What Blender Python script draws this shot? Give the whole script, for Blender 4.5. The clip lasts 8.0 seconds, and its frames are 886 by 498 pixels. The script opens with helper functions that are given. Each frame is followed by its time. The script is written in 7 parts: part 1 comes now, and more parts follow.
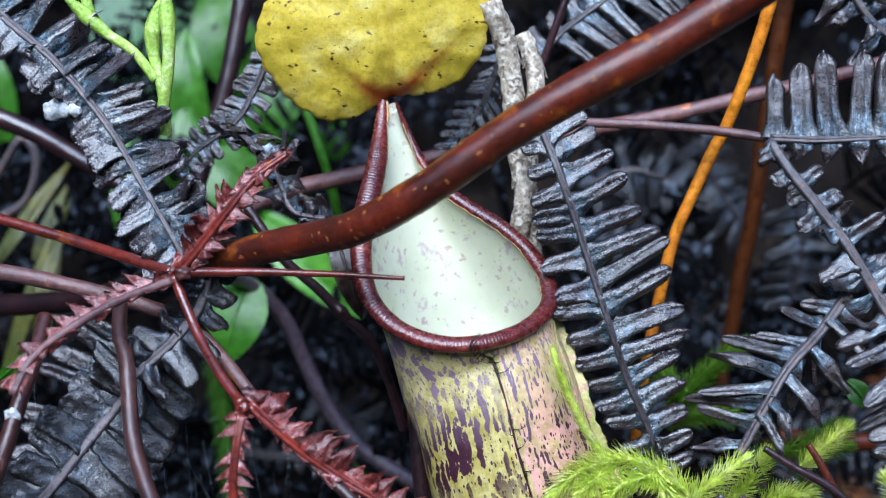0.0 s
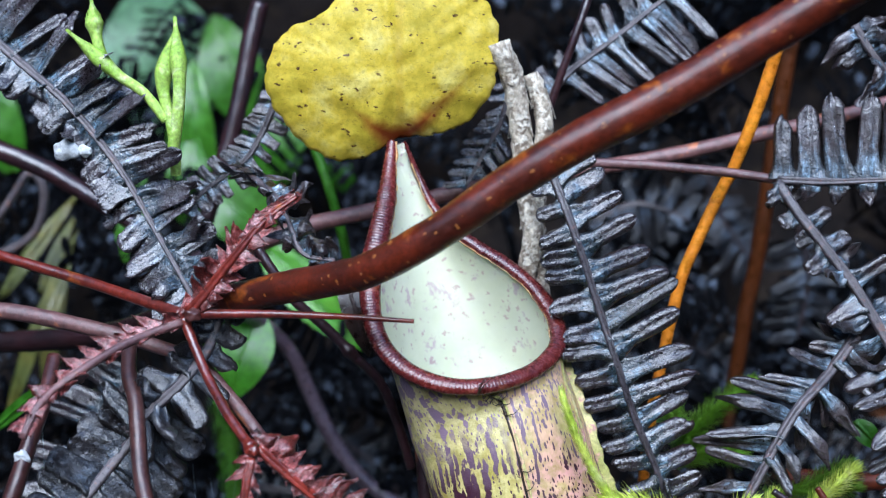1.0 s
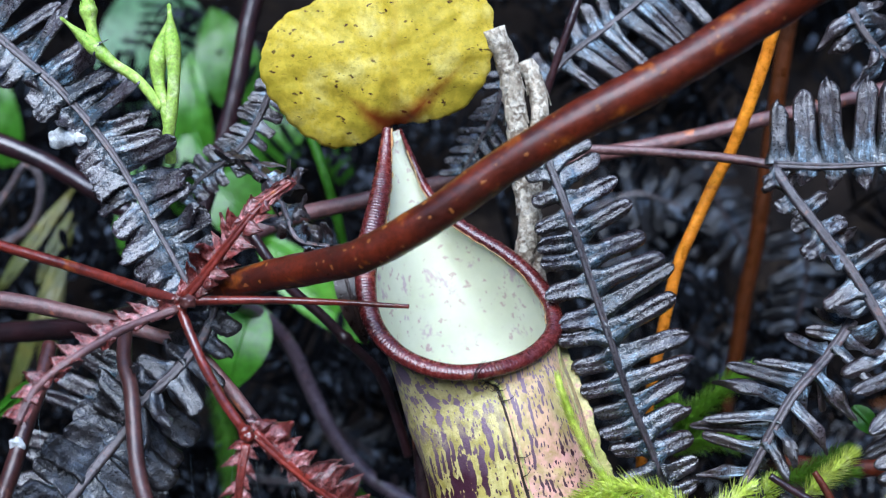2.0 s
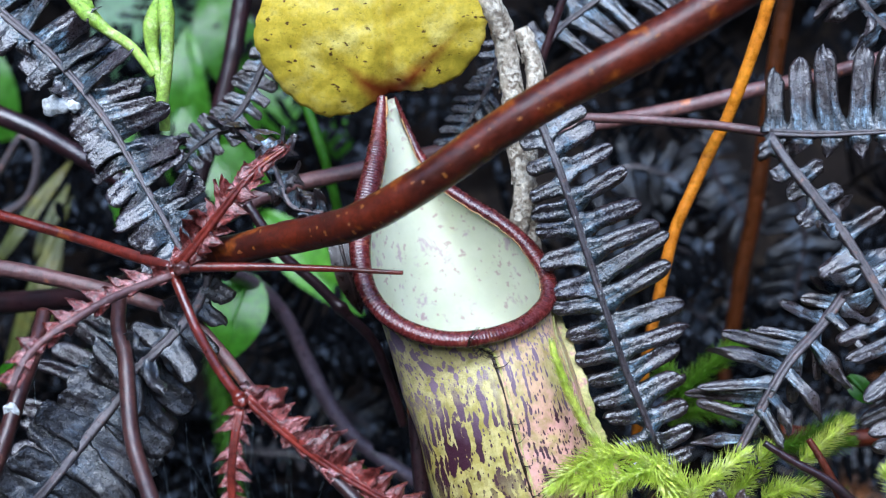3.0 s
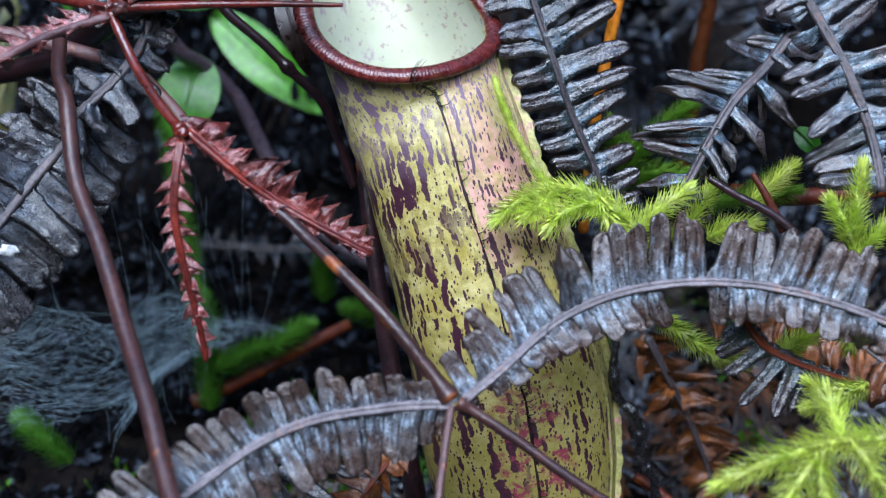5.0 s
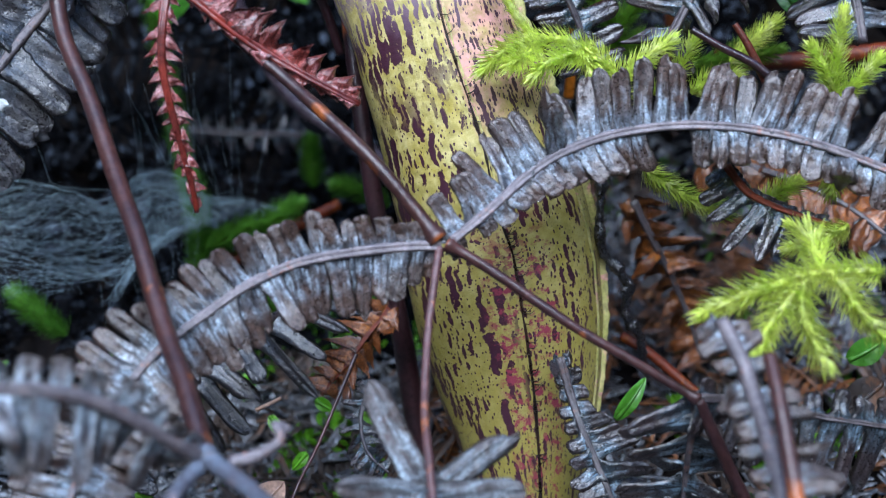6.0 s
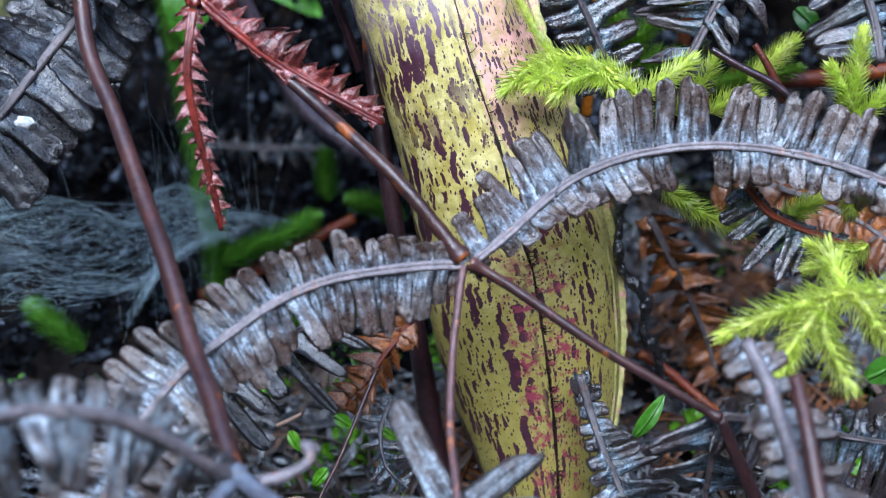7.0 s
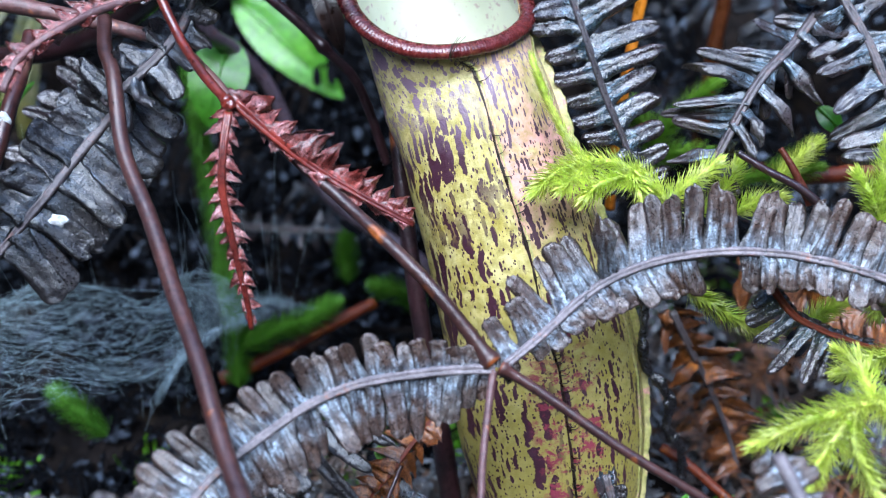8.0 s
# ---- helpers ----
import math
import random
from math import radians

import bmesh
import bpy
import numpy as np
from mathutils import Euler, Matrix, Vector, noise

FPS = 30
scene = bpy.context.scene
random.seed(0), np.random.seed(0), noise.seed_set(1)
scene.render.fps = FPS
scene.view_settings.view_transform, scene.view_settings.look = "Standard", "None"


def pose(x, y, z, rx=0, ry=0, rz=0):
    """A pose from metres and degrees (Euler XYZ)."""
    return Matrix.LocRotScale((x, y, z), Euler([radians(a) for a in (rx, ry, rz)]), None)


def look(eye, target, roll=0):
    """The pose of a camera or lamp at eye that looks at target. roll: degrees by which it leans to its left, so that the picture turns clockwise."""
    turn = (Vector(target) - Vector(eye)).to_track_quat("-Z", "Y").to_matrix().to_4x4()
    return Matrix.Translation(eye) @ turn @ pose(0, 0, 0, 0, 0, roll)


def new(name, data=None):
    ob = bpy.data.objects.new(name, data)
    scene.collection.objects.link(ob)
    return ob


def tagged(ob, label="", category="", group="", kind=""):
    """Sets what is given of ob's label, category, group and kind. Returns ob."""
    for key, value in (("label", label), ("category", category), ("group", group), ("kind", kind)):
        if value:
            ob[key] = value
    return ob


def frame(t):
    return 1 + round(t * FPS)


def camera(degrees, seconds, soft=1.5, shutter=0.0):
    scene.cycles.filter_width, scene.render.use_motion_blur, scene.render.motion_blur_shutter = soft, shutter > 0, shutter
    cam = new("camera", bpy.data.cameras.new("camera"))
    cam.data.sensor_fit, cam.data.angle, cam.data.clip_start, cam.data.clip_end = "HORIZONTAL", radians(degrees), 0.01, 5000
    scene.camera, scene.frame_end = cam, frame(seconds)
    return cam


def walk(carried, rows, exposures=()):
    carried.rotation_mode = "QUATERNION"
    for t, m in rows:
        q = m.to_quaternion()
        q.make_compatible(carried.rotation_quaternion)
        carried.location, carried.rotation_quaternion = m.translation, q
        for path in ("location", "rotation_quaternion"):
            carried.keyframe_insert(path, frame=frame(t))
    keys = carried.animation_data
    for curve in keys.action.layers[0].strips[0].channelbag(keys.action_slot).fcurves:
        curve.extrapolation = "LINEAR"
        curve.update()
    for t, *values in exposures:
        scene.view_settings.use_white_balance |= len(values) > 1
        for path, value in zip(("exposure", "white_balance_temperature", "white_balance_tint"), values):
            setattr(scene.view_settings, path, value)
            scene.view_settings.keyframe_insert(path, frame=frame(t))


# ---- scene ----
# ---- camera and its path ----
cam = camera(38.3, 8.0, soft=1.1)
# a small lens close to its subject: what is much nearer or farther than the pitcher is out of focus
cam.data.dof.use_dof, cam.data.dof.focus_distance, cam.data.dof.aperture_fstop = True, 0.325, 11.0
METRES, EYE, TILT, LEAN, TURN = 0.11, 0.29, -20.0, 0.0, 0.0
ROWS = [
    (0.0, 0.0, 0.0, 0.0, 0.0, 0.0, -0.0),
    (0.5, -0.0159, -0.0028, 0.0319, 0.06, 0.32, -0.2),
    (1.0, -0.0176, -0.0072, 0.0559, 0.06, 0.78, -0.15),
    (1.2, -0.0085, -0.0086, 0.0736, 0.2108, 0.8225, -0.0328),
    (2.3, -0.0004, -0.0003, 0.0069, 0.173, 0.8174, 0.1371),
    (2.5, 0.0009, -0.0004, 0.0059, 0.23, 0.46, 0.05),
    (3.0, 0.017, 0.0031, -0.0179, 0.28, 0.12, 0.11),
    (3.5, 0.0287, 0.009, -0.0859, 0.15, -0.92, 0.1),
    (4.0, 0.0696, 0.0081, -0.1731, 0.12, -1.81, 0.33),
    (4.5, 0.1036, 0.0058, -0.2836, -0.31, -2.85, 0.69),
    (5.0, 0.1065, -0.0046, -0.3774, -0.41, -4.46, 1.04),
    (5.2, 0.1161, -0.0215, -0.4251, -0.3466, -4.864, 1.2489),
    (6.3, 0.1053, -0.0688, -0.6089, -1.0146, -7.2736, 1.874),
    (6.5, 0.1039, -0.0707, -0.6088, -0.97, -7.35, 1.89),
    (7.0, 0.0516, -0.0753, -0.5574, -1.0392, -6.5696, 1.5718),
    (7.5, 0.0124, -0.0814, -0.5056, -1.0007, -5.5657, 1.2177),
    (8.0, -0.01, -0.082, -0.4392, -0.9721, -4.3733, 0.9446),
]
walk(cam, [(t, pose(0, 0, EYE, TILT, LEAN, TURN) @ pose(METRES * x, METRES * y, METRES * z, 90 + pitch, roll, yaw)) for t, x, y, z, yaw, pitch, roll in ROWS],
     exposures=[(0.0, 2.16, 5480, 8), (2.5, 2.16, 5480, 8), (4.5, 2.12, 5480, 8), (5.2, 2.12, 5480, 8), (6.5, 2.3, 5480, 8), (7.0, 2.4, 5480, 8), (8.0, 2.6, 5480, 8)])

# ---- world, sun, exposure: a bright overcast day, light from above and behind the camera ----
SUN_UP, SUN_TURN = 54.0, 190.0
world = bpy.data.worlds.new("world")
scene.world = world
world.use_nodes = True
sky = world.node_tree.nodes.new("ShaderNodeTexSky")
sky.sky_type, sky.sun_disc = "NISHITA", False
sky.sun_elevation, sky.sun_rotation = radians(SUN_UP), radians(SUN_TURN)
sky.air_density, sky.dust_density, sky.ozone_density = 1.2, 0.6, 2.0
background = world.node_tree.nodes["Background"]
background.inputs["Strength"].default_value = 0.13
world.node_tree.links.new(sky.outputs["Color"], background.inputs["Color"])
sun = new("sun", bpy.data.lights.new("sun", "SUN"))
sun.data.energy, sun.data.angle, sun.data.color = 1.65, radians(48), (1.0, 0.98, 0.95)
toward_sun = Vector((math.sin(radians(SUN_TURN)) * math.cos(radians(SUN_UP)), math.cos(radians(SUN_TURN)) * math.cos(radians(SUN_UP)), math.sin(radians(SUN_UP))))
sun.matrix_basis = look(toward_sun * 5, (0, 0, 0))

# ---- materials ----
def ramp(nodes, links, source, stops):
    """A colour ramp on a value socket."""
    node = nodes.new("ShaderNodeValToRGB")
    while len(node.color_ramp.elements) < len(stops):
        node.color_ramp.elements.new(0.5)
    for e, (at, colour) in zip(node.color_ramp.elements, stops):
        e.position, e.color = at, (*colour, 1) if len(colour) == 3 else colour
    links.new(source, node.inputs["Fac"])
    return node.outputs["Color"]


def noise_of(nodes, links, vector, scale, detail=4.0, rough=0.6, warp=0.0):
    node = nodes.new("ShaderNodeTexNoise")
    node.inputs["Scale"].default_value, node.inputs["Detail"].default_value = scale, detail
    node.inputs["Roughness"].default_value, node.inputs["Distortion"].default_value = rough, warp
    links.new(vector, node.inputs["Vector"])
    return node.outputs["Fac"]


def blend(nodes, links, fac, a, b, how="MIX"):
    node = nodes.new("ShaderNodeMix")
    node.data_type, node.blend_type = "RGBA", how
    for socket, value in ((node.inputs["Factor"], fac), (node.inputs["A"], a), (node.inputs["B"], b)):
        if isinstance(value, (int, float)):
            socket.default_value = value
        elif isinstance(value, tuple):
            socket.default_value = (*value, 1)
        else:
            links.new(value, socket)
    return node.outputs["Result"]


def math_of(nodes, links, how, a, b=0.0, c=0.0):
    node = nodes.new("ShaderNodeMath")
    node.operation = how
    for socket, value in zip(node.inputs, (a, b, c)):
        if isinstance(value, (int, float)):
            socket.default_value = value
        else:
            links.new(value, socket)
    return node.outputs["Value"]


def black_white(low, high):
    return ((low, (0, 0, 0)), (high, (1, 1, 1)))


def start_material(name, rough=0.5, coat=0.0, spec=0.5):
    m = bpy.data.materials.new(name)
    m.use_nodes = True
    nodes, links = m.node_tree.nodes, m.node_tree.links
    shader = nodes["Principled BSDF"]
    shader.inputs["Roughness"].default_value = rough
    shader.inputs["Coat Weight"].default_value = coat
    shader.inputs["Coat Roughness"].default_value = 0.15
    shader.inputs["Specular IOR Level"].default_value = spec
    place = nodes.new("ShaderNodeNewGeometry").outputs["Position"]
    return m, nodes, links, shader, place


def add_bump(nodes, links, shader, height, strength, distance):
    node = nodes.new("ShaderNodeBump")
    node.inputs["Strength"].default_value, node.inputs["Distance"].default_value = strength, distance
    links.new(height, node.inputs["Height"])
    links.new(node.outputs["Normal"], shader.inputs["Normal"])
    links.new(node.outputs["Normal"], shader.inputs["Coat Normal"])


def let_through(nodes, links, shader, colour, amount):
    """Mixes in light that shines through a thin blade."""
    thin = nodes.new("ShaderNodeBsdfTranslucent")
    links.new(colour, thin.inputs["Color"])
    mixed = nodes.new("ShaderNodeMixShader")
    mixed.inputs["Fac"].default_value = amount
    links.new(shader.outputs["BSDF"], mixed.inputs[1])
    links.new(thin.outputs["BSDF"], mixed.inputs[2])
    links.new(mixed.outputs["Shader"], nodes["Material Output"].inputs["Surface"])


def surface(name, main, second, patch, big=60.0, fine=400.0, patches=(0.6, 0.7), rough=0.45, coat=0.0, bump=0.3, vary=0.25, through_light=0.0, spec=0.5, patch_scale=2.3):
    """A plant surface: two main colours in large clouds, sharp patches of a third, fine grain, and a shift of value from piece to piece."""
    m, nodes, links, shader, place = start_material(name, rough, coat, spec)
    clouds = noise_of(nodes, links, place, big, 5.0, 0.65)
    grain = noise_of(nodes, links, place, fine, 4.0, 0.7)
    colour = ramp(nodes, links, clouds, ((0.41, main), (0.59, second)))
    spots = ramp(nodes, links, noise_of(nodes, links, place, big * patch_scale, 3.0, 0.6, 0.4), black_white(*patches))
    colour = blend(nodes, links, spots, colour, patch)
    info = nodes.new("ShaderNodeObjectInfo")
    value = math_of(nodes, links, "MULTIPLY_ADD", info.outputs["Random"], 2 * vary, 1 - vary)
    value = math_of(nodes, links, "MULTIPLY", value, math_of(nodes, links, "MULTIPLY_ADD", grain, 2.2, -0.1))
    shade = nodes.new("ShaderNodeCombineColor")
    for k in range(3):
        links.new(value, shade.inputs[k])
    colour = blend(nodes, links, 1.0, colour, shade.outputs["Color"], "MULTIPLY")
    links.new(colour, shader.inputs["Base Color"])
    links.new(math_of(nodes, links, "MULTIPLY_ADD", grain, 0.9, rough - 0.45), shader.inputs["Roughness"])
    add_bump(nodes, links, shader, math_of(nodes, links, "ADD", grain, math_of(nodes, links, "MULTIPLY", noise_of(nodes, links, place, fine * 4, 3.0, 0.7), 0.35)), bump, 0.0008)
    if through_light:
        let_through(nodes, links, shader, colour, through_light)
    return m


def dead_leaf(name, base, tip, bloom, rough=0.36, bloomed=(0.42, 0.68), coat=0.45, reach=0.58):
    """Dead fern leaflets: one colour at the base, another at the tip, cross veins, and a pale bloom in blotches. Local x runs along the leaflet."""
    m, nodes, links, shader, place = start_material(name, rough, coat, 0.3 + 0.5 * coat)
    shader.inputs["Coat Roughness"].default_value = 0.13
    local = nodes.new("ShaderNodeTexCoord").outputs["Object"]
    parts = nodes.new("ShaderNodeSeparateXYZ")
    links.new(local, parts.inputs["Vector"])
    clouds = noise_of(nodes, links, place, 130.0, 5.0, 0.65)
    grain = noise_of(nodes, links, place, 900.0, 4.0, 0.7)
    along = math_of(nodes, links, "ADD", parts.outputs["X"], math_of(nodes, links, "MULTIPLY_ADD", clouds, 0.9, -0.45))
    colour = ramp(nodes, links, along, ((0.14, base), (0.42, tip)))
    info = nodes.new("ShaderNodeObjectInfo")
    streak_map = nodes.new("ShaderNodeMapping")
    streak_map.inputs["Scale"].default_value = (1.6, 7.0, 1.0)
    links.new(local, streak_map.inputs["Vector"])
    links.new(info.outputs["Random"], streak_map.inputs["Location"])
    streaks = noise_of(nodes, links, streak_map.outputs["Vector"], 1.0, 4.0, 0.65)
    blotch = math_of(nodes, links, "MULTIPLY_ADD", noise_of(nodes, links, place, 240.0, 4.0, 0.6, 0.6), 0.5, math_of(nodes, links, "MULTIPLY", streaks, 0.5))
    pale = ramp(nodes, links, blotch, black_white(0.5 + (bloomed[0] - 0.5) * 0.8, 0.5 + (bloomed[1] - 0.5) * 0.8))
    near_base = ramp(nodes, links, along, ((0.22, (1, 1, 1)), (reach, (0.08, 0.08, 0.08))))
    pale = blend(nodes, links, 1.0, pale, near_base, "MULTIPLY")
    colour = blend(nodes, links, pale, colour, bloom)
    value = math_of(nodes, links, "MULTIPLY_ADD", info.outputs["Random"], 0.7, 0.65)
    value = math_of(nodes, links, "MULTIPLY", value, math_of(nodes, links, "MULTIPLY_ADD", grain, 2.4, -0.2))
    shade = nodes.new("ShaderNodeCombineColor")
    for k in range(3):
        links.new(value, shade.inputs[k])
    colour = blend(nodes, links, 1.0, colour, shade.outputs["Color"], "MULTIPLY")
    mottle = noise_of(nodes, links, place, 1900.0, 6.0, 0.8)
    colour = blend(nodes, links, 1.0, colour, ramp(nodes, links, mottle, ((0.39, (0.46, 0.44, 0.43)), (0.5, (0.94, 0.94, 0.94)), (0.61, (1.6, 1.65, 1.72)))), "MULTIPLY")
    # streaks along the leaflet and darker worn edges
    colour = blend(nodes, links, 1.0, colour, ramp(nodes, links, streaks, ((0.34, (0.68, 0.62, 0.60)), (0.5, (1, 1, 1)), (0.66, (1.25, 1.27, 1.3)))), "MULTIPLY")
    edge = ramp(nodes, links, math_of(nodes, links, "MULTIPLY", math_of(nodes, links, "ABSOLUTE", parts.outputs["Y"]), 2.0), ((0.72, (1, 1, 1)), (0.98, (0.45, 0.38, 0.34))))
    colour = blend(nodes, links, 1.0, colour, edge, "MULTIPLY")
    links.new(colour, shader.inputs["Base Color"])
    links.new(math_of(nodes, links, "MULTIPLY_ADD", mottle, 1.6, rough - 0.75), shader.inputs["Roughness"])
    veins = nodes.new("ShaderNodeTexWave")
    veins.inputs["Scale"].default_value, veins.inputs["Distortion"].default_value = 7.0, 2.5
    links.new(local, veins.inputs["Vector"])
    height = math_of(nodes, links, "MULTIPLY_ADD", veins.outputs["Fac"], 0.015, math_of(nodes, links, "ADD", math_of(nodes, links, "MULTIPLY_ADD", streaks, 0.18, math_of(nodes, links, "MULTIPLY", mottle, 0.24)), math_of(nodes, links, "ADD", math_of(nodes, links, "MULTIPLY", grain, 0.42), math_of(nodes, links, "MULTIPLY", clouds, 1.5))))
    add_bump(nodes, links, shader, height, 0.8, 0.0008)
    film = nodes.new("ShaderNodeBump")
    film.inputs["Strength"].default_value, film.inputs["Distance"].default_value = 0.7, 0.0008
    links.new(math_of(nodes, links, "MULTIPLY_ADD", clouds, 1.5, math_of(nodes, links, "MULTIPLY_ADD", streaks, 0.45, math_of(nodes, links, "MULTIPLY", grain, 0.12))), film.inputs["Height"])
    links.new(film.outputs["Normal"], shader.inputs["Coat Normal"])
    return m


def pitcher_skin():
    """Yellow-green skin with dark dashes along the cup, blushed pink beside the seam. The map is in centimetres: across, along."""
    m, nodes, links, shader, _ = start_material("pitcher_skin", 0.42, 0.15)
    chart = nodes.new("ShaderNodeUVMap").outputs["UV"]
    parts = nodes.new("ShaderNodeSeparateXYZ")
    links.new(chart, parts.inputs["Vector"])
    across, along = parts.outputs["X"], parts.outputs["Y"]

    def stretched(a, b, scale, detail=3.0, warp=0.0):
        node = nodes.new("ShaderNodeMapping")
        node.inputs["Scale"].default_value = (a, b, 1)
        links.new(chart, node.inputs["Vector"])
        return noise_of(nodes, links, node.outputs["Vector"], scale, detail, 0.6, warp)

    tone = noise_of(nodes, links, chart, 1.1, 5.0, 0.6)
    base = ramp(nodes, links, tone, ((0.38, (0.40, 0.32, 0.05)), (0.62, (0.62, 0.52, 0.19))))
    # the paler upper end
    upper_fac = math_of(nodes, links, "SUBTRACT", 1.0, math_of(nodes, links, "MULTIPLY", math_of(nodes, links, "ADD", along, tone), 0.28))
    upper_fac = math_of(nodes, links, "MAXIMUM", math_of(nodes, links, "MULTIPLY", upper_fac, 0.75), 0.0)
    base = blend(nodes, links, upper_fac, base, (0.74, 0.68, 0.46))
    # cream and yellow mottle
    mottle = ramp(nodes, links, stretched(2.4, 1.5, 1.0, 5.0, 0.3), black_white(0.42, 0.66))
    base = blend(nodes, links, math_of(nodes, links, "MULTIPLY", mottle, 0.55), base, (0.72, 0.65, 0.34))
    # the blush right of the seam, strongest half way down
    right = ramp(nodes, links, across, ((0.12, (0, 0, 0)), (0.2, (1, 1, 1))))
    band = ramp(nodes, links, math_of(nodes, links, "MULTIPLY_ADD", along, 0.1, math_of(nodes, links, "MULTIPLY", tone, 0.2)), ((0.0, (0.9, 0.9, 0.9)), (0.16, (0.85, 0.85, 0.85)), (0.34, (0.45, 0.45, 0.45)), (0.46, (1, 1, 1)), (0.64, (0.85, 0.85, 0.85)), (0.74, (0, 0, 0))))
    patchy = ramp(nodes, links, noise_of(nodes, links, chart, 1.3, 4.0, 0.6), black_white(0.3, 0.52))
    pink = math_of(nodes, links, "MULTIPLY", math_of(nodes, links, "MULTIPLY", right, band), patchy)
    base = blend(nodes, links, pink, base, (0.66, 0.32, 0.31))
    fine = noise_of(nodes, links, chart, 14.0, 4.0, 0.7)
    base = blend(nodes, links, math_of(nodes, links, "MULTIPLY", fine, 0.4), base, (0.30, 0.25, 0.06))
    olive = ramp(nodes, links, noise_of(nodes, links, chart, 3.2, 4.0, 0.65), black_white(0.42, 0.64))
    base = blend(nodes, links, math_of(nodes, links, "MULTIPLY", olive, 0.7), base, (0.24, 0.20, 0.03))
    # browner towards the foot, partly shade put into the colour
    foot = ramp(nodes, links, math_of(nodes, links, "MULTIPLY_ADD", tone, 0.15, math_of(nodes, links, "MULTIPLY", along, 0.07)), ((0.56, (0, 0, 0)), (0.88, (1, 1, 1))))
    base = blend(nodes, links, math_of(nodes, links, "MULTIPLY", foot, 0.8), base, (0.24, 0.20, 0.04))
    # dashes: broad on the left, fine on the right; near the rim they are rounder, lavender on cream
    rough_edge = noise_of(nodes, links, chart, 6.0, 4.0, 0.65)
    bend = nodes.new("ShaderNodeTexNoise")
    bend.inputs["Scale"].default_value, bend.inputs["Detail"].default_value = 1.6, 3.0
    links.new(chart, bend.inputs["Vector"])

    def dashes(a, b, least, most, seed, ragged=0.5):
        """Separate marks of uneven size, a and b to the centimetre across and along."""
        node = nodes.new("ShaderNodeMapping")
        node.inputs["Scale"].default_value = (a, b, 1)
        node.inputs["Location"].default_value = (seed, seed * 1.7, 0)
        links.new(chart, node.inputs["Vector"])
        moved = nodes.new("ShaderNodeVectorMath")
        moved.operation = "MULTIPLY_ADD"
        links.new(bend.outputs["Color"], moved.inputs[0])
        moved.inputs[1].default_value = (1.1, 1.1, 0)
        links.new(node.outputs["Vector"], moved.inputs[2])
        cells = nodes.new("ShaderNodeTexVoronoi")
        cells.voronoi_dimensions = "2D"
        cells.inputs["Scale"].default_value = 1.0
        links.new(moved.outputs["Vector"], cells.inputs["Vector"])
        chance = nodes.new("ShaderNodeSeparateColor")
        links.new(cells.outputs["Color"], chance.inputs["Color"])
        reach = math_of(nodes, links, "MULTIPLY_ADD", chance.outputs["Red"], most - least, least + 0.5 - 0.5 * ragged)
        reach = math_of(nodes, links, "MULTIPLY_ADD", rough_edge, ragged, reach)
        return ramp(nodes, links, math_of(nodes, links, "SUBTRACT", reach, cells.outputs["Distance"]), black_white(0.485, 0.53))

    def both(x, y):
        return blend(nodes, links, 1.0, x, y, "LIGHTEN")

    broad = both(dashes(2.9, 0.75, 0.10, 0.52, 3.0), dashes(5.2, 1.6, -0.12, 0.42, 8.0))
    rimside = both(dashes(2.5, 1.7, 0.08, 0.48, 5.0, 0.7), dashes(5.5, 3.6, -0.15, 0.38, 1.0, 0.7))
    narrow = both(dashes(4.6, 0.95, -0.05, 0.40, 6.0), dashes(8.0, 3.0, -0.15, 0.34, 2.0))
    left = ramp(nodes, links, math_of(nodes, links, "MULTIPLY_ADD", across, 0.4, 0.5), ((0.45, (1, 1, 1)), (0.56, (0.0, 0.0, 0.0))))
    lean_marks = both(dashes(2.9, 0.58, 0.06, 0.47, 4.0), dashes(5.6, 1.4, -0.14, 0.38, 9.0))
    lower = ramp(nodes, links, math_of(nodes, links, "MULTIPLY", along, 0.1), ((0.4, (0, 0, 0)), (0.56, (1, 1, 1))))
    broad = blend(nodes, links, lower, broad, lean_marks)
    near_rim = ramp(nodes, links, math_of(nodes, links, "MULTIPLY", math_of(nodes, links, "MULTIPLY_ADD", tone, 1.2, along), 0.3), ((0.78, (1, 1, 1)), (0.98, (0, 0, 0))))
    broad = blend(nodes, links, near_rim, broad, rimside)
    marks = blend(nodes, links, left, narrow, broad)
    specks = dashes(11.0, 6.5, -0.25, 0.34, 7.0)
    marks = blend(nodes, links, 1.0, marks, specks, "LIGHTEN")
    ink = ramp(nodes, links, math_of(nodes, links, "MULTIPLY_ADD", tone, 0.5, math_of(nodes, links, "MULTIPLY", along, 0.2)), ((0.66, (0.19, 0.125, 0.18)), (0.95, (0.045, 0.012, 0.024))))
    base = blend(nodes, links, marks, base, ink)
    # a few red blotches low on the cup beside the seam
    beside = ramp(nodes, links, math_of(nodes, links, "ABSOLUTE", math_of(nodes, links, "ADD", across, -0.3)), ((0.7, (1, 1, 1)), (1.0, (0, 0, 0))))
    low = ramp(nodes, links, math_of(nodes, links, "MULTIPLY", along, 0.1), ((0.78, (0, 0, 0)), (0.95, (1, 1, 1))))
    blot = ramp(nodes, links, noise_of(nodes, links, chart, 2.4, 5.0, 0.75), black_white(0.50, 0.58))
    base = blend(nodes, links, math_of(nodes, links, "MULTIPLY", math_of(nodes, links, "MULTIPLY", low, blot), beside), base, (0.22, 0.03, 0.055))
    links.new(base, shader.inputs["Base Color"])
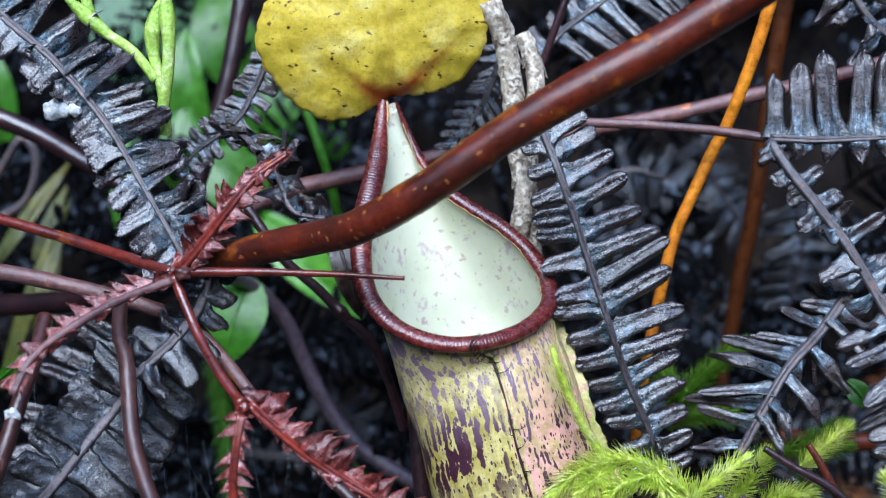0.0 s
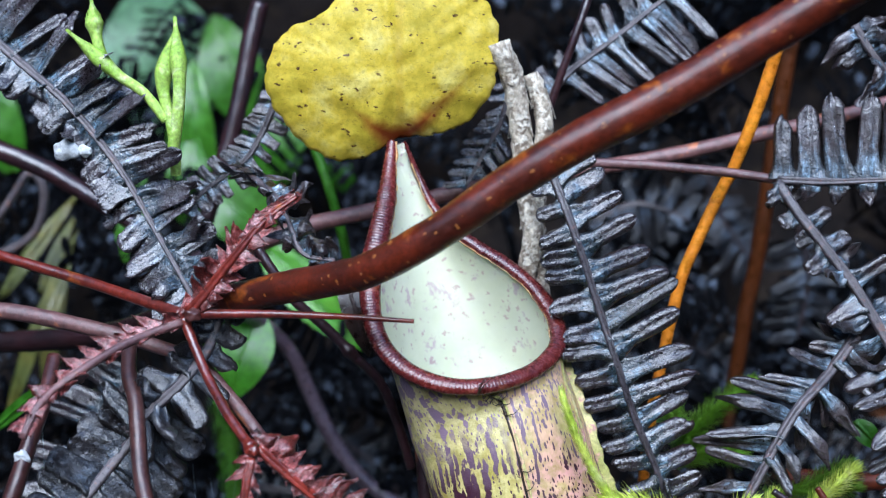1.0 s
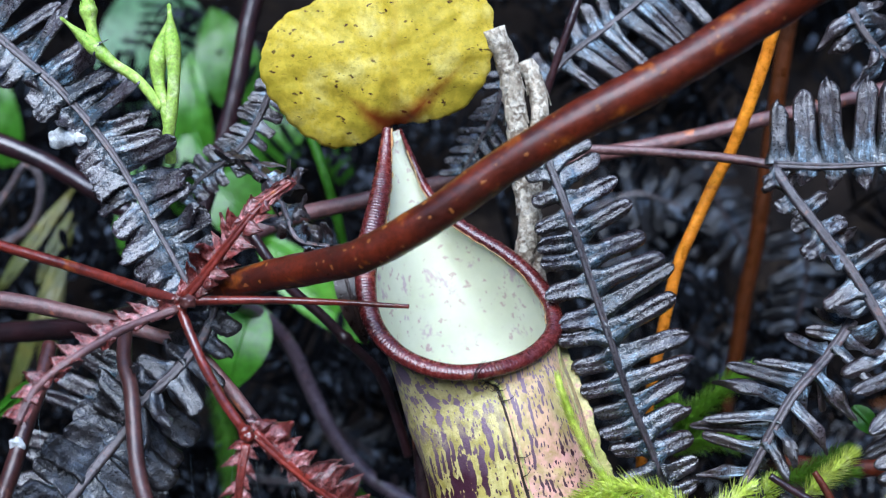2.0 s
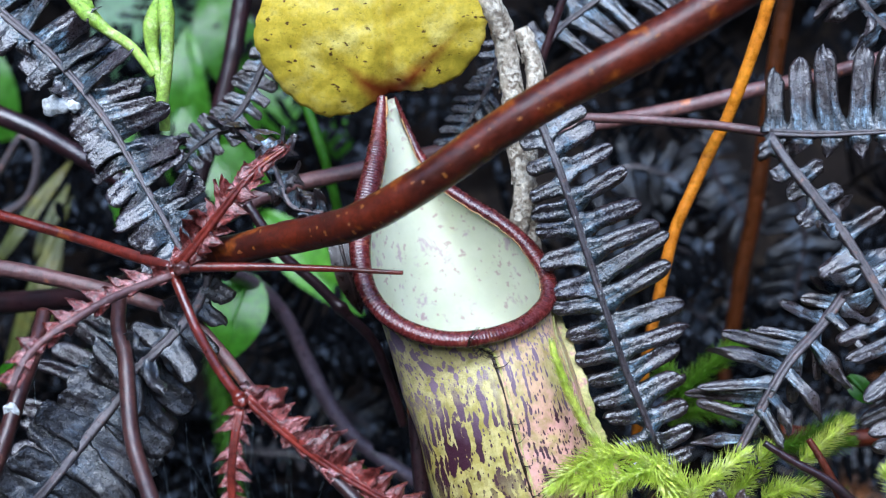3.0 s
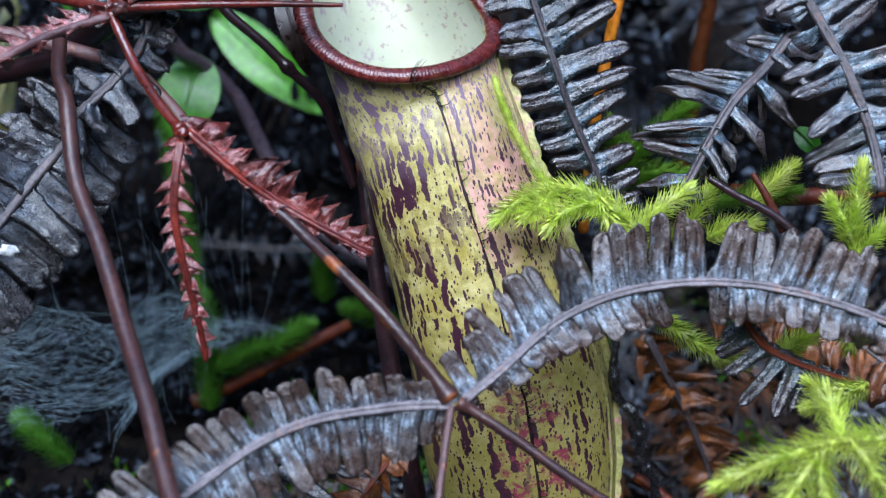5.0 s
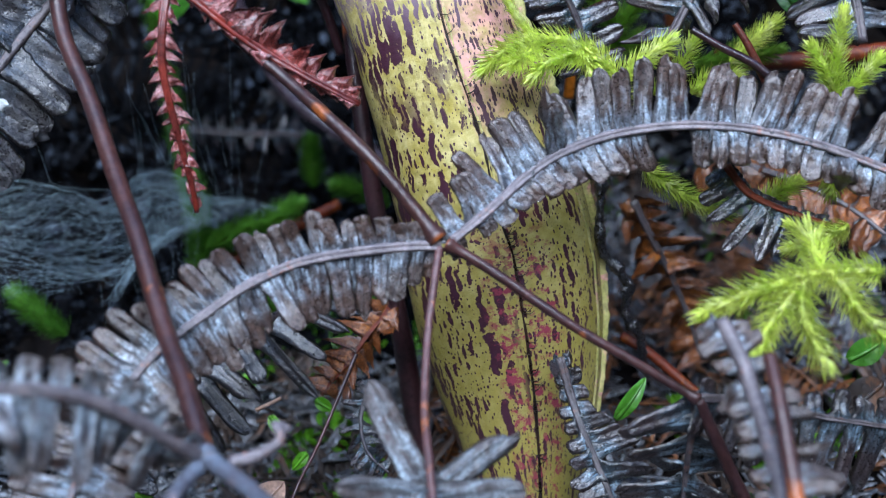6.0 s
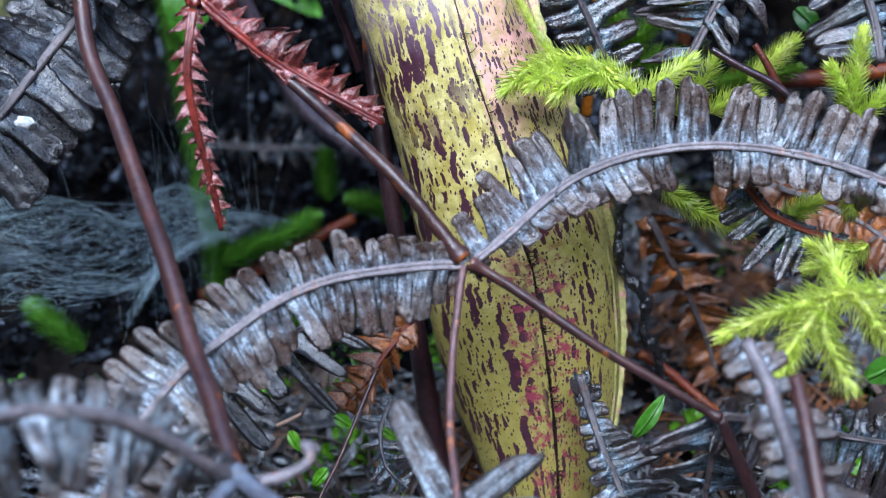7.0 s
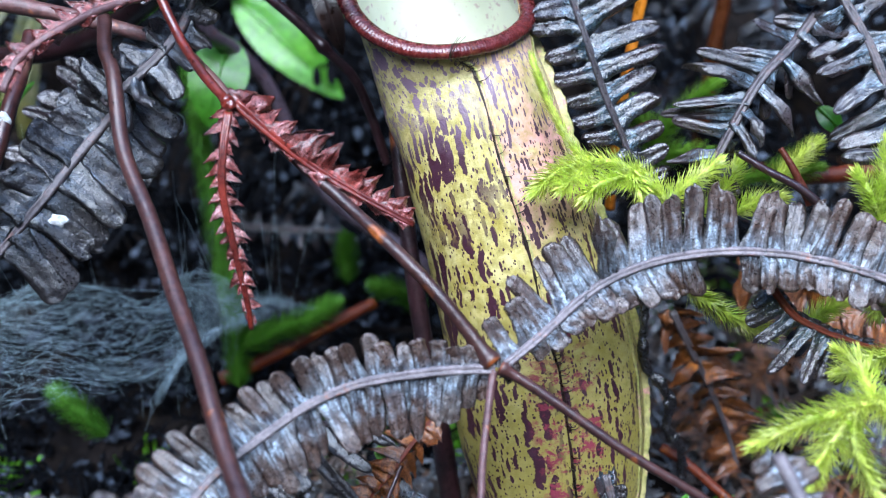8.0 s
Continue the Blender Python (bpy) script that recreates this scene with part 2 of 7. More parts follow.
    shader.inputs["Subsurface Weight"].default_value = 0.04
    shader.inputs["Subsurface Radius"].default_value = (0.003, 0.002, 0.001)
    add_bump(nodes, links, shader, math_of(nodes, links, "ADD", fine, stretched(3.0, 0.6, 1.0)), 0.35, 0.0008)
    return m


def lid_skin():
    """Yellow lid with brown specks and an orange flush at its base. Local x across, y up from the base, in metres."""
    m, nodes, links, shader, place = start_material("lid_skin", 0.5, 0.05)
    local = nodes.new("ShaderNodeTexCoord").outputs["Object"]
    parts = nodes.new("ShaderNodeSeparateXYZ")
    links.new(local, parts.inputs["Vector"])
    tone = noise_of(nodes, links, place, 70.0, 6.0, 0.65)
    base = ramp(nodes, links, tone, ((0.36, (0.55, 0.44, 0.03)), (0.52, (0.80, 0.63, 0.06)), (0.66, (0.86, 0.74, 0.20))))
    rim = noise_of(nodes, links, place, 160.0, 4.0, 0.6)
    keel = ramp(nodes, links, math_of(nodes, links, "MULTIPLY", math_of(nodes, links, "ABSOLUTE", parts.outputs["X"]), 400.0), ((0.2, (1, 1, 1)), (0.6, (0, 0, 0))))
    base = blend(nodes, links, math_of(nodes, links, "MULTIPLY", keel, 0.35), base, (0.62, 0.42, 0.04))
    stretch = nodes.new("ShaderNodeMapping")
    stretch.inputs["Scale"].default_value = (1.0, 1.8, 1.8)
    stretch.inputs["Rotation"].default_value = (0.0, 0.0, 0.6)
    links.new(local, stretch.inputs["Vector"])
    few = ramp(nodes, links, noise_of(nodes, links, stretch.outputs["Vector"], 290.0, 2.0, 0.5), black_white(0.665, 0.69))
    many = ramp(nodes, links, noise_of(nodes, links, stretch.outputs["Vector"], 560.0, 3.0, 0.6), black_white(0.60, 0.65))
    base = blend(nodes, links, math_of(nodes, links, "MULTIPLY", many, 0.3), base, (0.16, 0.07, 0.015))
    base = blend(nodes, links, few, base, (0.075, 0.025, 0.01))
    mottles = ramp(nodes, links, noise_of(nodes, links, place, 800.0, 6.0, 0.8), black_white(0.46, 0.60))
    base = blend(nodes, links, math_of(nodes, links, "MULTIPLY", mottles, 0.4), base, (0.46, 0.36, 0.03))
    # a flush fanning from the base to both sides of the keel
    for cx, cy, reach in ((0.70, 0.71, 36.0), (-0.80, 0.60, 62.0)):
        a = math_of(nodes, links, "ADD", math_of(nodes, links, "MULTIPLY", parts.outputs["X"], cx), math_of(nodes, links, "MULTIPLY", parts.outputs["Y"], cy))
        b = math_of(nodes, links, "SUBTRACT", math_of(nodes, links, "MULTIPLY", parts.outputs["Y"], cx), math_of(nodes, links, "MULTIPLY", parts.outputs["X"], cy))
        far = math_of(nodes, links, "ADD", math_of(nodes, links, "MULTIPLY", math_of(nodes, links, "ABSOLUTE", b), 200.0), math_of(nodes, links, "MULTIPLY_ADD", math_of(nodes, links, "ABSOLUTE", a), reach, math_of(nodes, links, "MULTIPLY", tone, 1.1)))
        base = blend(nodes, links, math_of(nodes, links, "MULTIPLY", ramp(nodes, links, math_of(nodes, links, "MULTIPLY", far, 0.4), ((0.36, (1, 1, 1)), (0.66, (0, 0, 0)))), 0.95), base, (0.34, 0.055, 0.008))
    links.new(base, shader.inputs["Base Color"])
    let_through(nodes, links, shader, base, 0.45)
    add_bump(nodes, links, shader, math_of(nodes, links, "ADD", rim, math_of(nodes, links, "MULTIPLY_ADD", noise_of(nodes, links, place, 900.0, 5.0, 0.7), 0.5, tone)), 0.5, 0.0008)
    return m


def cup_lining():
    """Pale green-white waxy inner wall with faint purple freckles."""
    m, nodes, links, shader, place = start_material("cup_lining", 0.6, 0.0, 0.3)
    tone = noise_of(nodes, links, place, 90.0, 5.0, 0.6)
    base = ramp(nodes, links, tone, ((0.3, (0.54, 0.56, 0.40)), (0.7, (0.64, 0.65, 0.50))))
    smudges = ramp(nodes, links, noise_of(nodes, links, place, 130.0, 4.0, 0.65, 0.3), black_white(0.585, 0.66))
    base = blend(nodes, links, math_of(nodes, links, "MULTIPLY", smudges, 0.7), base, (0.40, 0.27, 0.33))
    freckles = ramp(nodes, links, noise_of(nodes, links, place, 420.0, 3.0, 0.55, 0.2), black_white(0.61, 0.66))
    base = blend(nodes, links, math_of(nodes, links, "MULTIPLY", freckles, 0.6), base, (0.36, 0.20, 0.22))
    links.new(base, shader.inputs["Base Color"])
    shader.inputs["Subsurface Weight"].default_value = 0.3
    shader.inputs["Subsurface Radius"].default_value = (0.006, 0.006, 0.003)
    add_bump(nodes, links, shader, tone, 0.2, 0.0006)
    return m


M_SKIN, M_LID, M_LINING = pitcher_skin(), lid_skin(), cup_lining()
M_RIM = surface("peristome_red", (0.055, 0.009, 0.010), (0.11, 0.016, 0.013), (0.20, 0.06, 0.03), 90, 700, (0.62, 0.75), 0.25, 0.3, 0.2)
M_LIP = surface("dry_lip", (0.30, 0.13, 0.04), (0.42, 0.26, 0.11), (0.5, 0.4, 0.2), 160, 900, (0.55, 0.7), 0.6, 0.0, 0.4)
M_WING = surface("wing_green", (0.30, 0.29, 0.08), (0.42, 0.37, 0.15), (0.42, 0.22, 0.18), 150, 900, (0.55, 0.66), 0.5)
M_HAIR = surface("hair_black", (0.012, 0.008, 0.008), (0.03, 0.015, 0.012), (0.04, 0.02, 0.02), rough=0.35)
M_BLACK = surface("black_wet_crust", (0.006, 0.006, 0.008), (0.014, 0.013, 0.016), (0.04, 0.045, 0.05), 400, 1200, (0.62, 0.75), 0.3, 1.0, 0.4)
# leaflet colours lowered for the far fronds, so shade sits in the colour
M_DIM = dead_leaf("shade_dimmed_leaflet", (0.016, 0.020, 0.028), (0.011, 0.011, 0.013), (0.06, 0.075, 0.10), 0.45, (0.46, 0.66), 0.1)
M_GREY = dead_leaf("grey_dead_leaflet", (0.020, 0.030, 0.041), (0.024, 0.016, 0.017), (0.17, 0.24, 0.30), 0.32, (0.50, 0.68), 0.75)
M_DARK = dead_leaf("dark_dead_leaflet", (0.009, 0.017, 0.025), (0.018, 0.012, 0.015), (0.09, 0.15, 0.20), 0.26, (0.53, 0.72), 0.85)
M_PALE = dead_leaf("pale_bloomed_leaflet", (0.046, 0.049, 0.060), (0.042, 0.023, 0.016), (0.265, 0.32, 0.375), 0.33, (0.47, 0.66), 0.55, 0.66)
M_TIP = dead_leaf("whitened_leaflet", (0.065, 0.072, 0.088), (0.055, 0.040, 0.036), (0.26, 0.31, 0.35), 0.36, (0.43, 0.63), 0.45, 1.2)
M_BRANCH = surface("bluish_grey_bark", (0.16, 0.19, 0.25), (0.10, 0.10, 0.13), (0.26, 0.20, 0.20), 150, 900, (0.56, 0.7), 0.5, 0.2)
M_GLOSSY = dead_leaf("wet_black_leaflet", (0.018, 0.022, 0.030), (0.016, 0.014, 0.016), (0.075, 0.095, 0.125), 0.32, (0.53, 0.72), 0.6)
M_RUST = dead_leaf("rusty_leaflet", (0.27, 0.088, 0.008), (0.145, 0.043, 0.006), (0.09, 0.035, 0.02), 0.36, coat=0.5)
M_RED = dead_leaf("red_leaflet", (0.19, 0.032, 0.024), (0.115, 0.016, 0.012), (0.40, 0.20, 0.20), 0.34, (0.50, 0.70), 0.6)
M_RACHIS = surface("grey_rachis", (0.050, 0.042, 0.047), (0.095, 0.078, 0.082), (0.17, 0.085, 0.065), 150, 900, (0.6, 0.72), 0.4, 0.1)
M_RACHIS_PALE = surface("pale_rachis", (0.125, 0.108, 0.118), (0.20, 0.17, 0.18), (0.26, 0.12, 0.08), 150, 900, (0.6, 0.72), 0.4, 0.1)
M_RACHIS_DARK = surface("blackish_rachis", (0.022, 0.018, 0.021), (0.040, 0.032, 0.036), (0.11, 0.05, 0.04), 150, 900, (0.62, 0.74), 0.35, 0.2)
M_VINE = surface("vine_bark", (0.105, 0.014, 0.004), (0.045, 0.008, 0.004), (0.23, 0.055, 0.006), 75, 800, (0.60, 0.70), 0.46, 0.4, 0.12, spec=0.25, patch_scale=1.7)
M_STEM = surface("brown_stem", (0.13, 0.022, 0.006), (0.062, 0.012, 0.006), (0.24, 0.06, 0.007), 60, 700, (0.55, 0.68), 0.46, 0.0, 0.3, spec=0.35)
M_RED_STEM = surface("red_stem", (0.15, 0.020, 0.012), (0.075, 0.012, 0.009), (0.34, 0.09, 0.02), 90, 700, (0.64, 0.70), 0.42, 1.0, 0.14, patch_scale=0.9, spec=0.2)
M_PURPLE = surface("purple_stem", (0.026, 0.010, 0.012), (0.013, 0.007, 0.009), (0.15, 0.045, 0.015), 70, 700, (0.68, 0.74), 0.42, 1.0, 0.14, patch_scale=0.6, spec=0.2)
M_PINK = surface("pinkish_stem", (0.125, 0.056, 0.052), (0.075, 0.033, 0.034), (0.30, 0.10, 0.04), 70, 700, (0.62, 0.70), 0.5, 0.5, 0.4)
M_BLUISH = surface("bluish_stem", (0.10, 0.075, 0.095), (0.055, 0.038, 0.050), (0.12, 0.05, 0.04), 70, 700, (0.62, 0.72), 0.36, 1.0, 0.14, spec=0.4)
M_PATCHED = surface("patched_stem", (0.052, 0.020, 0.017), (0.028, 0.012, 0.013), (0.30, 0.085, 0.02), 55, 700, (0.60, 0.67), 0.46, 0.45, 0.2, patch_scale=1.1, spec=0.3)
M_DUSKY = surface("dusky_stem", (0.062, 0.020, 0.017), (0.030, 0.012, 0.012), (0.17, 0.08, 0.06), 70, 700, (0.60, 0.72), 0.44, 0.6, 0.14, spec=0.25)
M_ORANGE = surface("orange_stem", (0.50, 0.18, 0.008), (0.36, 0.11, 0.006), (0.24, 0.06, 0.01), 40, 400, (0.62, 0.72), 0.35, 0.2, 0.1)
# the orange darkened in its colour to stand for shade on the rear stem
M_ORANGE_DARK = surface("shade_dark_orange_stem", (0.065, 0.016, 0.002), (0.036, 0.010, 0.002), (0.06, 0.02, 0.006), 40, 400, (0.62, 0.72), 0.4, 0.3, 0.1)
M_PORE = surface("orange_pore", (0.22, 0.075, 0.008), (0.16, 0.045, 0.007), (0.22, 0.08, 0.01), 200, 900, (0.6, 0.7), 0.5)
M_BARK = surface("flaking_grey_bark", (0.50, 0.43, 0.33), (0.17, 0.13, 0.095), (0.66, 0.60, 0.49), 260, 700, (0.48, 0.60), 0.85, 0.0, 1.0, 0.0, spec=0.2)
M_LEAF = surface("green_leaf", (0.042, 0.155, 0.008), (0.065, 0.20, 0.014), (0.10, 0.25, 0.03), 40, 300, (0.62, 0.78), 0.4, 0.2, 0.15, 0.15, 0.3)
M_LEAF_PALE = surface("pale_green_leaf", (0.14, 0.31, 0.14), (0.19, 0.38, 0.19), (0.24, 0.42, 0.24), 40, 300, (0.62, 0.78), 0.4, 0.2, 0.15, 0.15, 0.3)
M_FRESH = surface("fresh_leaf", (0.12, 0.34, 0.010), (0.18, 0.43, 0.02), (0.27, 0.49, 0.04), 90, 500, (0.6, 0.75), 0.35, 0.2, 0.2, 0.2, 0.25)
M_CLEAR = surface("clear_green_leaf", (0.055, 0.21, 0.008), (0.085, 0.27, 0.014), (0.13, 0.32, 0.03), 40, 300, (0.6, 0.75), 0.4, 0.2, 0.2, 0.2, 0.25)
M_TAN = surface("tan_dead_leaf", (0.38, 0.24, 0.17), (0.26, 0.15, 0.10), (0.5, 0.34, 0.26), 120, 700, (0.55, 0.7), 0.5, 0.1, 0.5)
M_MOSS = surface("fresh_clubmoss", (0.56, 0.68, 0.09), (0.70, 0.76, 0.17), (0.80, 0.82, 0.38), 90, 500, (0.52, 0.70), 0.45, 0.05, 0.1, 0.1, 0.42)
# duller copies of the clubmoss green: the shade is put into the colour
M_MOSS_DARK = surface("shade_darkened_clubmoss", (0.060, 0.17, 0.012), (0.10, 0.25, 0.02), (0.18, 0.33, 0.05), 90, 500, (0.6, 0.75), 0.5, 0.05, 0.1, 0.1, 0.25)
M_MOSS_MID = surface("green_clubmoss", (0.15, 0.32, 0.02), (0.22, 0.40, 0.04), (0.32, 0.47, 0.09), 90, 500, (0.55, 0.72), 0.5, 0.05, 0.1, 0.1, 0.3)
M_BUD = surface("green_cone", (0.28, 0.47, 0.05), (0.40, 0.57, 0.10), (0.60, 0.70, 0.30), 120, 900, (0.55, 0.7), 0.45, 0.1, 0.5, 0.1, 0.15)
M_SOIL = surface("wet_humus", (0.008, 0.007, 0.007), (0.014, 0.011, 0.010), (0.024, 0.018, 0.013), 45, 350, (0.55, 0.7), 0.9, 0.0, 1.0, 0.0, spec=0.01)
M_WHITE = surface("white_crust", (0.62, 0.64, 0.64), (0.48, 0.50, 0.51), (0.30, 0.31, 0.32), 200, 900, (0.62, 0.75), 0.7, 0.0, 0.6)
M_SILK = surface("grey_silk", (0.46, 0.60, 0.66), (0.40, 0.53, 0.60), (0.54, 0.66, 0.72), 200, 900, (0.6, 0.7), 0.5, 0.0, 0.0)
M_YELLOW = surface("yellowing_blade", (0.085, 0.078, 0.008), (0.045, 0.055, 0.008), (0.10, 0.08, 0.02), 60, 300, (0.6, 0.75), 0.5)
M_DROP = bpy.data.materials.new("water_drop")
M_DROP.use_nodes = True
for key, value in (("Base Color", (1, 1, 1, 1)), ("Roughness", 0.02), ("IOR", 1.33), ("Transmission Weight", 1.0)):
    M_DROP.node_tree.nodes["Principled BSDF"].inputs[key].default_value = value


# ---- mesh tools ----
VIEW = Vector((0.0, -0.92, 0.39)).normalized()


class Geo:
    """Vertices and faces gathered for one mesh."""

    def __init__(self):
        self.v, self.f = [], []

    def add(self, verts, faces):
        k = len(self.v)
        self.v.extend(verts)
        self.f.extend([tuple(i + k for i in face) for face in faces])

    def mesh(self, name, material, base=(0, 0, 0), smooth=True):
        data = bpy.data.meshes.new(name)
        b = Vector(base)
        data.from_pydata([tuple(Vector(p) - b) for p in self.v], [], self.f)
        data.polygons.foreach_set("use_smooth", [smooth] * len(data.polygons))
        data.materials.append(material)
        data.update()
        return data

    def tube(self, pts, radius, sides=8, cap=True, rough=0.0, notch=0.0):
        """A tube on points; radius is a function of the share of its length."""
        rings = sweep(pts)
        n = len(rings)
        verts, faces = [], []
        for i, (p, t, a, b) in enumerate(rings):
            r = radius(i / (n - 1)) if callable(radius) else radius
            for k in range(sides):
                w = 2 * math.pi * k / sides
                q = 1.0 + (rough * noise.noise((p + (a * math.cos(w) + b * math.sin(w)) * r) * 600) if rough else 0.0)
                if notch:
                    q *= 1 - notch * max(0.0, ((a * math.cos(w) + b * math.sin(w)).dot(VIEW) - 0.86) / 0.14)
                verts.append(p + (a * math.cos(w) + b * math.sin(w)) * r * q)
        for i in range(n - 1):
            for k in range(sides):
                j = (k + 1) % sides
                faces.append((i * sides + k, i * sides + j, (i + 1) * sides + j, (i + 1) * sides + k))
        if cap:
            faces.append(tuple(range(sides))[::-1])
            faces.append(tuple((n - 1) * sides + k for k in range(sides)))
        self.add(verts, faces)
        return self


def spline(points, step, closed=False):
    """Points evenly spaced on a smooth line through the given ones."""
    p = [Vector(q) for q in points]
    n = len(p)
    out = []
    for i in range(n if closed else n - 1):
        a, b, c, d = (p[(i + k) % n] if closed else p[min(max(i + k, 0), n - 1)] for k in (-1, 0, 1, 2))
        for k in range(12):
            u = k / 12
            out.append(0.5 * (2 * b + (c - a) * u + (2 * a - 5 * b + 4 * c - d) * u * u + (3 * b - a - 3 * c + d) * u ** 3))
    out.append(p[0].copy() if closed else p[-1].copy())
    length = [0.0]
    for a, b in zip(out, out[1:]):
        length.append(length[-1] + (b - a).length)
    count = max(2, round(length[-1] / step))
    even, k = [], 0
    for i in range(count + 1):
        s = length[-1] * i / count
        while k < len(out) - 2 and length[k + 1] < s:
            k += 1
        u = (s - length[k]) / max(length[k + 1] - length[k], 1e-9)
        even.append(out[k].lerp(out[k + 1], min(max(u, 0), 1)))
    return even


def sweep(pts):
    """Point, way, and two cross axes at each point, carried along without twist."""
    rings, a = [], None
    for i, p in enumerate(pts):
        t = (pts[min(i + 1, len(pts) - 1)] - pts[max(i - 1, 0)]).normalized()
        if a is None:
            a = t.orthogonal().normalized()
        a = (a - t * a.dot(t)).normalized()
        rings.append((p, t, a, t.cross(a)))
    return rings


def thing(name, base, label, category, group="", kind=""):
    root = new(name)
    root.empty_display_size = 0.005
    root.location = base
    root.matrix_basis = Matrix.Translation(base)
    return tagged(root, label, category, group, kind)


def part(name, geo, material, parent, label="", smooth=True):
    """One mesh object under a thing, its geometry given in world places."""
    at = Vector((0, 0, 0))
    up = parent
    while up:
        at += up.matrix_basis.translation
        up = up.parent
    ob = new(name, geo.mesh(name, material, at, smooth))
    ob.parent = parent
    return tagged(ob, label)


def piece(name, data, m, parent):
    """One piece that shares its mesh, at the world pose m."""
    ob = new(name, data)
    ob.parent = parent
    at = parent.matrix_basis.translation + (parent.parent.matrix_basis.translation if parent.parent else Vector())
    ob.matrix_basis = Matrix.Translation(-at) @ m
    return ob


def stem(name, label, pts, r0, r1=None, material=None, sides=10, knots=(), group="", category="vine", plant=None, flecks=0, rough=0.05):
    """A stem with swollen knots at shares of its length: a thing of its own, or a part of a plant. flecks: small raised orange pores."""
    r1 = r0 if r1 is None else r1
    line = spline(pts, max(r0 * 0.6, 0.0006))
    wob = random.uniform(0, 50)

    def radius(u):
        r = r0 + (r1 - r0) * u
        r *= 1 + 0.05 * noise.noise(Vector((u * 14, wob, 0)))
        for k in knots:
            r *= 1 + 0.5 * math.exp(-((u - k) / 0.02) ** 2)
        return r

    root = plant or thing(name, line[0], label, category, group)
    part(name if plant else "bark", Geo().tube(line, radius, sides, rough=rough), material, root, label if plant else "")
    if flecks:
        rnd = random.Random(7)
        rings = sweep(line)
        geo = Geo()
        for _ in range(flecks):
            i = rnd.randrange(2, len(rings) - 2)
            p, t, a, b = rings[i]
            w = rnd.uniform(0, 6.283)
            r = radius(i / (len(rings) - 1))
            out = a * math.cos(w) + b * math.sin(w)
            side = t.cross(out)
            size, wide = rnd.uniform(0.0003, 0.0011), rnd.uniform(0.0003, 0.0007)
            q = p + out * r * 0.985
            ring = [q + t * size * math.cos(k * math.pi / 4) * rnd.uniform(0.7, 1.2) + side * wide * math.sin(k * math.pi / 4) * rnd.uniform(0.7, 1.2) for k in range(8)]
            geo.add(ring + [q + out * 0.00016], [(k, (k + 1) % 8, 8) for k in range(8)])
        tagged(part("pores", geo, M_PORE, root, "raised orange pores"), kind="stuff")
    return root


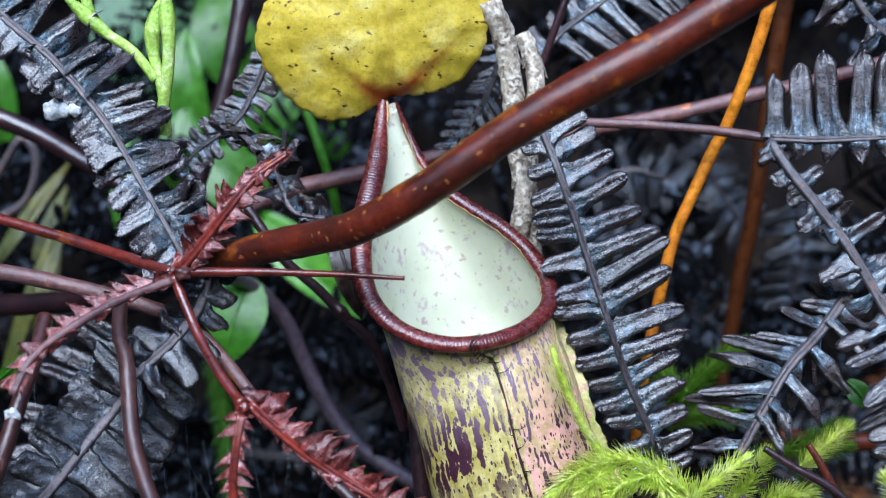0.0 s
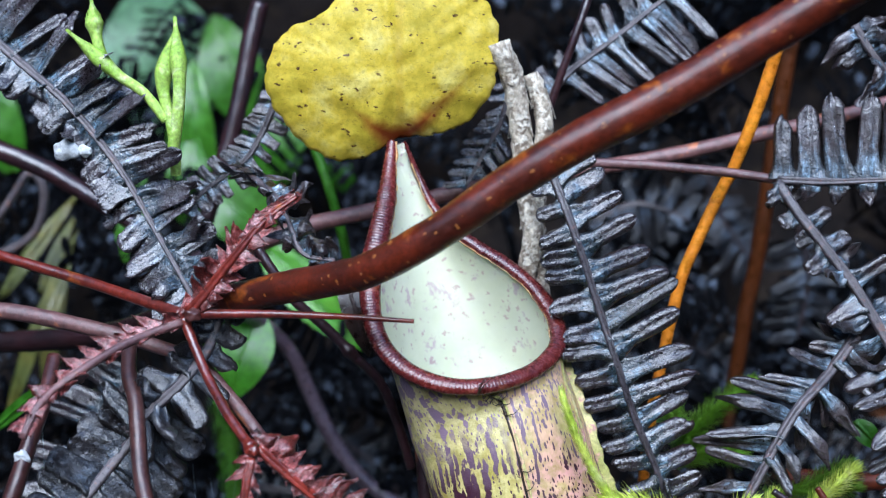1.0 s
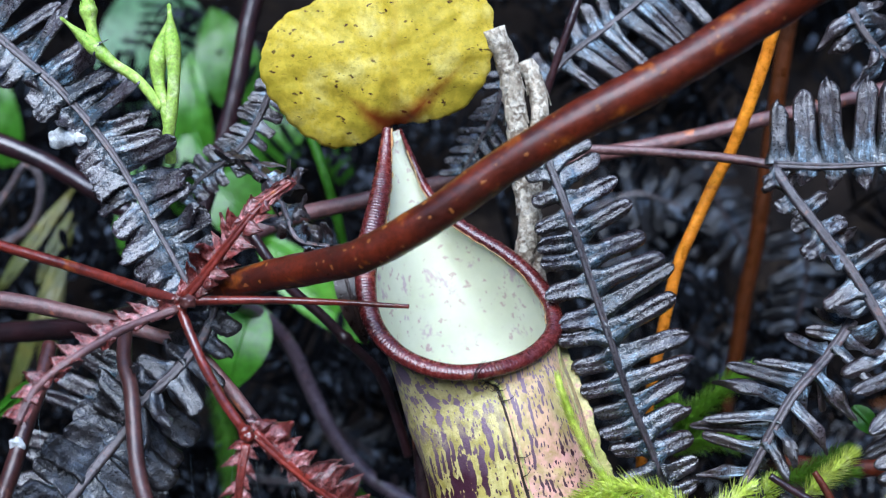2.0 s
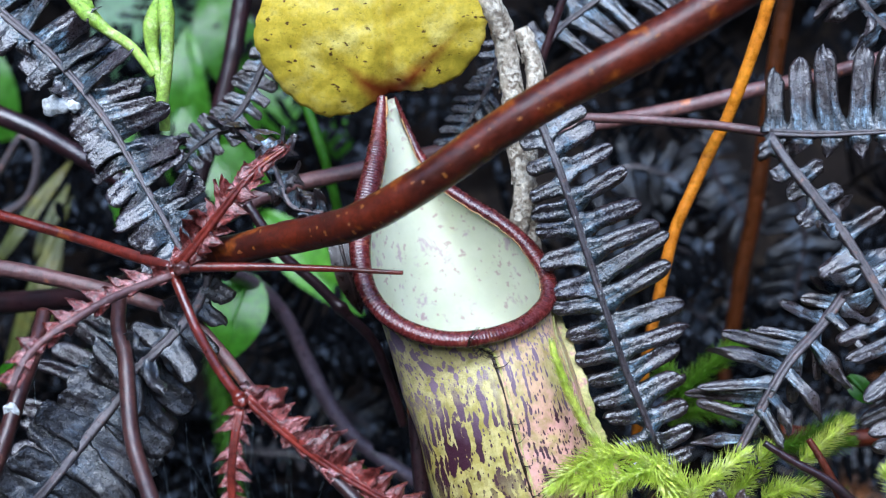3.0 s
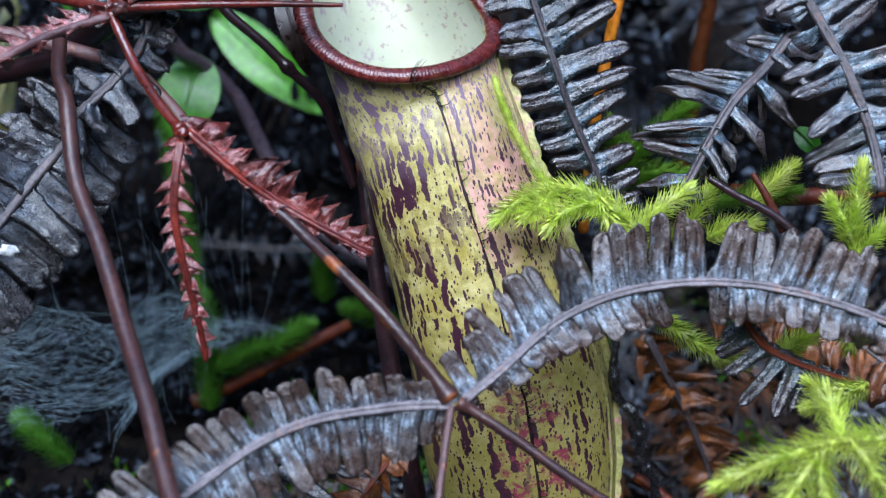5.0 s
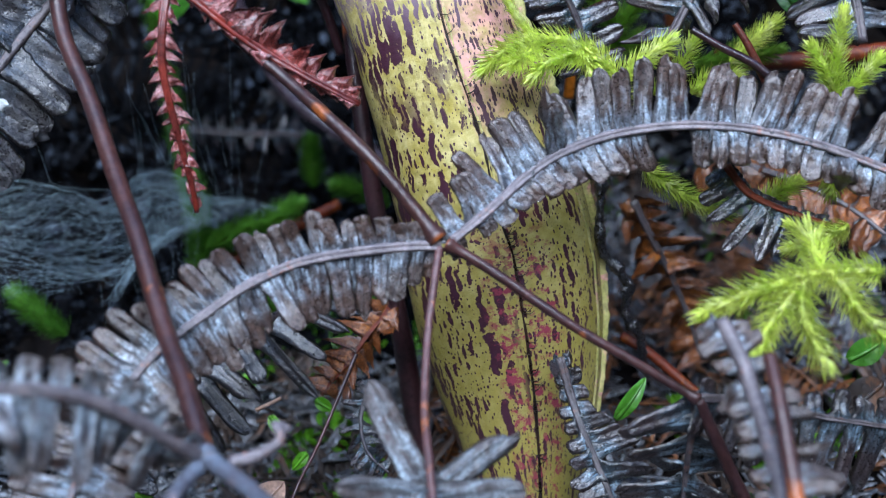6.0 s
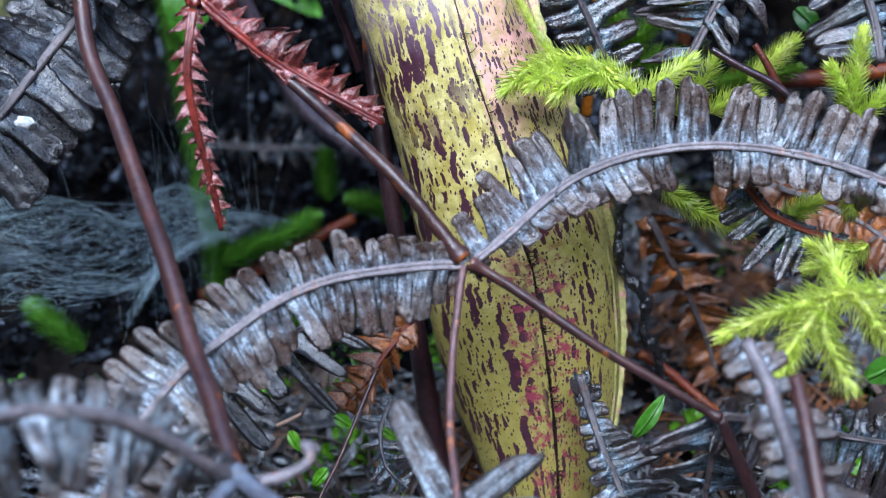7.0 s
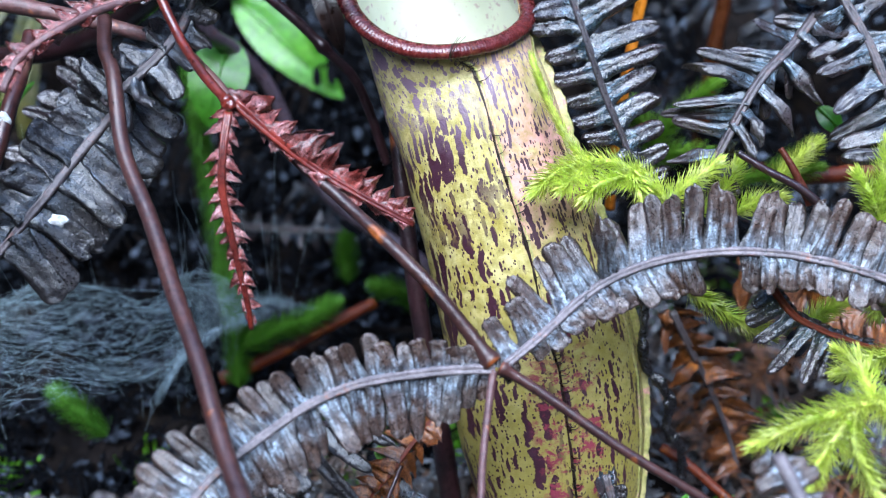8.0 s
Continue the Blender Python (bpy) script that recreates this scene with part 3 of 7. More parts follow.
def leaflet(kind, seed, material):
    """A leaflet of unit length and width: x along, y across, z its face; its margins roll under, its midrib is sunk, its edges are nibbled."""
    rnd = random.Random(seed * 17 + len(kind))
    xs = (0, 0.08, 0.17, 0.27, 0.38, 0.49, 0.6, 0.7, 0.79, 0.87, 0.93, 0.97, 1.0)
    cols = 10
    roll = {"oblong": rnd.uniform(0.10, 0.26), "broad": rnd.uniform(0.02, 0.16), "tooth": rnd.uniform(-0.1, 0.25), "lobe": rnd.uniform(-0.25, 0.35), "crumple": rnd.uniform(0.1, 0.35)}[kind]
    groove = {"oblong": -0.10, "broad": -0.07, "tooth": 0.06, "lobe": 0.05, "crumple": 0.05}[kind]
    dome = {"oblong": rnd.uniform(-0.06, 0.16), "broad": rnd.uniform(-0.05, 0.10), "tooth": 0.0, "lobe": 0.0, "crumple": 0.05}[kind]
    bow = rnd.uniform(-0.30, 0.35)
    sway = rnd.uniform(-0.22, 0.22)
    blunt = rnd.uniform(0.78, 0.9) if kind == "broad" else rnd.uniform(0.68, 0.86)
    torn = rnd.uniform(0.05, 0.14) if rnd.random() < 0.3 else 0.0
    skew = rnd.uniform(-1, 1)
    verts = []
    for x in xs:
        end = math.sqrt(max(0.0, 1 - (max(0.0, x - blunt) / (1.002 - blunt)) ** 2))
        if kind == "oblong":
            w = (1.06 + 0.75 * max(0.0, 1 - x / 0.26) ** 1.5 - 0.08 * x) * end
        elif kind == "broad":
            w = (0.98 + 0.42 * max(0.0, 1 - x / 0.35) ** 1.3) * end
        elif kind == "tooth":
            w = (1.25 * (1 - x) ** 0.7 + 0.02) * (1 + 0.35 * ((x * 3.3 + seed * 0.37) % 1.0 - 0.5))
        elif kind == "lobe":
            w = (1.75 * (1 - x) ** 1.15 + 0.03) * (1 + 0.40 * ((x * 3.4 + seed * 0.61) % 1.0 - 0.5) * (x > 0.1))
        else:
            w = (0.6 + 0.5 * math.sin(x * 3.0 + 0.3)) * math.sqrt(max(0.0, 1 - x ** 5)) * (1 + 0.25 * math.sin(x * 11 + seed))
        w = max(w, 0.03)
        curl = {"oblong": bow * x * x, "broad": bow * x * x * 0.8, "tooth": bow * x * x * 1.6, "lobe": 1.7 * bow * x ** 1.5 + 0.12 * math.sin(x * 5 + seed), "crumple": 1.5 * math.sin(x * 2.4 + seed) * x}[kind]
        side = (0.38 + 0.9 * sway) * x * x if kind == "lobe" else sway * x * x
        for k in range(cols + 1):
            y = 0.5 * math.copysign(abs(2 * k / cols - 1) ** 0.8, k - cols / 2)
            nibble = 1 + (0.10 * noise.noise(Vector((x * 9, math.copysign(3, y), seed * 3.7))) + 0.06 * noise.noise(Vector((x * 23, math.copysign(3, y), seed * 1.3)))) * (kind != "lobe")
            hem = max(abs(2 * y), max(0.0, (x - 0.8) / 0.2) if kind in ("oblong", "broad") else 0.0)
            z = curl + dome * (1 - 4 * y * y) - roll * hem ** 7 + groove * math.exp(-(y / 0.08) ** 2)
            # cross ribs, wrinkles
            z += 0.028 * math.sin(x * 34 + abs(y) * 9 + seed) * min(1.0, 4 * abs(y)) * (kind in ("oblong", "broad"))
            z += 0.11 * noise.noise(Vector((x * 3, y * 3, seed * 7.3))) + 0.08 * noise.noise(Vector((x * 8, y * 5, seed * 2.3))) + 0.04 * noise.noise(Vector((x * 17, y * 9, seed * 5.1)))
            if kind == "lobe":
                z += 0.20 * noise.noise(Vector((x * 3.5, y * 5, seed * 4.7)))
            if kind == "crumple":
                z += 0.35 * noise.noise(Vector((x * 4, y * 2, seed * 3.1)))
            back = torn * max(0.0, 0.6 + skew * 2 * y + 0.9 * noise.noise(Vector((y * 7, seed * 1.9, 0)))) * max(0.0, (x - 0.6) / 0.4)
            verts.append((x - back, y * w * nibble + side, z))
    n = len(verts)
    verts += [(x, y * 0.96, z - 0.05) for x, y, z in verts]
    rows = len(xs) - 1
    c = cols + 1
    faces = []
    for i in range(rows):
        for k in range(cols):
            a = i * c + k
            faces.append((a, a + c, a + c + 1, a + 1))
    for i in range(rows):
        for a in (i * c, i * c + cols):
            faces.append((a, a + n, a + c + n, a + c) if a % c == 0 else (a + c, a + c + n, a + n, a))
    top = rows * c
    for k in range(cols):
        faces.append((top + k, top + k + n, top + k + 1 + n, top + k + 1))
    geo = Geo()
    geo.add([Vector(p) for p in verts], faces)
    return geo.mesh(kind + "_leaflet", material)


LEAFLETS = {}


def leaflet_of(kind, material, rnd):
    key = (kind, material.name)
    if key not in LEAFLETS:
        LEAFLETS[key] = [leaflet(kind, s + 1, material) for s in range(14)]
    return rnd.choice(LEAFLETS[key])


def profile(values, u):
    """A smooth run through values spread over 0..1."""
    s = u * (len(values) - 1)
    k = min(int(s), len(values) - 2)
    return values[k] + (values[k + 1] - values[k]) * (s - k)


def frond(name, label, pts, r, plus, minus, gap, width, leaf, axis, kind="oblong", seed=1, lean=70.0, tilt=0.0, curl=8.0, loss=0.03, jitter=0.12, r1=None, messy=0.0, group="fern fronds", facing=None, start=0.0, plant=None, minus_kind=""):
    """A fern frond: a rachis with leaflets on both sides. plus and minus: leaflet lengths along the rachis on the side a quarter turn
    anticlockwise of its way, as seen from the front, and on the other; lean: the leaflets' angle to the rachis; tilt: the turn of the whole blade about the rachis."""
    rnd = random.Random(seed)
    line = spline(pts, gap / 4)
    root = plant or thing(name, line[0], label, "fern frond", group)
    r1 = r * 0.45 if r1 is None else r1
    spine = part("frond" if plant else "rachis", Geo().tube(spline(pts, max(r * 1.2, 0.0008)), lambda u: r + (r1 - r) * u, 18, True, 0.12, 0.55), axis, root, label if plant else "")
    holder = spine if plant else root
    n = len(line) - 1
    front = Vector(facing) if facing else VIEW
    for side, lengths in ((1, plus), (-1, minus)):
        if not lengths:
            continue
        k = rnd.uniform(0, 3) + start * n
        while k < n:
            i = int(k)
            k += 4 * rnd.uniform(0.88, 1.12)
            u = i / n
            size = profile(lengths, u) * rnd.uniform(1 - jitter, 1 + jitter)
            if size < gap * 0.25 or rnd.random() < loss:
                continue
            t = (line[min(i + 1, n)] - line[max(i - 1, 0)]).normalized()
            face = (front - t * front.dot(t)).normalized()
            face = Matrix.Rotation(radians(tilt), 3, t) @ face
            out = face.cross(t) * side
            a = radians(lean + rnd.uniform(-7, 7) * (1 + 3 * messy))
            way = (t * math.cos(a) + out * math.sin(a)).normalized()
            across = face.cross(way).normalized()
            dip = radians(rnd.uniform(-curl, curl) * (1 + 3 * messy))
            way, up = way * math.cos(dip) + face * math.sin(dip), face * math.cos(dip) - way * math.sin(dip)
            spin = Matrix.Rotation(radians(rnd.uniform(-12, 12) * (1 + 4 * messy)), 3, way)
            across, up = spin @ across, spin @ up
            w = width * rnd.uniform(0.85, 1.12)
            hook = -side if kind == "lobe" else 1
            m = Matrix.Translation(line[i] + way * r * 0.4) @ Matrix((way * size, across * w * hook, up * w)).transposed().to_4x4()
            shape = "crumple" if messy and rnd.random() < messy * 0.6 else (minus_kind if side < 0 and minus_kind else kind)
            piece("pinnule", leaflet_of(shape, leaf, rnd), m, holder)
    return root


def clubmoss(name, label, arms, r, needle, material, seed=1, step=0.00045, ring=10, spread=54.0, group="clubmoss sprigs"):
    """A clubmoss sprig: stems set all round with fine needles that point forward. arms: lists of points, each ending in a tip."""
    rnd = random.Random(seed)
    root = thing(name, arms[0][0], label, "clubmoss", group)
    for arm in arms:
        line = spline(arm, step)
        part("shoot", Geo().tube(line, r, 6), material, root)
        geo = Geo()
        rings = sweep(line)
        n = len(rings)
        for i, (p, t, a, b) in enumerate(rings):
            u = i / (n - 1)
            for k in range(ring):
                w = 2 * math.pi * (k + rnd.random() * 0.8 + i * 0.38) / ring
                out = a * math.cos(w) + b * math.sin(w)
                s = radians(spread * (1 - 0.65 * max(0, u - 0.8) / 0.2) + rnd.uniform(-14, 14))
                way = t * math.cos(s) + out * math.sin(s)
                size = needle * rnd.uniform(0.75, 1.15) * (1 - 0.35 * max(0, u - 0.85) / 0.15)
                side = way.cross(out)
                side = side.normalized() if side.length > 1e-6 else b
                wide = needle * 0.046
                root_at = p + out * r * 0.6
                mid = root_at + way * size * 0.45 + out * size * 0.06
                geo.add([root_at - side * wide, root_at + side * wide, mid + side * wide, root_at + way * size - out * size * 0.05, mid - side * wide], [(0, 1, 2, 4), (4, 2, 3)])
        tuft = part("needles", geo, material, root)
        tagged(tuft, kind="stuff")
    return root


def broad_leaf(name, label, base, tip, width, material, bend=0.15, facing=None, fold=0.12, category="leaf"):
    """A simple leaf: a blade with a midrib fold, pointed at the tip, and a short stalk."""
    base, tip = Vector(base), Vector(tip)
    front = Vector(facing).normalized() if facing else VIEW
    t = tip - base
    size = t.length
    t.normalize()
    up = (front - t * front.dot(t)).normalized()
    across = up.cross(t)
    rows, cols = 16, 8
    verts, faces = [], []
    for i in range(rows + 1):
        x = i / rows
        w = width * 0.5 * (math.sin(math.pi * min(1, x * 0.97 + 0.03) ** 0.85) ** 0.75) + 0.0002
        for k in range(cols + 1):
            y = k / cols * 2 - 1
            verts.append(base + t * size * x + across * y * w + up * (size * bend * math.sin(math.pi * x) + fold * w * (abs(y) - 1) * 1.0 + 0.02 * size * noise.noise(Vector((x * 4, y * 2, size * 90)))))
    c = cols + 1
    n = len(verts)
    verts += [p - up * 0.0005 for p in verts]
    for i in range(rows):
        for k in range(cols):
            a = i * c + k
            faces += [(a, a + 1, a + c + 1, a + c), (a + n, a + c + n, a + c + 1 + n, a + 1 + n)]
    geo = Geo()
    geo.add(verts, faces)
    root = thing(name, base, label, category)
    part("blade", geo, material, root)
    rib = [base + t * size * x + up * (size * bend * math.sin(math.pi * x) + 0.0002) for x in np.linspace(0, 0.95, 14)]
    rib = [p - up * fold * (width * 0.5 * math.sin(math.pi * min(1, x * 0.97 + 0.03) ** 0.85) ** 0.75) for p, x in zip(rib, np.linspace(0, 0.95, 14))]
    part("midrib", Geo().tube(rib, lambda u: 0.0007 * (1 - 0.7 * u), 6), material, root)
    return root

# ---- ground: humus floor that climbs to a bank behind the plant ----
def ground_z(x, y):
    close = max(0.0, 1 - max(0.0, max(abs(x), abs(y - 0.4)) - 0.55) / 0.6)
    near = 0.018 * noise.noise(Vector((x * 9, y * 9, 1.7))) + close * 0.008 * noise.noise(Vector((x * 31, y * 31, 4.1))) + close * 0.0025 * noise.noise(Vector((x * 110, y * 110, 0.3)))
    s = min(max((y - 0.42) / 0.5, 0.0), 1.0)
    fade = max(0.0, 1 - max(abs(x), abs(y)) / 6)
    return (near * (1 + 2 * s) - 0.012) * fade + 0.42 * s * s * (3 - 2 * s) + 0.02 * min(max((y - 0.28) / 0.14, 0), 1)


def build_ground():
    def axis(lo, hi, fine, far):
        mid = list(np.arange(lo, hi + 1e-6, fine))
        step = fine
        a, b = lo, hi
        left, right = [], []
        while b < far:
            step *= 1.28
            a, b = a - step, b + step
            left.append(a)
            right.append(b)
        return left[::-1] + mid + right

    xs, ys = axis(-0.36, 0.36, 0.006, 60), axis(0.0, 0.95, 0.006, 60)
    verts = [(x, y, ground_z(x, y)) for y in ys for x in xs]
    n = len(xs)
    faces = [(j * n + i, j * n + i + 1, (j + 1) * n + i + 1, (j + 1) * n + i) for j in range(len(ys) - 1) for i in range(n - 1)]
    geo = Geo()
    geo.add([Vector(v) for v in verts], faces)
    tagged(new("ground", geo.mesh("ground", M_SOIL)), "dark wet humus under the fern thicket", "ground", kind="structure")


build_ground()

# near-black base stands for the thicket's shade, blue-grey patches for gleams
M_SHADED_MASS = surface("shade_dark_thicket", (0.0015, 0.0017, 0.0023), (0.003, 0.0033, 0.0045), (0.075, 0.090, 0.120), 60, 500, (0.56, 0.69), 0.5, 0.0, 0.6, 0.0, spec=0.03)
M_WET = surface("wet_grey_scraps", (0.034, 0.038, 0.046), (0.050, 0.048, 0.052), (0.24, 0.26, 0.29), 140, 900, (0.54, 0.66), 0.35, 0.8, 0.4, 0.0)
M_LITTER = surface("brown_litter", (0.035, 0.021, 0.014), (0.02, 0.014, 0.011), (0.085, 0.038, 0.016), 70, 500, (0.55, 0.65), 0.5, 0.05, 0.5, 0.0)


def simple_blade(geo, at, way, up, size, width, curl):
    """A small folded leaflet of eight faces, for masses of leaves."""
    across = up.cross(way).normalized()
    verts, faces = [], []
    for i, (x, w) in enumerate(((0, 0.5), (0.35, 1.0), (0.75, 0.95), (1.0, 0.35))):
        p = at + way * size * x + up * curl * size * x * x
        verts += [p - across * width * w * 0.5 - up * width * 0.18, p, p + across * width * w * 0.5 - up * width * 0.18]
        if i:
            a = 3 * i
            faces += [(a - 3, a, a + 1, a - 2), (a - 2, a + 1, a + 2, a - 1)]
    geo.add(verts, faces)


def build_thicket():
    """Dead fronds massed on the bank behind the plant."""
    rnd = random.Random(5)
    geo = Geo()
    for _ in range(260):
        y = rnd.uniform(0.44, 0.95)
        x = rnd.uniform(-0.42, 0.42) * (y + 0.1)
        at = Vector((x, y, ground_z(x, y) + rnd.uniform(0.0, 0.05)))
        heading = Vector((rnd.uniform(-1, 1), rnd.uniform(-0.5, 0.3), rnd.uniform(-0.3, 0.9))).normalized()
        span = rnd.uniform(0.07, 0.16)
        line = spline([at, at + heading * span * 0.5 + Vector((0, 0, 0.01)), at + heading * span + Vector((rnd.uniform(-0.02, 0.02), 0, -0.03))], 0.006)
        geo.tube(line, lambda u: 0.0012 * (1 - 0.6 * u), 5)
        face = (VIEW + Vector((rnd.uniform(-0.6, 0.6), rnd.uniform(-0.3, 0.3), rnd.uniform(-0.5, 0.5)))).normalized()
        for i, (p, t, a, b) in enumerate(sweep(line)):
            f = (face - t * face.dot(t)).normalized()
            out = f.cross(t)
            size = rnd.uniform(0.015, 0.022) * (1 - 0.6 * i / len(line))
            for s in (1, -1):
                if rnd.random() < 0.1:
                    continue
                way = (t * 0.35 + out * s + f * rnd.uniform(-0.3, 0.2)).normalized()
                simple_blade(geo, p, way, f, size, 0.0034, rnd.uniform(-0.3, 0.15))
    for _ in range(60):
        y = rnd.uniform(0.5, 0.95)
        x = rnd.uniform(-0.42, 0.42) * (y + 0.1)
        at = Vector((x, y, ground_z(x, y) - 0.005))
        lean = Vector((rnd.uniform(-0.8, 0.8), rnd.uniform(-0.3, 0.3), 0.8)) * rnd.uniform(0.08, 0.2)
        geo.tube(spline([at, at + lean * 0.5 + Vector((rnd.uniform(-0.015, 0.015), 0, 0)), at + lean], 0.008), rnd.uniform(0.0008, 0.002), 5)
    tagged(new("undergrowth", geo.mesh("undergrowth", M_SHADED_MASS)), "tangle of dead wet ferns on the bank, coloured dark for shade", "undergrowth", kind="stuff")


def build_unseen_surround():
    """An unseen head-high thicket, added all round the clearing: it shuts out the low sky."""
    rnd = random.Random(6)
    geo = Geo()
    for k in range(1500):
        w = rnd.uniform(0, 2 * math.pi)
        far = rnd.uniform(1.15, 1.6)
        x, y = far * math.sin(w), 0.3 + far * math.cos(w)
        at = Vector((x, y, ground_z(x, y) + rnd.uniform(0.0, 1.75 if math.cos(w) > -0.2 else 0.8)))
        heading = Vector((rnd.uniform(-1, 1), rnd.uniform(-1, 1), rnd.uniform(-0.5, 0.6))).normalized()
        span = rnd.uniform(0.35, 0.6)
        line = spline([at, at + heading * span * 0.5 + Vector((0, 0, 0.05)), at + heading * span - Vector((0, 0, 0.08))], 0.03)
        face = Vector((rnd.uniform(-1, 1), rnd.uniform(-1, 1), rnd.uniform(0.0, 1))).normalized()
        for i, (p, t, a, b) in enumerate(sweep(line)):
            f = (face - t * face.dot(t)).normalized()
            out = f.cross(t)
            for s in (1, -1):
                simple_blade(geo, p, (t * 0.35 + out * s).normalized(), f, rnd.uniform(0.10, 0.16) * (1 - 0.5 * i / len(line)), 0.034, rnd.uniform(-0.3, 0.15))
    tagged(new("undergrowth", geo.mesh("undergrowth", M_SHADED_MASS)), "unseen tall thicket added round the clearing to block low sky", "undergrowth", kind="stuff")


def build_shade_canopy():
    """Unseen arching fronds, added to roof the bank behind the plant and shade it."""
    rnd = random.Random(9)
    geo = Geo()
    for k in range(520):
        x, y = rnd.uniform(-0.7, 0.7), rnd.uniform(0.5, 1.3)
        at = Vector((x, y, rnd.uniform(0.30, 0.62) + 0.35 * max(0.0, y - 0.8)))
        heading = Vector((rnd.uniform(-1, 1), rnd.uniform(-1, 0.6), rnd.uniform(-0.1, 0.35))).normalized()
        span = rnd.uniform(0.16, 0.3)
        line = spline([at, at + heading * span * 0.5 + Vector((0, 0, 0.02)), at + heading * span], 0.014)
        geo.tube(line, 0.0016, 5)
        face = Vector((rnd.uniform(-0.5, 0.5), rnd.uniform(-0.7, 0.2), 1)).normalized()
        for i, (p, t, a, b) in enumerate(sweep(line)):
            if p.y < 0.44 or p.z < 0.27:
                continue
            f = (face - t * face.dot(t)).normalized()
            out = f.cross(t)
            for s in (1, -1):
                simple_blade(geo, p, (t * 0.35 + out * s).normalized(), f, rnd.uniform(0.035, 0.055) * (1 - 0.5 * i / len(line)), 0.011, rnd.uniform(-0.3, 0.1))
    tagged(new("undergrowth", geo.mesh("undergrowth", M_SHADED_MASS)), "unseen arching fronds added over the bank to shade it", "undergrowth", kind="stuff")


def build_litter():
    """Leaf scraps and rotting leaflets strewn over the humus."""
    rnd = random.Random(8)
    geo, rust, dark, dim = Geo(), Geo(), Geo(), Geo()
    for k in range(2700):
        y = rnd.uniform(0.13, 0.5) if k < 1900 else rnd.uniform(0.17, 0.33)
        x = rnd.uniform(-0.2, 0.22) if k < 1900 else rnd.uniform(-0.13, 0.03)
        at = Vector((x, y, ground_z(x, y) + rnd.uniform(0.0, 0.008)))
        w = rnd.uniform(0, 6.28)
        way = Vector((math.cos(w), math.sin(w), rnd.uniform(-0.2, 0.3))).normalized()
        up = Vector((rnd.uniform(-0.6, 0.6), rnd.uniform(-1.0, 0.3), 1))
        up = (up - way * up.dot(way)).normalized()
        pick = rnd.random()
        target = rust if pick < 0.2 and x > 0.0 and y > 0.25 else (dark if pick < 0.68 else geo)
        # scraps lying at the back left get the shade as a near-black colour
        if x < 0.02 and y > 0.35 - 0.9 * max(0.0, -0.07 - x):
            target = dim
        if rnd.random() < 0.15:
            simple_blade(target, at, way, up, rnd.uniform(0.006, 0.012), rnd.uniform(0.0015, 0.0028), rnd.uniform(-0.4, 0.4))
            continue
        # a scrap of frond: a bent rachis with broken leaflets
        span = rnd.uniform(0.015, 0.045)
        line = spline([at, at + way * span * 0.5 + up * rnd.uniform(-0.002, 0.005), at + way * span + up * rnd.uniform(-0.008, 0.004)], 0.0026)
        target.tube(line, 0.0005, 5)
        size = rnd.uniform(0.004, 0.012)
        for p, t, a, b in sweep(line):
            f = (up - t * up.dot(t)).normalized()
            for s in (1, -1):
                if rnd.random() < 0.3:
                    continue
                simple_blade(target, p, (t * rnd.uniform(0, 0.6) + f.cross(t) * s + f * rnd.uniform(-0.4, 0.2)).normalized(), f, size * rnd.uniform(0.5, 1.1), 0.0019, rnd.uniform(-0.5, 0.3))
    tagged(new("leaf_litter", geo.mesh("leaf_litter", M_LITTER)), "brown rotting leaf litter on the humus", "leaf litter", kind="stuff")
    tagged(new("leaf_litter", dim.mesh("leaf_litter", M_SHADED_MASS)), "rotting fern scraps coloured near black for shade", "leaf litter", kind="stuff")
    tagged(new("leaf_litter", dark.mesh("leaf_litter", M_WET)), "blackened wet fern scraps on the humus", "leaf litter", kind="stuff")
    tagged(new("leaf_litter", rust.mesh("leaf_litter", M_RUST_MASS)), "rust-coloured fern scraps on the humus", "leaf litter", kind="stuff")
    moss = Geo()
    for _ in range(20):
        y = rnd.uniform(0.16, 0.46)
        x = rnd.uniform(-0.07, 0.18)
        for _ in range(90):
            px, py = x + rnd.gauss(0, 0.007), y + rnd.gauss(0, 0.007)
            at = Vector((px, py, ground_z(px, py) + 0.001))
            way = Vector((rnd.uniform(-0.7, 0.7), rnd.uniform(-0.7, 0.7), 1)).normalized()
            up = way.orthogonal().normalized()
            simple_blade(moss, at, way, up, rnd.uniform(0.003, 0.007), 0.0014, 0.2)
    fresh = Geo()
    for _ in range(34):
        y, x = rnd.uniform(0.17, 0.36), rnd.uniform(-0.15, 0.08)
        for _ in range(45):
            px, py = x + rnd.gauss(0, 0.004), y + rnd.gauss(0, 0.004)
            at = Vector((px, py, ground_z(px, py) + 0.002))
            way = Vector((rnd.uniform(-0.8, 0.8), rnd.uniform(-0.8, 0.8), 0.8)).normalized()
            simple_blade(fresh, at, way, way.orthogonal().normalized(), rnd.uniform(0.004, 0.009), 0.0022, 0.2)
    for x, y in [(-0.0498, 0.3354), (-0.0297, 0.3004), (-0.0177, 0.3062), (-0.0195, 0.2774), (-0.0229, 0.2626), (-0.0385, 0.2564), (-0.019, 0.2381), (-0.0539, 0.2373), (-0.0908, 0.2341), (-0.0957, 0.231), (-0.0634, 0.2337), (-0.0353, 0.2881), (-0.0068, 0.2714), (0.1226, 0.3568), (0.0893, 0.3056), (0.1357, 0.2923), (0.1149, 0.278), (0.0011, 0.2983)]:
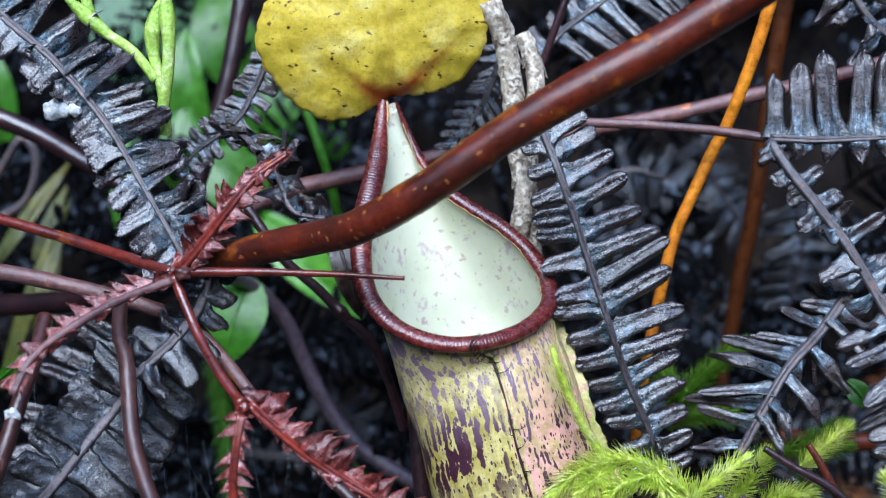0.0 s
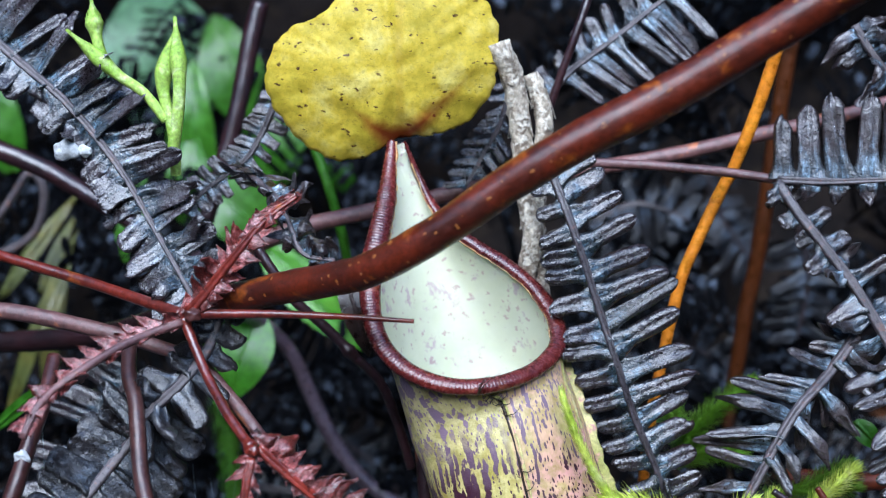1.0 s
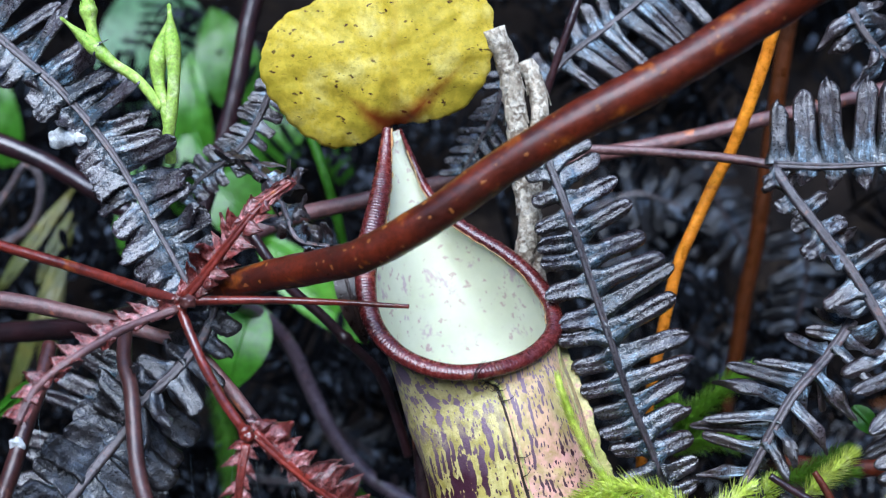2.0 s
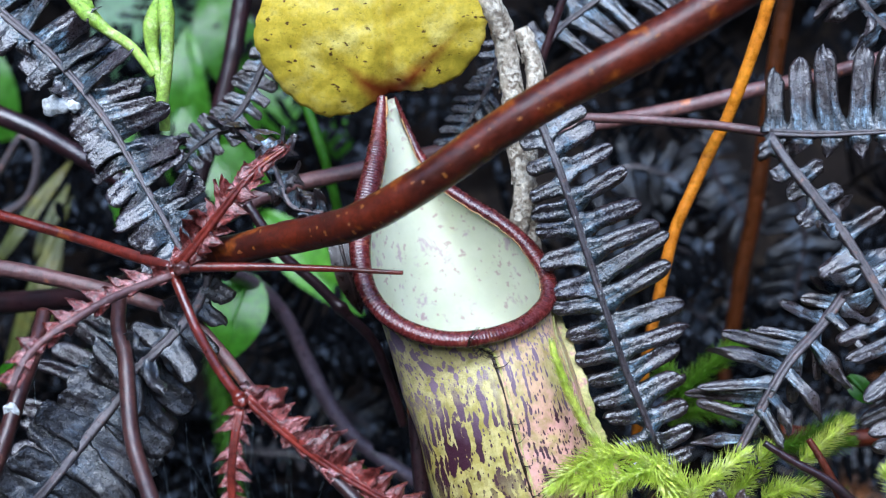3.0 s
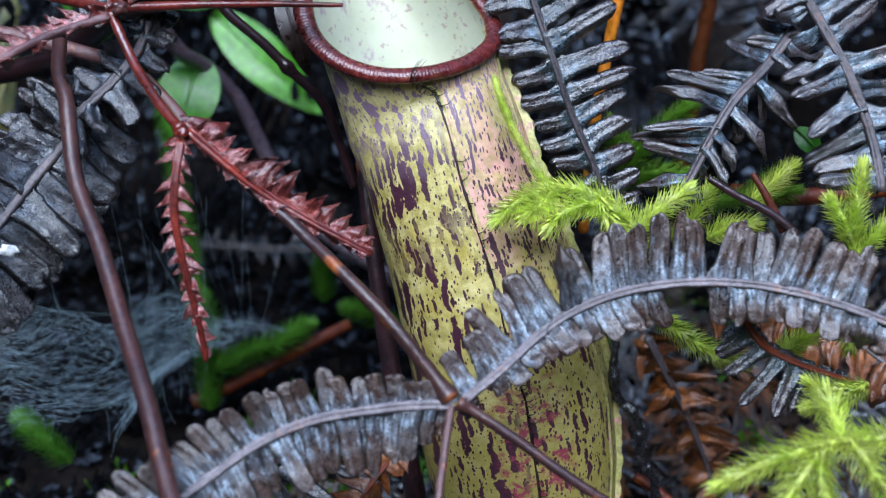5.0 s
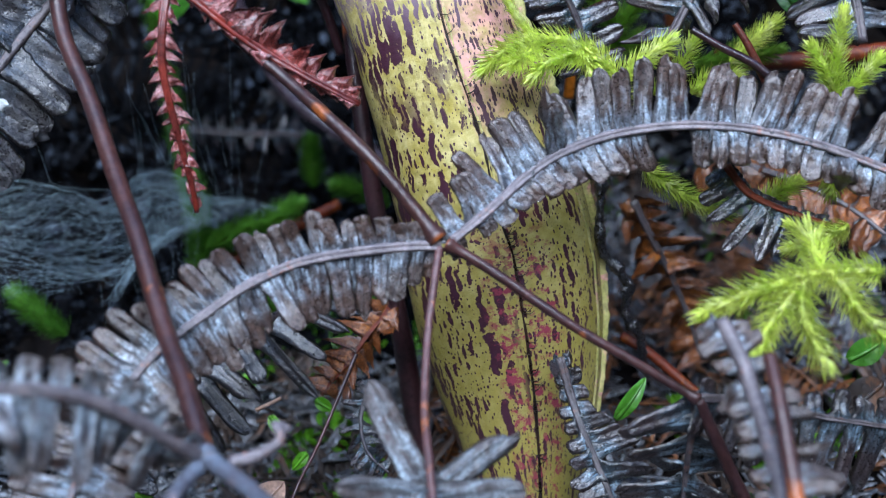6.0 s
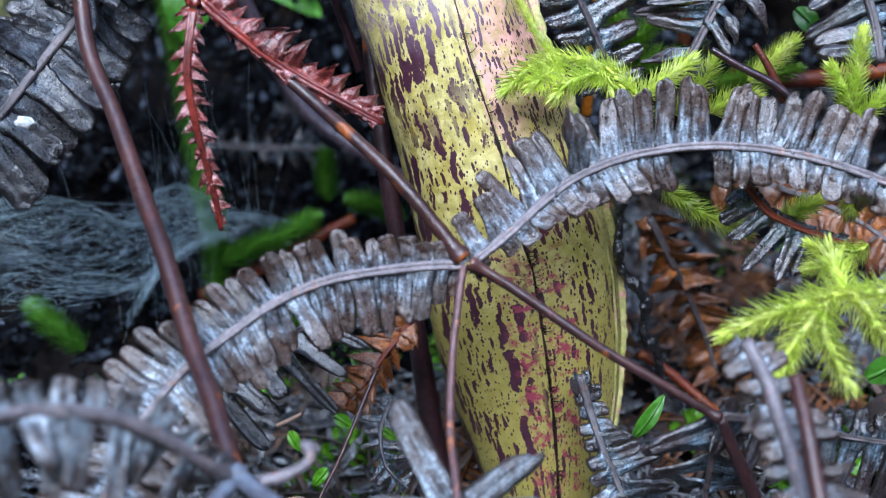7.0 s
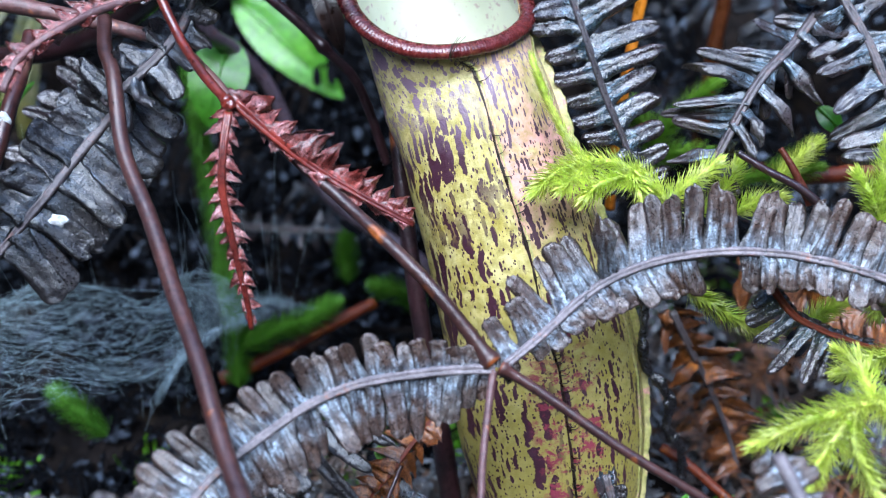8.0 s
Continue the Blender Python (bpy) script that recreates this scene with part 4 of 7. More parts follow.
        for _ in range(60):
            px, py = x + rnd.gauss(0, 0.0032), y + rnd.gauss(0, 0.0032)
            at = Vector((px, py, ground_z(px, py) + rnd.uniform(0.002, 0.010)))
            way = Vector((rnd.uniform(-0.8, 0.8), rnd.uniform(-0.9, 0.4), 0.6)).normalized()
            simple_blade(fresh, at, way, way.orthogonal().normalized(), rnd.uniform(0.003, 0.006), 0.0030, rnd.uniform(-0.3, 0.3))
    tagged(new("ground_moss", fresh.mesh("ground_moss", M_FRESH)), "fresh green leafy moss between the leaf scraps", "moss", kind="stuff")
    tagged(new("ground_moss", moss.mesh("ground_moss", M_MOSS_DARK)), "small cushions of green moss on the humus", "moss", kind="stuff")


M_RUST_MASS = surface("rusty_scraps", (0.13, 0.046, 0.011), (0.06, 0.022, 0.008), (0.22, 0.085, 0.018), 90, 500, (0.55, 0.65), 0.45, 0.4, 0.5, 0.0)
build_thicket()
build_unseen_surround()
build_shade_canopy()
build_litter()

# ---- the pitcher: cup, rolled rim, wings, lid ----
RIM = [(-0.0164, 0.3413, 0.2086), (-0.017, 0.3357, 0.2018), (-0.0176, 0.3284, 0.196), (-0.019, 0.3198, 0.1899), (-0.0208, 0.3119, 0.1825), (-0.0208, 0.304, 0.1753), (-0.0185, 0.2965, 0.1691), (-0.0129, 0.2906, 0.1644), (-0.0052, 0.2875, 0.1615), (0.0031, 0.2862, 0.1606), (0.0122, 0.2884, 0.1607), (0.021, 0.295, 0.1614), (0.027, 0.3043, 0.1635), (0.0272, 0.313, 0.1671), (0.023, 0.3192, 0.1727), (0.0156, 0.3252, 0.1778), (0.0066, 0.3299, 0.1822), (-0.0011, 0.3337, 0.1869), (-0.0063, 0.3379, 0.1927), (-0.0097, 0.3412, 0.1992), (-0.0122, 0.3423, 0.2053), (-0.0134, 0.3423, 0.2082)]
AXIS = [(0.0104, 0.3057, 0.1446), (0.0141, 0.301, 0.136), (0.0177, 0.2973, 0.1246), (0.0221, 0.2938, 0.1113), (0.0264, 0.2906, 0.0961), (0.0307, 0.2884, 0.0781), (0.0335, 0.2838, 0.0594), (0.0358, 0.2774, 0.0416), (0.0377, 0.2687, 0.0237), (0.039, 0.2588, 0.0052), (0.0398, 0.2515, -0.0096)]
GIRTH = [0.02232, 0.02226, 0.02351, 0.02455, 0.02598, 0.02697, 0.02597, 0.02294, 0.01886, 0.01414, 0.00766]
ACROSS, AWAY = Vector((1, 0, 0)), -VIEW


def rim_share(theta):
    """Share of the rim's line at an angle round the cup: 0 the front, a quarter the right, a half the back."""
    return 0.44 + 0.56 * theta / math.pi if theta <= math.pi else 0.44 * (theta - math.pi) / math.pi


def build_pitcher():
    sides, rows = 128, 150
    rim = spline(RIM, 0.0008)
    axis = spline(AXIS, 0.001)
    m = len(axis) - 1
    root = thing("pitcher_plant", axis[-1], "yellow-green pitcher of a carnivorous plant, dashed with purple, open-mouthed", "pitcher plant")

    def at_rim(s):
        k = s * (len(rim) - 1)
        i = min(int(k), len(rim) - 2)
        return rim[i].lerp(rim[i + 1], k - i)

    def wall():
        verts = []
        upper = 34
        for j in range(rows + 1):
            for k in range(sides):
                theta = 2 * math.pi * k / sides
                u = max(0.0, (j - upper) / (rows - upper))
                i = min(int(u * m), m - 1)
                c = axis[i].lerp(axis[i + 1], u * m - i)
                t = (axis[min(i + 3, m)] - axis[max(i - 2, 0)]).normalized()
                ax = (ACROSS - t * ACROSS.dot(t)).normalized()
                aw = t.cross(ax)
                aw = aw if aw.dot(AWAY) > 0 else -aw
                r = profile(GIRTH, u)
                wave = 1 + 0.012 * noise.noise(Vector((math.cos(theta) * 1.5, math.sin(theta) * 1.5, u * 9)))
                ring = c + (ax * math.sin(theta) - aw * math.cos(theta) * 0.9) * r * wave
                if j < upper:
                    s = j / upper
                    top = at_rim(rim_share(theta))
                    w = s * s * (3 - 2 * s) * 0.5 + s * 0.5
                    p = top.lerp(ring, w)
                    back = 0.5 - 0.5 * math.cos(theta)
                    p += aw * 0.005 * back * math.sin(math.pi * s)
                    ring = p
                verts.append(ring)
        # ease the fold down the middle of the back
        for _ in range(60):
            soft = list(verts)
            for j in range(3, upper + 24):
                for k in range(sides // 2 - 30, sides // 2 + 31):
                    soft[j * sides + k] = verts[j * sides + k] * 0.5 + (verts[j * sides + k - 1] + verts[j * sides + k + 1]) * 0.25
            verts = soft
        faces = [(j * sides + k, j * sides + (k + 1) % sides, (j + 1) * sides + (k + 1) % sides, (j + 1) * sides + k) for j in range(rows) for k in range(sides)]
        geo = Geo()
        geo.add(verts, faces)
        return geo

    outer = wall()
    cup = part("cup", outer, M_SKIN, root)
    # chart in centimetres: across from the front seam, along from the rim
    chart = cup.data.uv_layers.new(name="chart")
    place = {}
    runs = [0.0]
    for a, b in zip(axis, axis[1:]):
        runs.append(runs[-1] + (b - a).length)
    down = (axis[3] - axis[0]).normalized()
    for j in range(rows + 1):
        u = max(0.0, (j - 34) / (rows - 34)) * m
        i = min(int(u), m - 1)
        for k in range(sides):
            p = outer.v[j * sides + k]
            if j < 34:
                h = (p - axis[0]).dot(down)
                off = p - axis[0] - down * h
                turn = math.atan2(off.x, -off.dot(AWAY)) / (2 * math.pi)
            else:
                h = runs[i] + (runs[i + 1] - runs[i]) * (u - i)
                turn = (k / sides + 0.5) % 1.0 - 0.5
            place[j * sides + k] = (turn * 14.5, 1.8 + h * 100)
    for loop in cup.data.loops:
        chart.data[loop.index].uv = place[loop.vertex_index]
    inner = Geo()
    turned = [v.normal.copy() for v in cup.data.vertices]
    flip = 1 if turned[60 * sides].dot(VIEW) > 0 else -1
    inner.add([p - n * flip * 0.0007 for p, n in zip(outer.v, turned)], outer.f)
    part("lining", inner, M_LINING, root, "pale green-white waxy inner wall")

    # the rolled rim with its fine ribs
    line = spline(RIM, 0.00016)
    rings = sweep(line)
    n = len(rings)
    verts, faces, k_sides = [], [], 14
    middle = sum((p for p in rim), Vector()) / len(rim)
    for i, (p, t, a, b) in enumerate(rings):
        u = i / (n - 1)
        outward = (p - middle)
        outward = (outward - t * outward.dot(t)).normalized()
        up = t.cross(outward)
        up = up if up.dot(VIEW) > 0 else -up
        wide = 1.04 * profile([0.0012, 0.0025, 0.0030, 0.0025, 0.0022, 0.0021, 0.0020, 0.0023, 0.0021, 0.0019, 0.0016, 0.0006], u)
        rib = 1 + 0.055 * (abs(math.sin(math.pi * u * n * 0.00016 / 0.00088 + 0.8 * noise.noise(p * 200))) ** 0.7 - 0.6) + 0.06 * noise.noise(p * 260)
        for k in range(k_sides):
            w = 2 * math.pi * k / k_sides
            verts.append(p + outward * math.cos(w) * wide * rib + up * (math.sin(w) * 0.75 * wide * rib + 0.0004))
    for i in range(n - 1):
        for k in range(k_sides):
            j = (k + 1) % k_sides
            faces.append((i * k_sides + k, i * k_sides + j, (i + 1) * k_sides + j, (i + 1) * k_sides + k))
    geo = Geo()
    geo.add(verts, faces)
    part("rim", geo, M_RIM, root, "glossy dark red rolled rim with fine ribs")
    # the dry tan edge where the rim meets the lining
    for low, high, thick in ((0.0, 0.17, 0.00034), (0.62, 0.97, 0.00018)):
        lip = []
        for i in range(int(n * low), int(n * high), 4):
            p, t, a, b = rings[i]
            inward = middle - p
            inward = (inward - t * inward.dot(t)).normalized()
            wide = profile([0.0012, 0.0025, 0.0030, 0.0025, 0.0022, 0.0021, 0.0020, 0.0023, 0.0021, 0.0019, 0.0016, 0.0006], i / (n - 1))
            lip.append(p + inward * (wide * 1.02 + 0.0005 * noise.noise(p * 500)) + VIEW * 0.0004)
        part("lip", Geo().tube(lip, lambda u: thick * (1 + 0.6 * noise.noise(Vector((u * 30, thick * 9000, 0)))), 6, rough=0.5), M_LIP, root, "thin tan dried edge inside the rim")

    # the front seam: a thin dark ridge with black hairs
    def skin(theta, s, lift=0.0):
        j = s * rows
        i = min(int(j), rows - 1)
        k = int(theta / (2 * math.pi) * sides) % sides
        p = outer.v[i * sides + k].lerp(outer.v[(i + 1) * sides + k], j - i)
        q = outer.v[i * sides + (k + 1) % sides] - outer.v[i * sides + k - 1]
        down = outer.v[(i + 1) * sides + k] - outer.v[i * sides + k]
        normal = down.cross(q).normalized()
        normal = normal if normal.dot(VIEW) > 0 else -normal
        return p + normal * lift, normal

    seam = [skin(0.12, s, 0.0)[0] + Vector((0.0005 * noise.noise(Vector((s * 22, 3, 0))), 0, 0)) for s in np.linspace(0.012, 0.93, 110)]
    ridge = [skin(0.12, s, -0.0001)[0] + Vector((0.0009 + 0.0004 * noise.noise(Vector((s * 15, 8, 0))), 0, 0)) for s in np.linspace(0.012, 0.5, 70)]
    part("ridge", Geo().tube(ridge, lambda u: (0.0005 + 0.00015 * math.sin(u * 47)) * (1 - 0.6 * u), 8, rough=0.3), M_WING, root, "yellow-green ridge beside the seam")
    part("seam", Geo().tube(seam, lambda u: 0.00026 + 0.00022 * u + 0.0001 * math.sin(u * 60), 6, rough=0.6), M_HAIR, root, "dark raised seam")
    hairs = Geo()
    rnd = random.Random(3)
    for _ in range(80):
        s = rnd.uniform(0.03, 0.92)
        p, normal = skin(0.12, s, 0.0006)
        side = Vector((rnd.choice((1, 1, -0.4)), 0, rnd.uniform(-0.2, 0.7)))
        way = (side - normal * side.dot(normal) + normal * rnd.uniform(0.1, 0.5)).normalized()
        size = rnd.uniform(0.0018, 0.0036)
        hairs.tube([p, p + way * size * 0.5 + normal * 0.0003, p + way * size * 0.85 + Vector((0, 0, size * 0.25)), p + way * size * 0.9 + Vector((0, 0, size * 0.5))], lambda u: 0.00016 * (1 - 0.7 * u), 4)
    for x in (0.0, 0.0012, -0.0006):
        p, normal = skin(0.10, 0.002, 0.003)
        hairs.tube([p, p + Vector((x * 0.6 + 0.001, -0.001, 0.0035)), p + Vector((x + 0.003, -0.0015, 0.0062))], lambda u: 0.0002 * (1 - 0.6 * u), 4)
    tagged(part("hairs", hairs, M_HAIR, root, "short black hairs along the seam"), kind="stuff")

    # two fringed wings: a narrow one on the right, toothed
    for theta, lift, low in ((1.40, 0.0030, 0.95), (1.08, 0.0008, 0.95)):
        geo = Geo()
        vv, ff = [], []
        count = 300
        for i in range(count + 1):
            s = 0.05 + (low - 0.05) * i / count
            p, normal = skin(theta, s)
            out = (normal * 0.35 + ACROSS).normalized()
            edge = lift * (0.80 + 0.30 * noise.noise(Vector((i * 0.23, 2.0, 0))) + 0.16 * noise.noise(Vector((i * 0.7, 5.0, 0)))) * (0.35 + 0.65 * math.sin(math.pi * min(1.0, i / count * 1.0 + 0.12)))
            vv += [p + normal * 0.0004, p + out * edge * 0.6 + normal * 0.0005, p + out * edge, p + out * edge * 0.6 - normal * 0.0006, p - normal * 0.0006]
            if i:
                b = 5 * i
                ff += [(b - 5 + k, b + k, b + k + 1, b - 4 + k) for k in range(4)]
        geo.add(vv, ff)
        part("wing", geo, M_WING, root, "narrow yellow-green toothed wing")

    # the lid
    base = Vector((-0.0142, 0.3403, 0.2085))
    right = ACROSS
    upward = Vector((0.02, 0.04, 1.0)).normalized()
    normal = right.cross(upward)
    normal = normal if normal.dot(VIEW) > 0 else -normal
    spin = Matrix((right, upward, normal)).transposed()
    rings_n, spokes = 26, 160
    # the outline's reach from the middle, every 22.5 degrees from the right, anticlockwise
    reach = [0.0304, 0.0335, 0.0340, 0.0310, 0.0280, 0.0252, 0.0236, 0.0290, 0.0322, 0.0304, 0.0284, 0.0254, 0.0190, 0.0176, 0.0216, 0.0272]
    mid = (-0.0046, 0.0178)

    def relief(x, y, q):
        z = 0.0035 - 0.006 * q ** 2.2 - 0.0014 * math.exp(-((x + 0.1 * y) / 0.0018) ** 2) + 0.0009 * noise.noise(Vector((x * 70, y * 70, 1.0)))
        z += 0.0004 * noise.noise(Vector((x * 260, y * 260, 1.0))) + 0.0007 * noise.noise(Vector((x * 130, y * 130, 4.0)))
        return z + 0.0022 * math.exp(-((abs(x) - 0.006) / 0.004) ** 2) * max(0, 1 - y / 0.02)

    verts, faces = [(*mid, relief(*mid, 0))], []
    for i in range(1, rings_n + 1):
        q = i / rings_n
        for k in range(spokes):
            w = 2 * math.pi * k / spokes
            s = w / (2 * math.pi) * 16
            h = s % 1.0
            r0, r1, r2, r3 = (reach[(int(s) + j) % 16] for j in (-1, 0, 1, 2))
            edge = 0.5 * (2 * r1 + (r2 - r0) * h + (2 * r0 - 5 * r1 + 4 * r2 - r3) * h * h + (3 * r1 - r0 - 3 * r2 + r3) * h ** 3)
            edge *= 1 + 0.03 * noise.noise(Vector((math.cos(w) * 9, math.sin(w) * 9, 5.0))) + 0.016 * noise.noise(Vector((math.cos(w) * 30, math.sin(w) * 30, 5.0)))
            x, y = mid[0] + edge * q * math.cos(w), mid[1] + edge * q * math.sin(w)
            verts.append((x, y, relief(x, y, q)))
    for k in range(spokes):
        faces.append((0, 1 + k, 1 + (k + 1) % spokes))
    for i in range(rings_n - 1):
        for k in range(spokes):
            a, b = 1 + i * spokes + k, 1 + i * spokes + (k + 1) % spokes
            faces.append((a, a + spokes, b + spokes, b))
    n = len(verts)
    verts += [(x, y, z - 0.0009) for x, y, z in verts]
    faces += [tuple(reversed([v + n for v in f])) for f in faces]
    last = 1 + (rings_n - 1) * spokes
    for k in range(spokes):
        a, b = last + k, last + (k + 1) % spokes
        faces.append((a, a + n, b + n, b))
    geo = Geo()
    geo.add([Vector(v) for v in verts], faces)
    lid = new("lid", geo.mesh("lid", M_LID))
    lid.parent = root
    lid.matrix_basis = Matrix.Translation(base - root.matrix_basis.translation) @ spin.to_4x4()
    tagged(lid, "yellow lid speckled brown with an orange-brown base")


build_pitcher()

# ---- plants of several stems and fronds ----
SCRAMBLER = thing("scrambling_fern", (-0.067, 0.2949, 0.1764), "scrambling fern with red stems and dry red and grey fronds", "fern")
NEAR_FERN = thing("dead_fern", (-0.0323, 0.1736, 0.087), "dead fern with a brown orange-patched stem and bloomed grey frond", "fern")
FORKED = thing("forked_fern", (0.0876, 0.3315, 0.2009), "dead grey fern forking at the end of a reddish stalk", "fern")

# ---- stems ----
stem("vine", "thick glossy brown stem with orange flecks arching over the pitcher", [(-0.0664, 0.309, 0.1742), (-0.0544, 0.3, 0.1787), (-0.0437, 0.2952, 0.183), (-0.0304, 0.2885, 0.1879), (-0.019, 0.2819, 0.1933), (-0.0031, 0.2773, 0.204), (0.0122, 0.2772, 0.2153), (0.0271, 0.2774, 0.2248), (0.0454, 0.2779, 0.2348), (0.0631, 0.2777, 0.2459), (0.0766, 0.2767, 0.2548), (0.0933, 0.2764, 0.2659), (0.1095, 0.2759, 0.2762)], 0.00385, 0.0050, M_VINE, 28, flecks=220)
# rear stretch of stem: dark bark colour stands for the shade on it
stem("vine", "stem lying behind the branching node, coloured dark for shade", [(-0.1613, 0.372, 0.1343), (-0.1307, 0.362, 0.14), (-0.1044, 0.35, 0.1471), (-0.0822, 0.33, 0.1605), (-0.0664, 0.318, 0.1742)], 0.0034, 0.0034, M_PURPLE, 16)
stem("stem", "thin dark red stem running to a branching node", [(-0.1416, 0.3302, 0.1855), (-0.1174, 0.3203, 0.1819), (-0.0927, 0.3105, 0.1784), (-0.067, 0.2949, 0.1764)], 0.00146, 0.00154, M_RED_STEM, plant=SCRAMBLER)
stem("stem", "brown stem with an orange patch behind the node", [(-0.1295, 0.318, 0.1681), (-0.1168, 0.316, 0.1683), (-0.1029, 0.314, 0.1664), (-0.0891, 0.312, 0.1638), (-0.077, 0.31, 0.1609), (-0.0661, 0.303, 0.1599), (-0.057, 0.296, 0.1539), (-0.0476, 0.288, 0.1458)], 0.0025, 0.0016, M_PINK, plant=SCRAMBLER)
stem("twig", "thin red broken twig pointing across the pitcher's mouth", [(-0.0668, 0.294, 0.1768), (-0.056, 0.2922, 0.1776), (-0.0419, 0.2903, 0.1783), (-0.0251, 0.2873, 0.1789), (-0.0141, 0.2852, 0.179), (-0.0092, 0.2842, 0.1791)], 0.00140, 0.00054, M_RED_STEM, category="twig", plant=SCRAMBLER)
stem("stem", "red stem joining two branching nodes", [(-0.0664, 0.2937, 0.1758), (-0.0603, 0.2848, 0.166), (-0.0534, 0.274, 0.1598), (-0.0463, 0.2648, 0.1551)], 0.00124, 0.00124, M_RED_STEM, knots=(0.02, 0.98), plant=SCRAMBLER)
stem("stem", "thin purple stem with orange patches joining two nodes", [(-0.0475, 0.275, 0.1543), (-0.0346, 0.2683, 0.1424), (-0.0209, 0.2602, 0.1324), (-0.01, 0.2494, 0.1259), (0.0003, 0.2403, 0.1184), (0.0092, 0.2346, 0.1087), (0.0145, 0.2307, 0.1026)], 0.00126, 0.00180, M_PATCHED, knots=(0.99,), plant=SCRAMBLER)
stem("stem", "thin purple stem with orange patches leaving the fork", [(0.0161, 0.2302, 0.1021), (0.0261, 0.2271, 0.0964), (0.0437, 0.221, 0.0851), (0.0589, 0.2173, 0.0762), (0.0724, 0.2141, 0.0681)], 0.00128, 0.00110, M_PATCHED, knots=(0.01, 0.99), plant=SCRAMBLER)
stem("stem", "thin pinkish stem hanging from the fork", [(0.0145, 0.2298, 0.1012), (0.0129, 0.2222, 0.0951), (0.0112, 0.2118, 0.0881), (0.0101, 0.1966, 0.0804), (0.0108, 0.1829, 0.0757), (0.0117, 0.1675, 0.0678)], 0.00096, 0.00089, M_PINK, plant=SCRAMBLER)
stem("stem", "upright dark brown stem with pale scars and orange patches", [(-0.0827, 0.303, 0.1663), (-0.0806, 0.2916, 0.1615)] + [(-0.0776, 0.2844, 0.1564), (-0.0738, 0.2702, 0.1421), (-0.0657, 0.2549, 0.1302), (-0.058, 0.2376, 0.1187), (-0.0511, 0.2219, 0.1104), (-0.0438, 0.2028, 0.0997), (-0.0376, 0.1882, 0.0934), (-0.0323, 0.1736, 0.087)], 0.00192, 0.00218, M_PATCHED, 14, plant=NEAR_FERN)
SCARRED = stem("vine", "brown stem with a whitish scar leaning", [(-0.106, 0.2558, 0.1333), (-0.1022, 0.2643, 0.1448), (-0.1002, 0.2715, 0.1529), (-0.0994, 0.282, 0.1583), (-0.0998, 0.2949, 0.1647)], 0.00213, 0.00184, M_DUSKY)
stem("vine", "dark curved stem hanging in the shade", [(-0.082, 0.385, 0.1594), (-0.0759, 0.389, 0.1489), (-0.0705, 0.3919, 0.1387), (-0.0636, 0.3996, 0.1306), (-0.0548, 0.4018, 0.1193), (-0.0476, 0.4002, 0.1031), (-0.0398, 0.3949, 0.0884), (-0.0281, 0.3899, 0.0747), (-0.0076, 0.3852, 0.0619), (0.0091, 0.3852, 0.0472)], 0.0027, 0.0027, M_BLUISH, 12)
stem("vine", "long brown stem lying behind the pitcher", [(-0.0662, 0.35, 0.1698), (-0.058, 0.3517, 0.1744), (-0.0437, 0.3575, 0.1786), (-0.0226, 0.3649, 0.1815), (0.0111, 0.3674, 0.1883), (0.0414, 0.3691, 0.1931), (0.07, 0.371, 0.1981), (0.0953, 0.373, 0.2037), (0.1167, 0.3785, 0.2071), (0.141, 0.3866, 0.212)], 0.00262, 0.00202, M_PINK, 12)
stem("stem", "thin reddish stalk leading to a forked frond", [(0.0315, 0.3447, 0.2019), (0.049, 0.3407, 0.2026), (0.0684, 0.3363, 0.2023), (0.0786, 0.3339, 0.2017), (0.0876, 0.3315, 0.2009)], 0.00135, 0.00130, M_PINK, plant=FORKED)
stem("vine", "slender bright orange stem rising behind the forked frond", [(0.0917, 0.345, 0.2521), (0.0876, 0.344, 0.2345), (0.0857, 0.344, 0.2254), (0.0821, 0.343, 0.213), (0.0781, 0.343, 0.2007), (0.0752, 0.343, 0.1943), (0.0697, 0.341, 0.1816), (0.0653, 0.339, 0.1707), (0.0627, 0.337, 0.1596), (0.0608, 0.335, 0.15), (0.0591, 0.333, 0.1411), (0.0574, 0.331, 0.1284), (0.0551, 0.328, 0.1)], 0.0018, 0.0016, M_ORANGE, 14)
stem("vine", "orange stem coloured dull for shade", [(0.1181, 0.44, 0.2307), (0.1162, 0.44, 0.2077), (0.1148, 0.44, 0.1838), (0.1134, 0.44, 0.159), (0.112, 0.44, 0.1376), (0.1097, 0.44, 0.12), (0.1085, 0.44, 0.1019), (0.1067, 0.44, 0.0833), (0.1047, 0.44, 0.0594)], 0.0031, 0.0028, M_ORANGE_DARK)
STICK_A = stem("dead_stick", "pale grey flaking dead stick", [(0.0124, 0.3441, 0.2355), (0.0138, 0.3438, 0.2316), (0.0162, 0.3451, 0.2265), (0.0188, 0.3443, 0.2127), (0.0204, 0.3404, 0.1961), (0.0225, 0.3362, 0.1844), (0.021, 0.3338, 0.172), (0.0192, 0.3348, 0.1632)], 0.00307, 0.00264, M_BARK, 26, category="stick", rough=0.28)
STICK_B = stem("dead_stick", "second pale grey flaking dead stick", [(0.022, 0.3511, 0.2254), (0.0256, 0.3468, 0.2137), (0.0241, 0.3429, 0.1971), (0.0237, 0.3381, 0.1838), (0.0246, 0.3351, 0.1699), (0.0271, 0.3321, 0.1558)], 0.00233, 0.00252, M_BARK, 26, category="stick", rough=0.28)


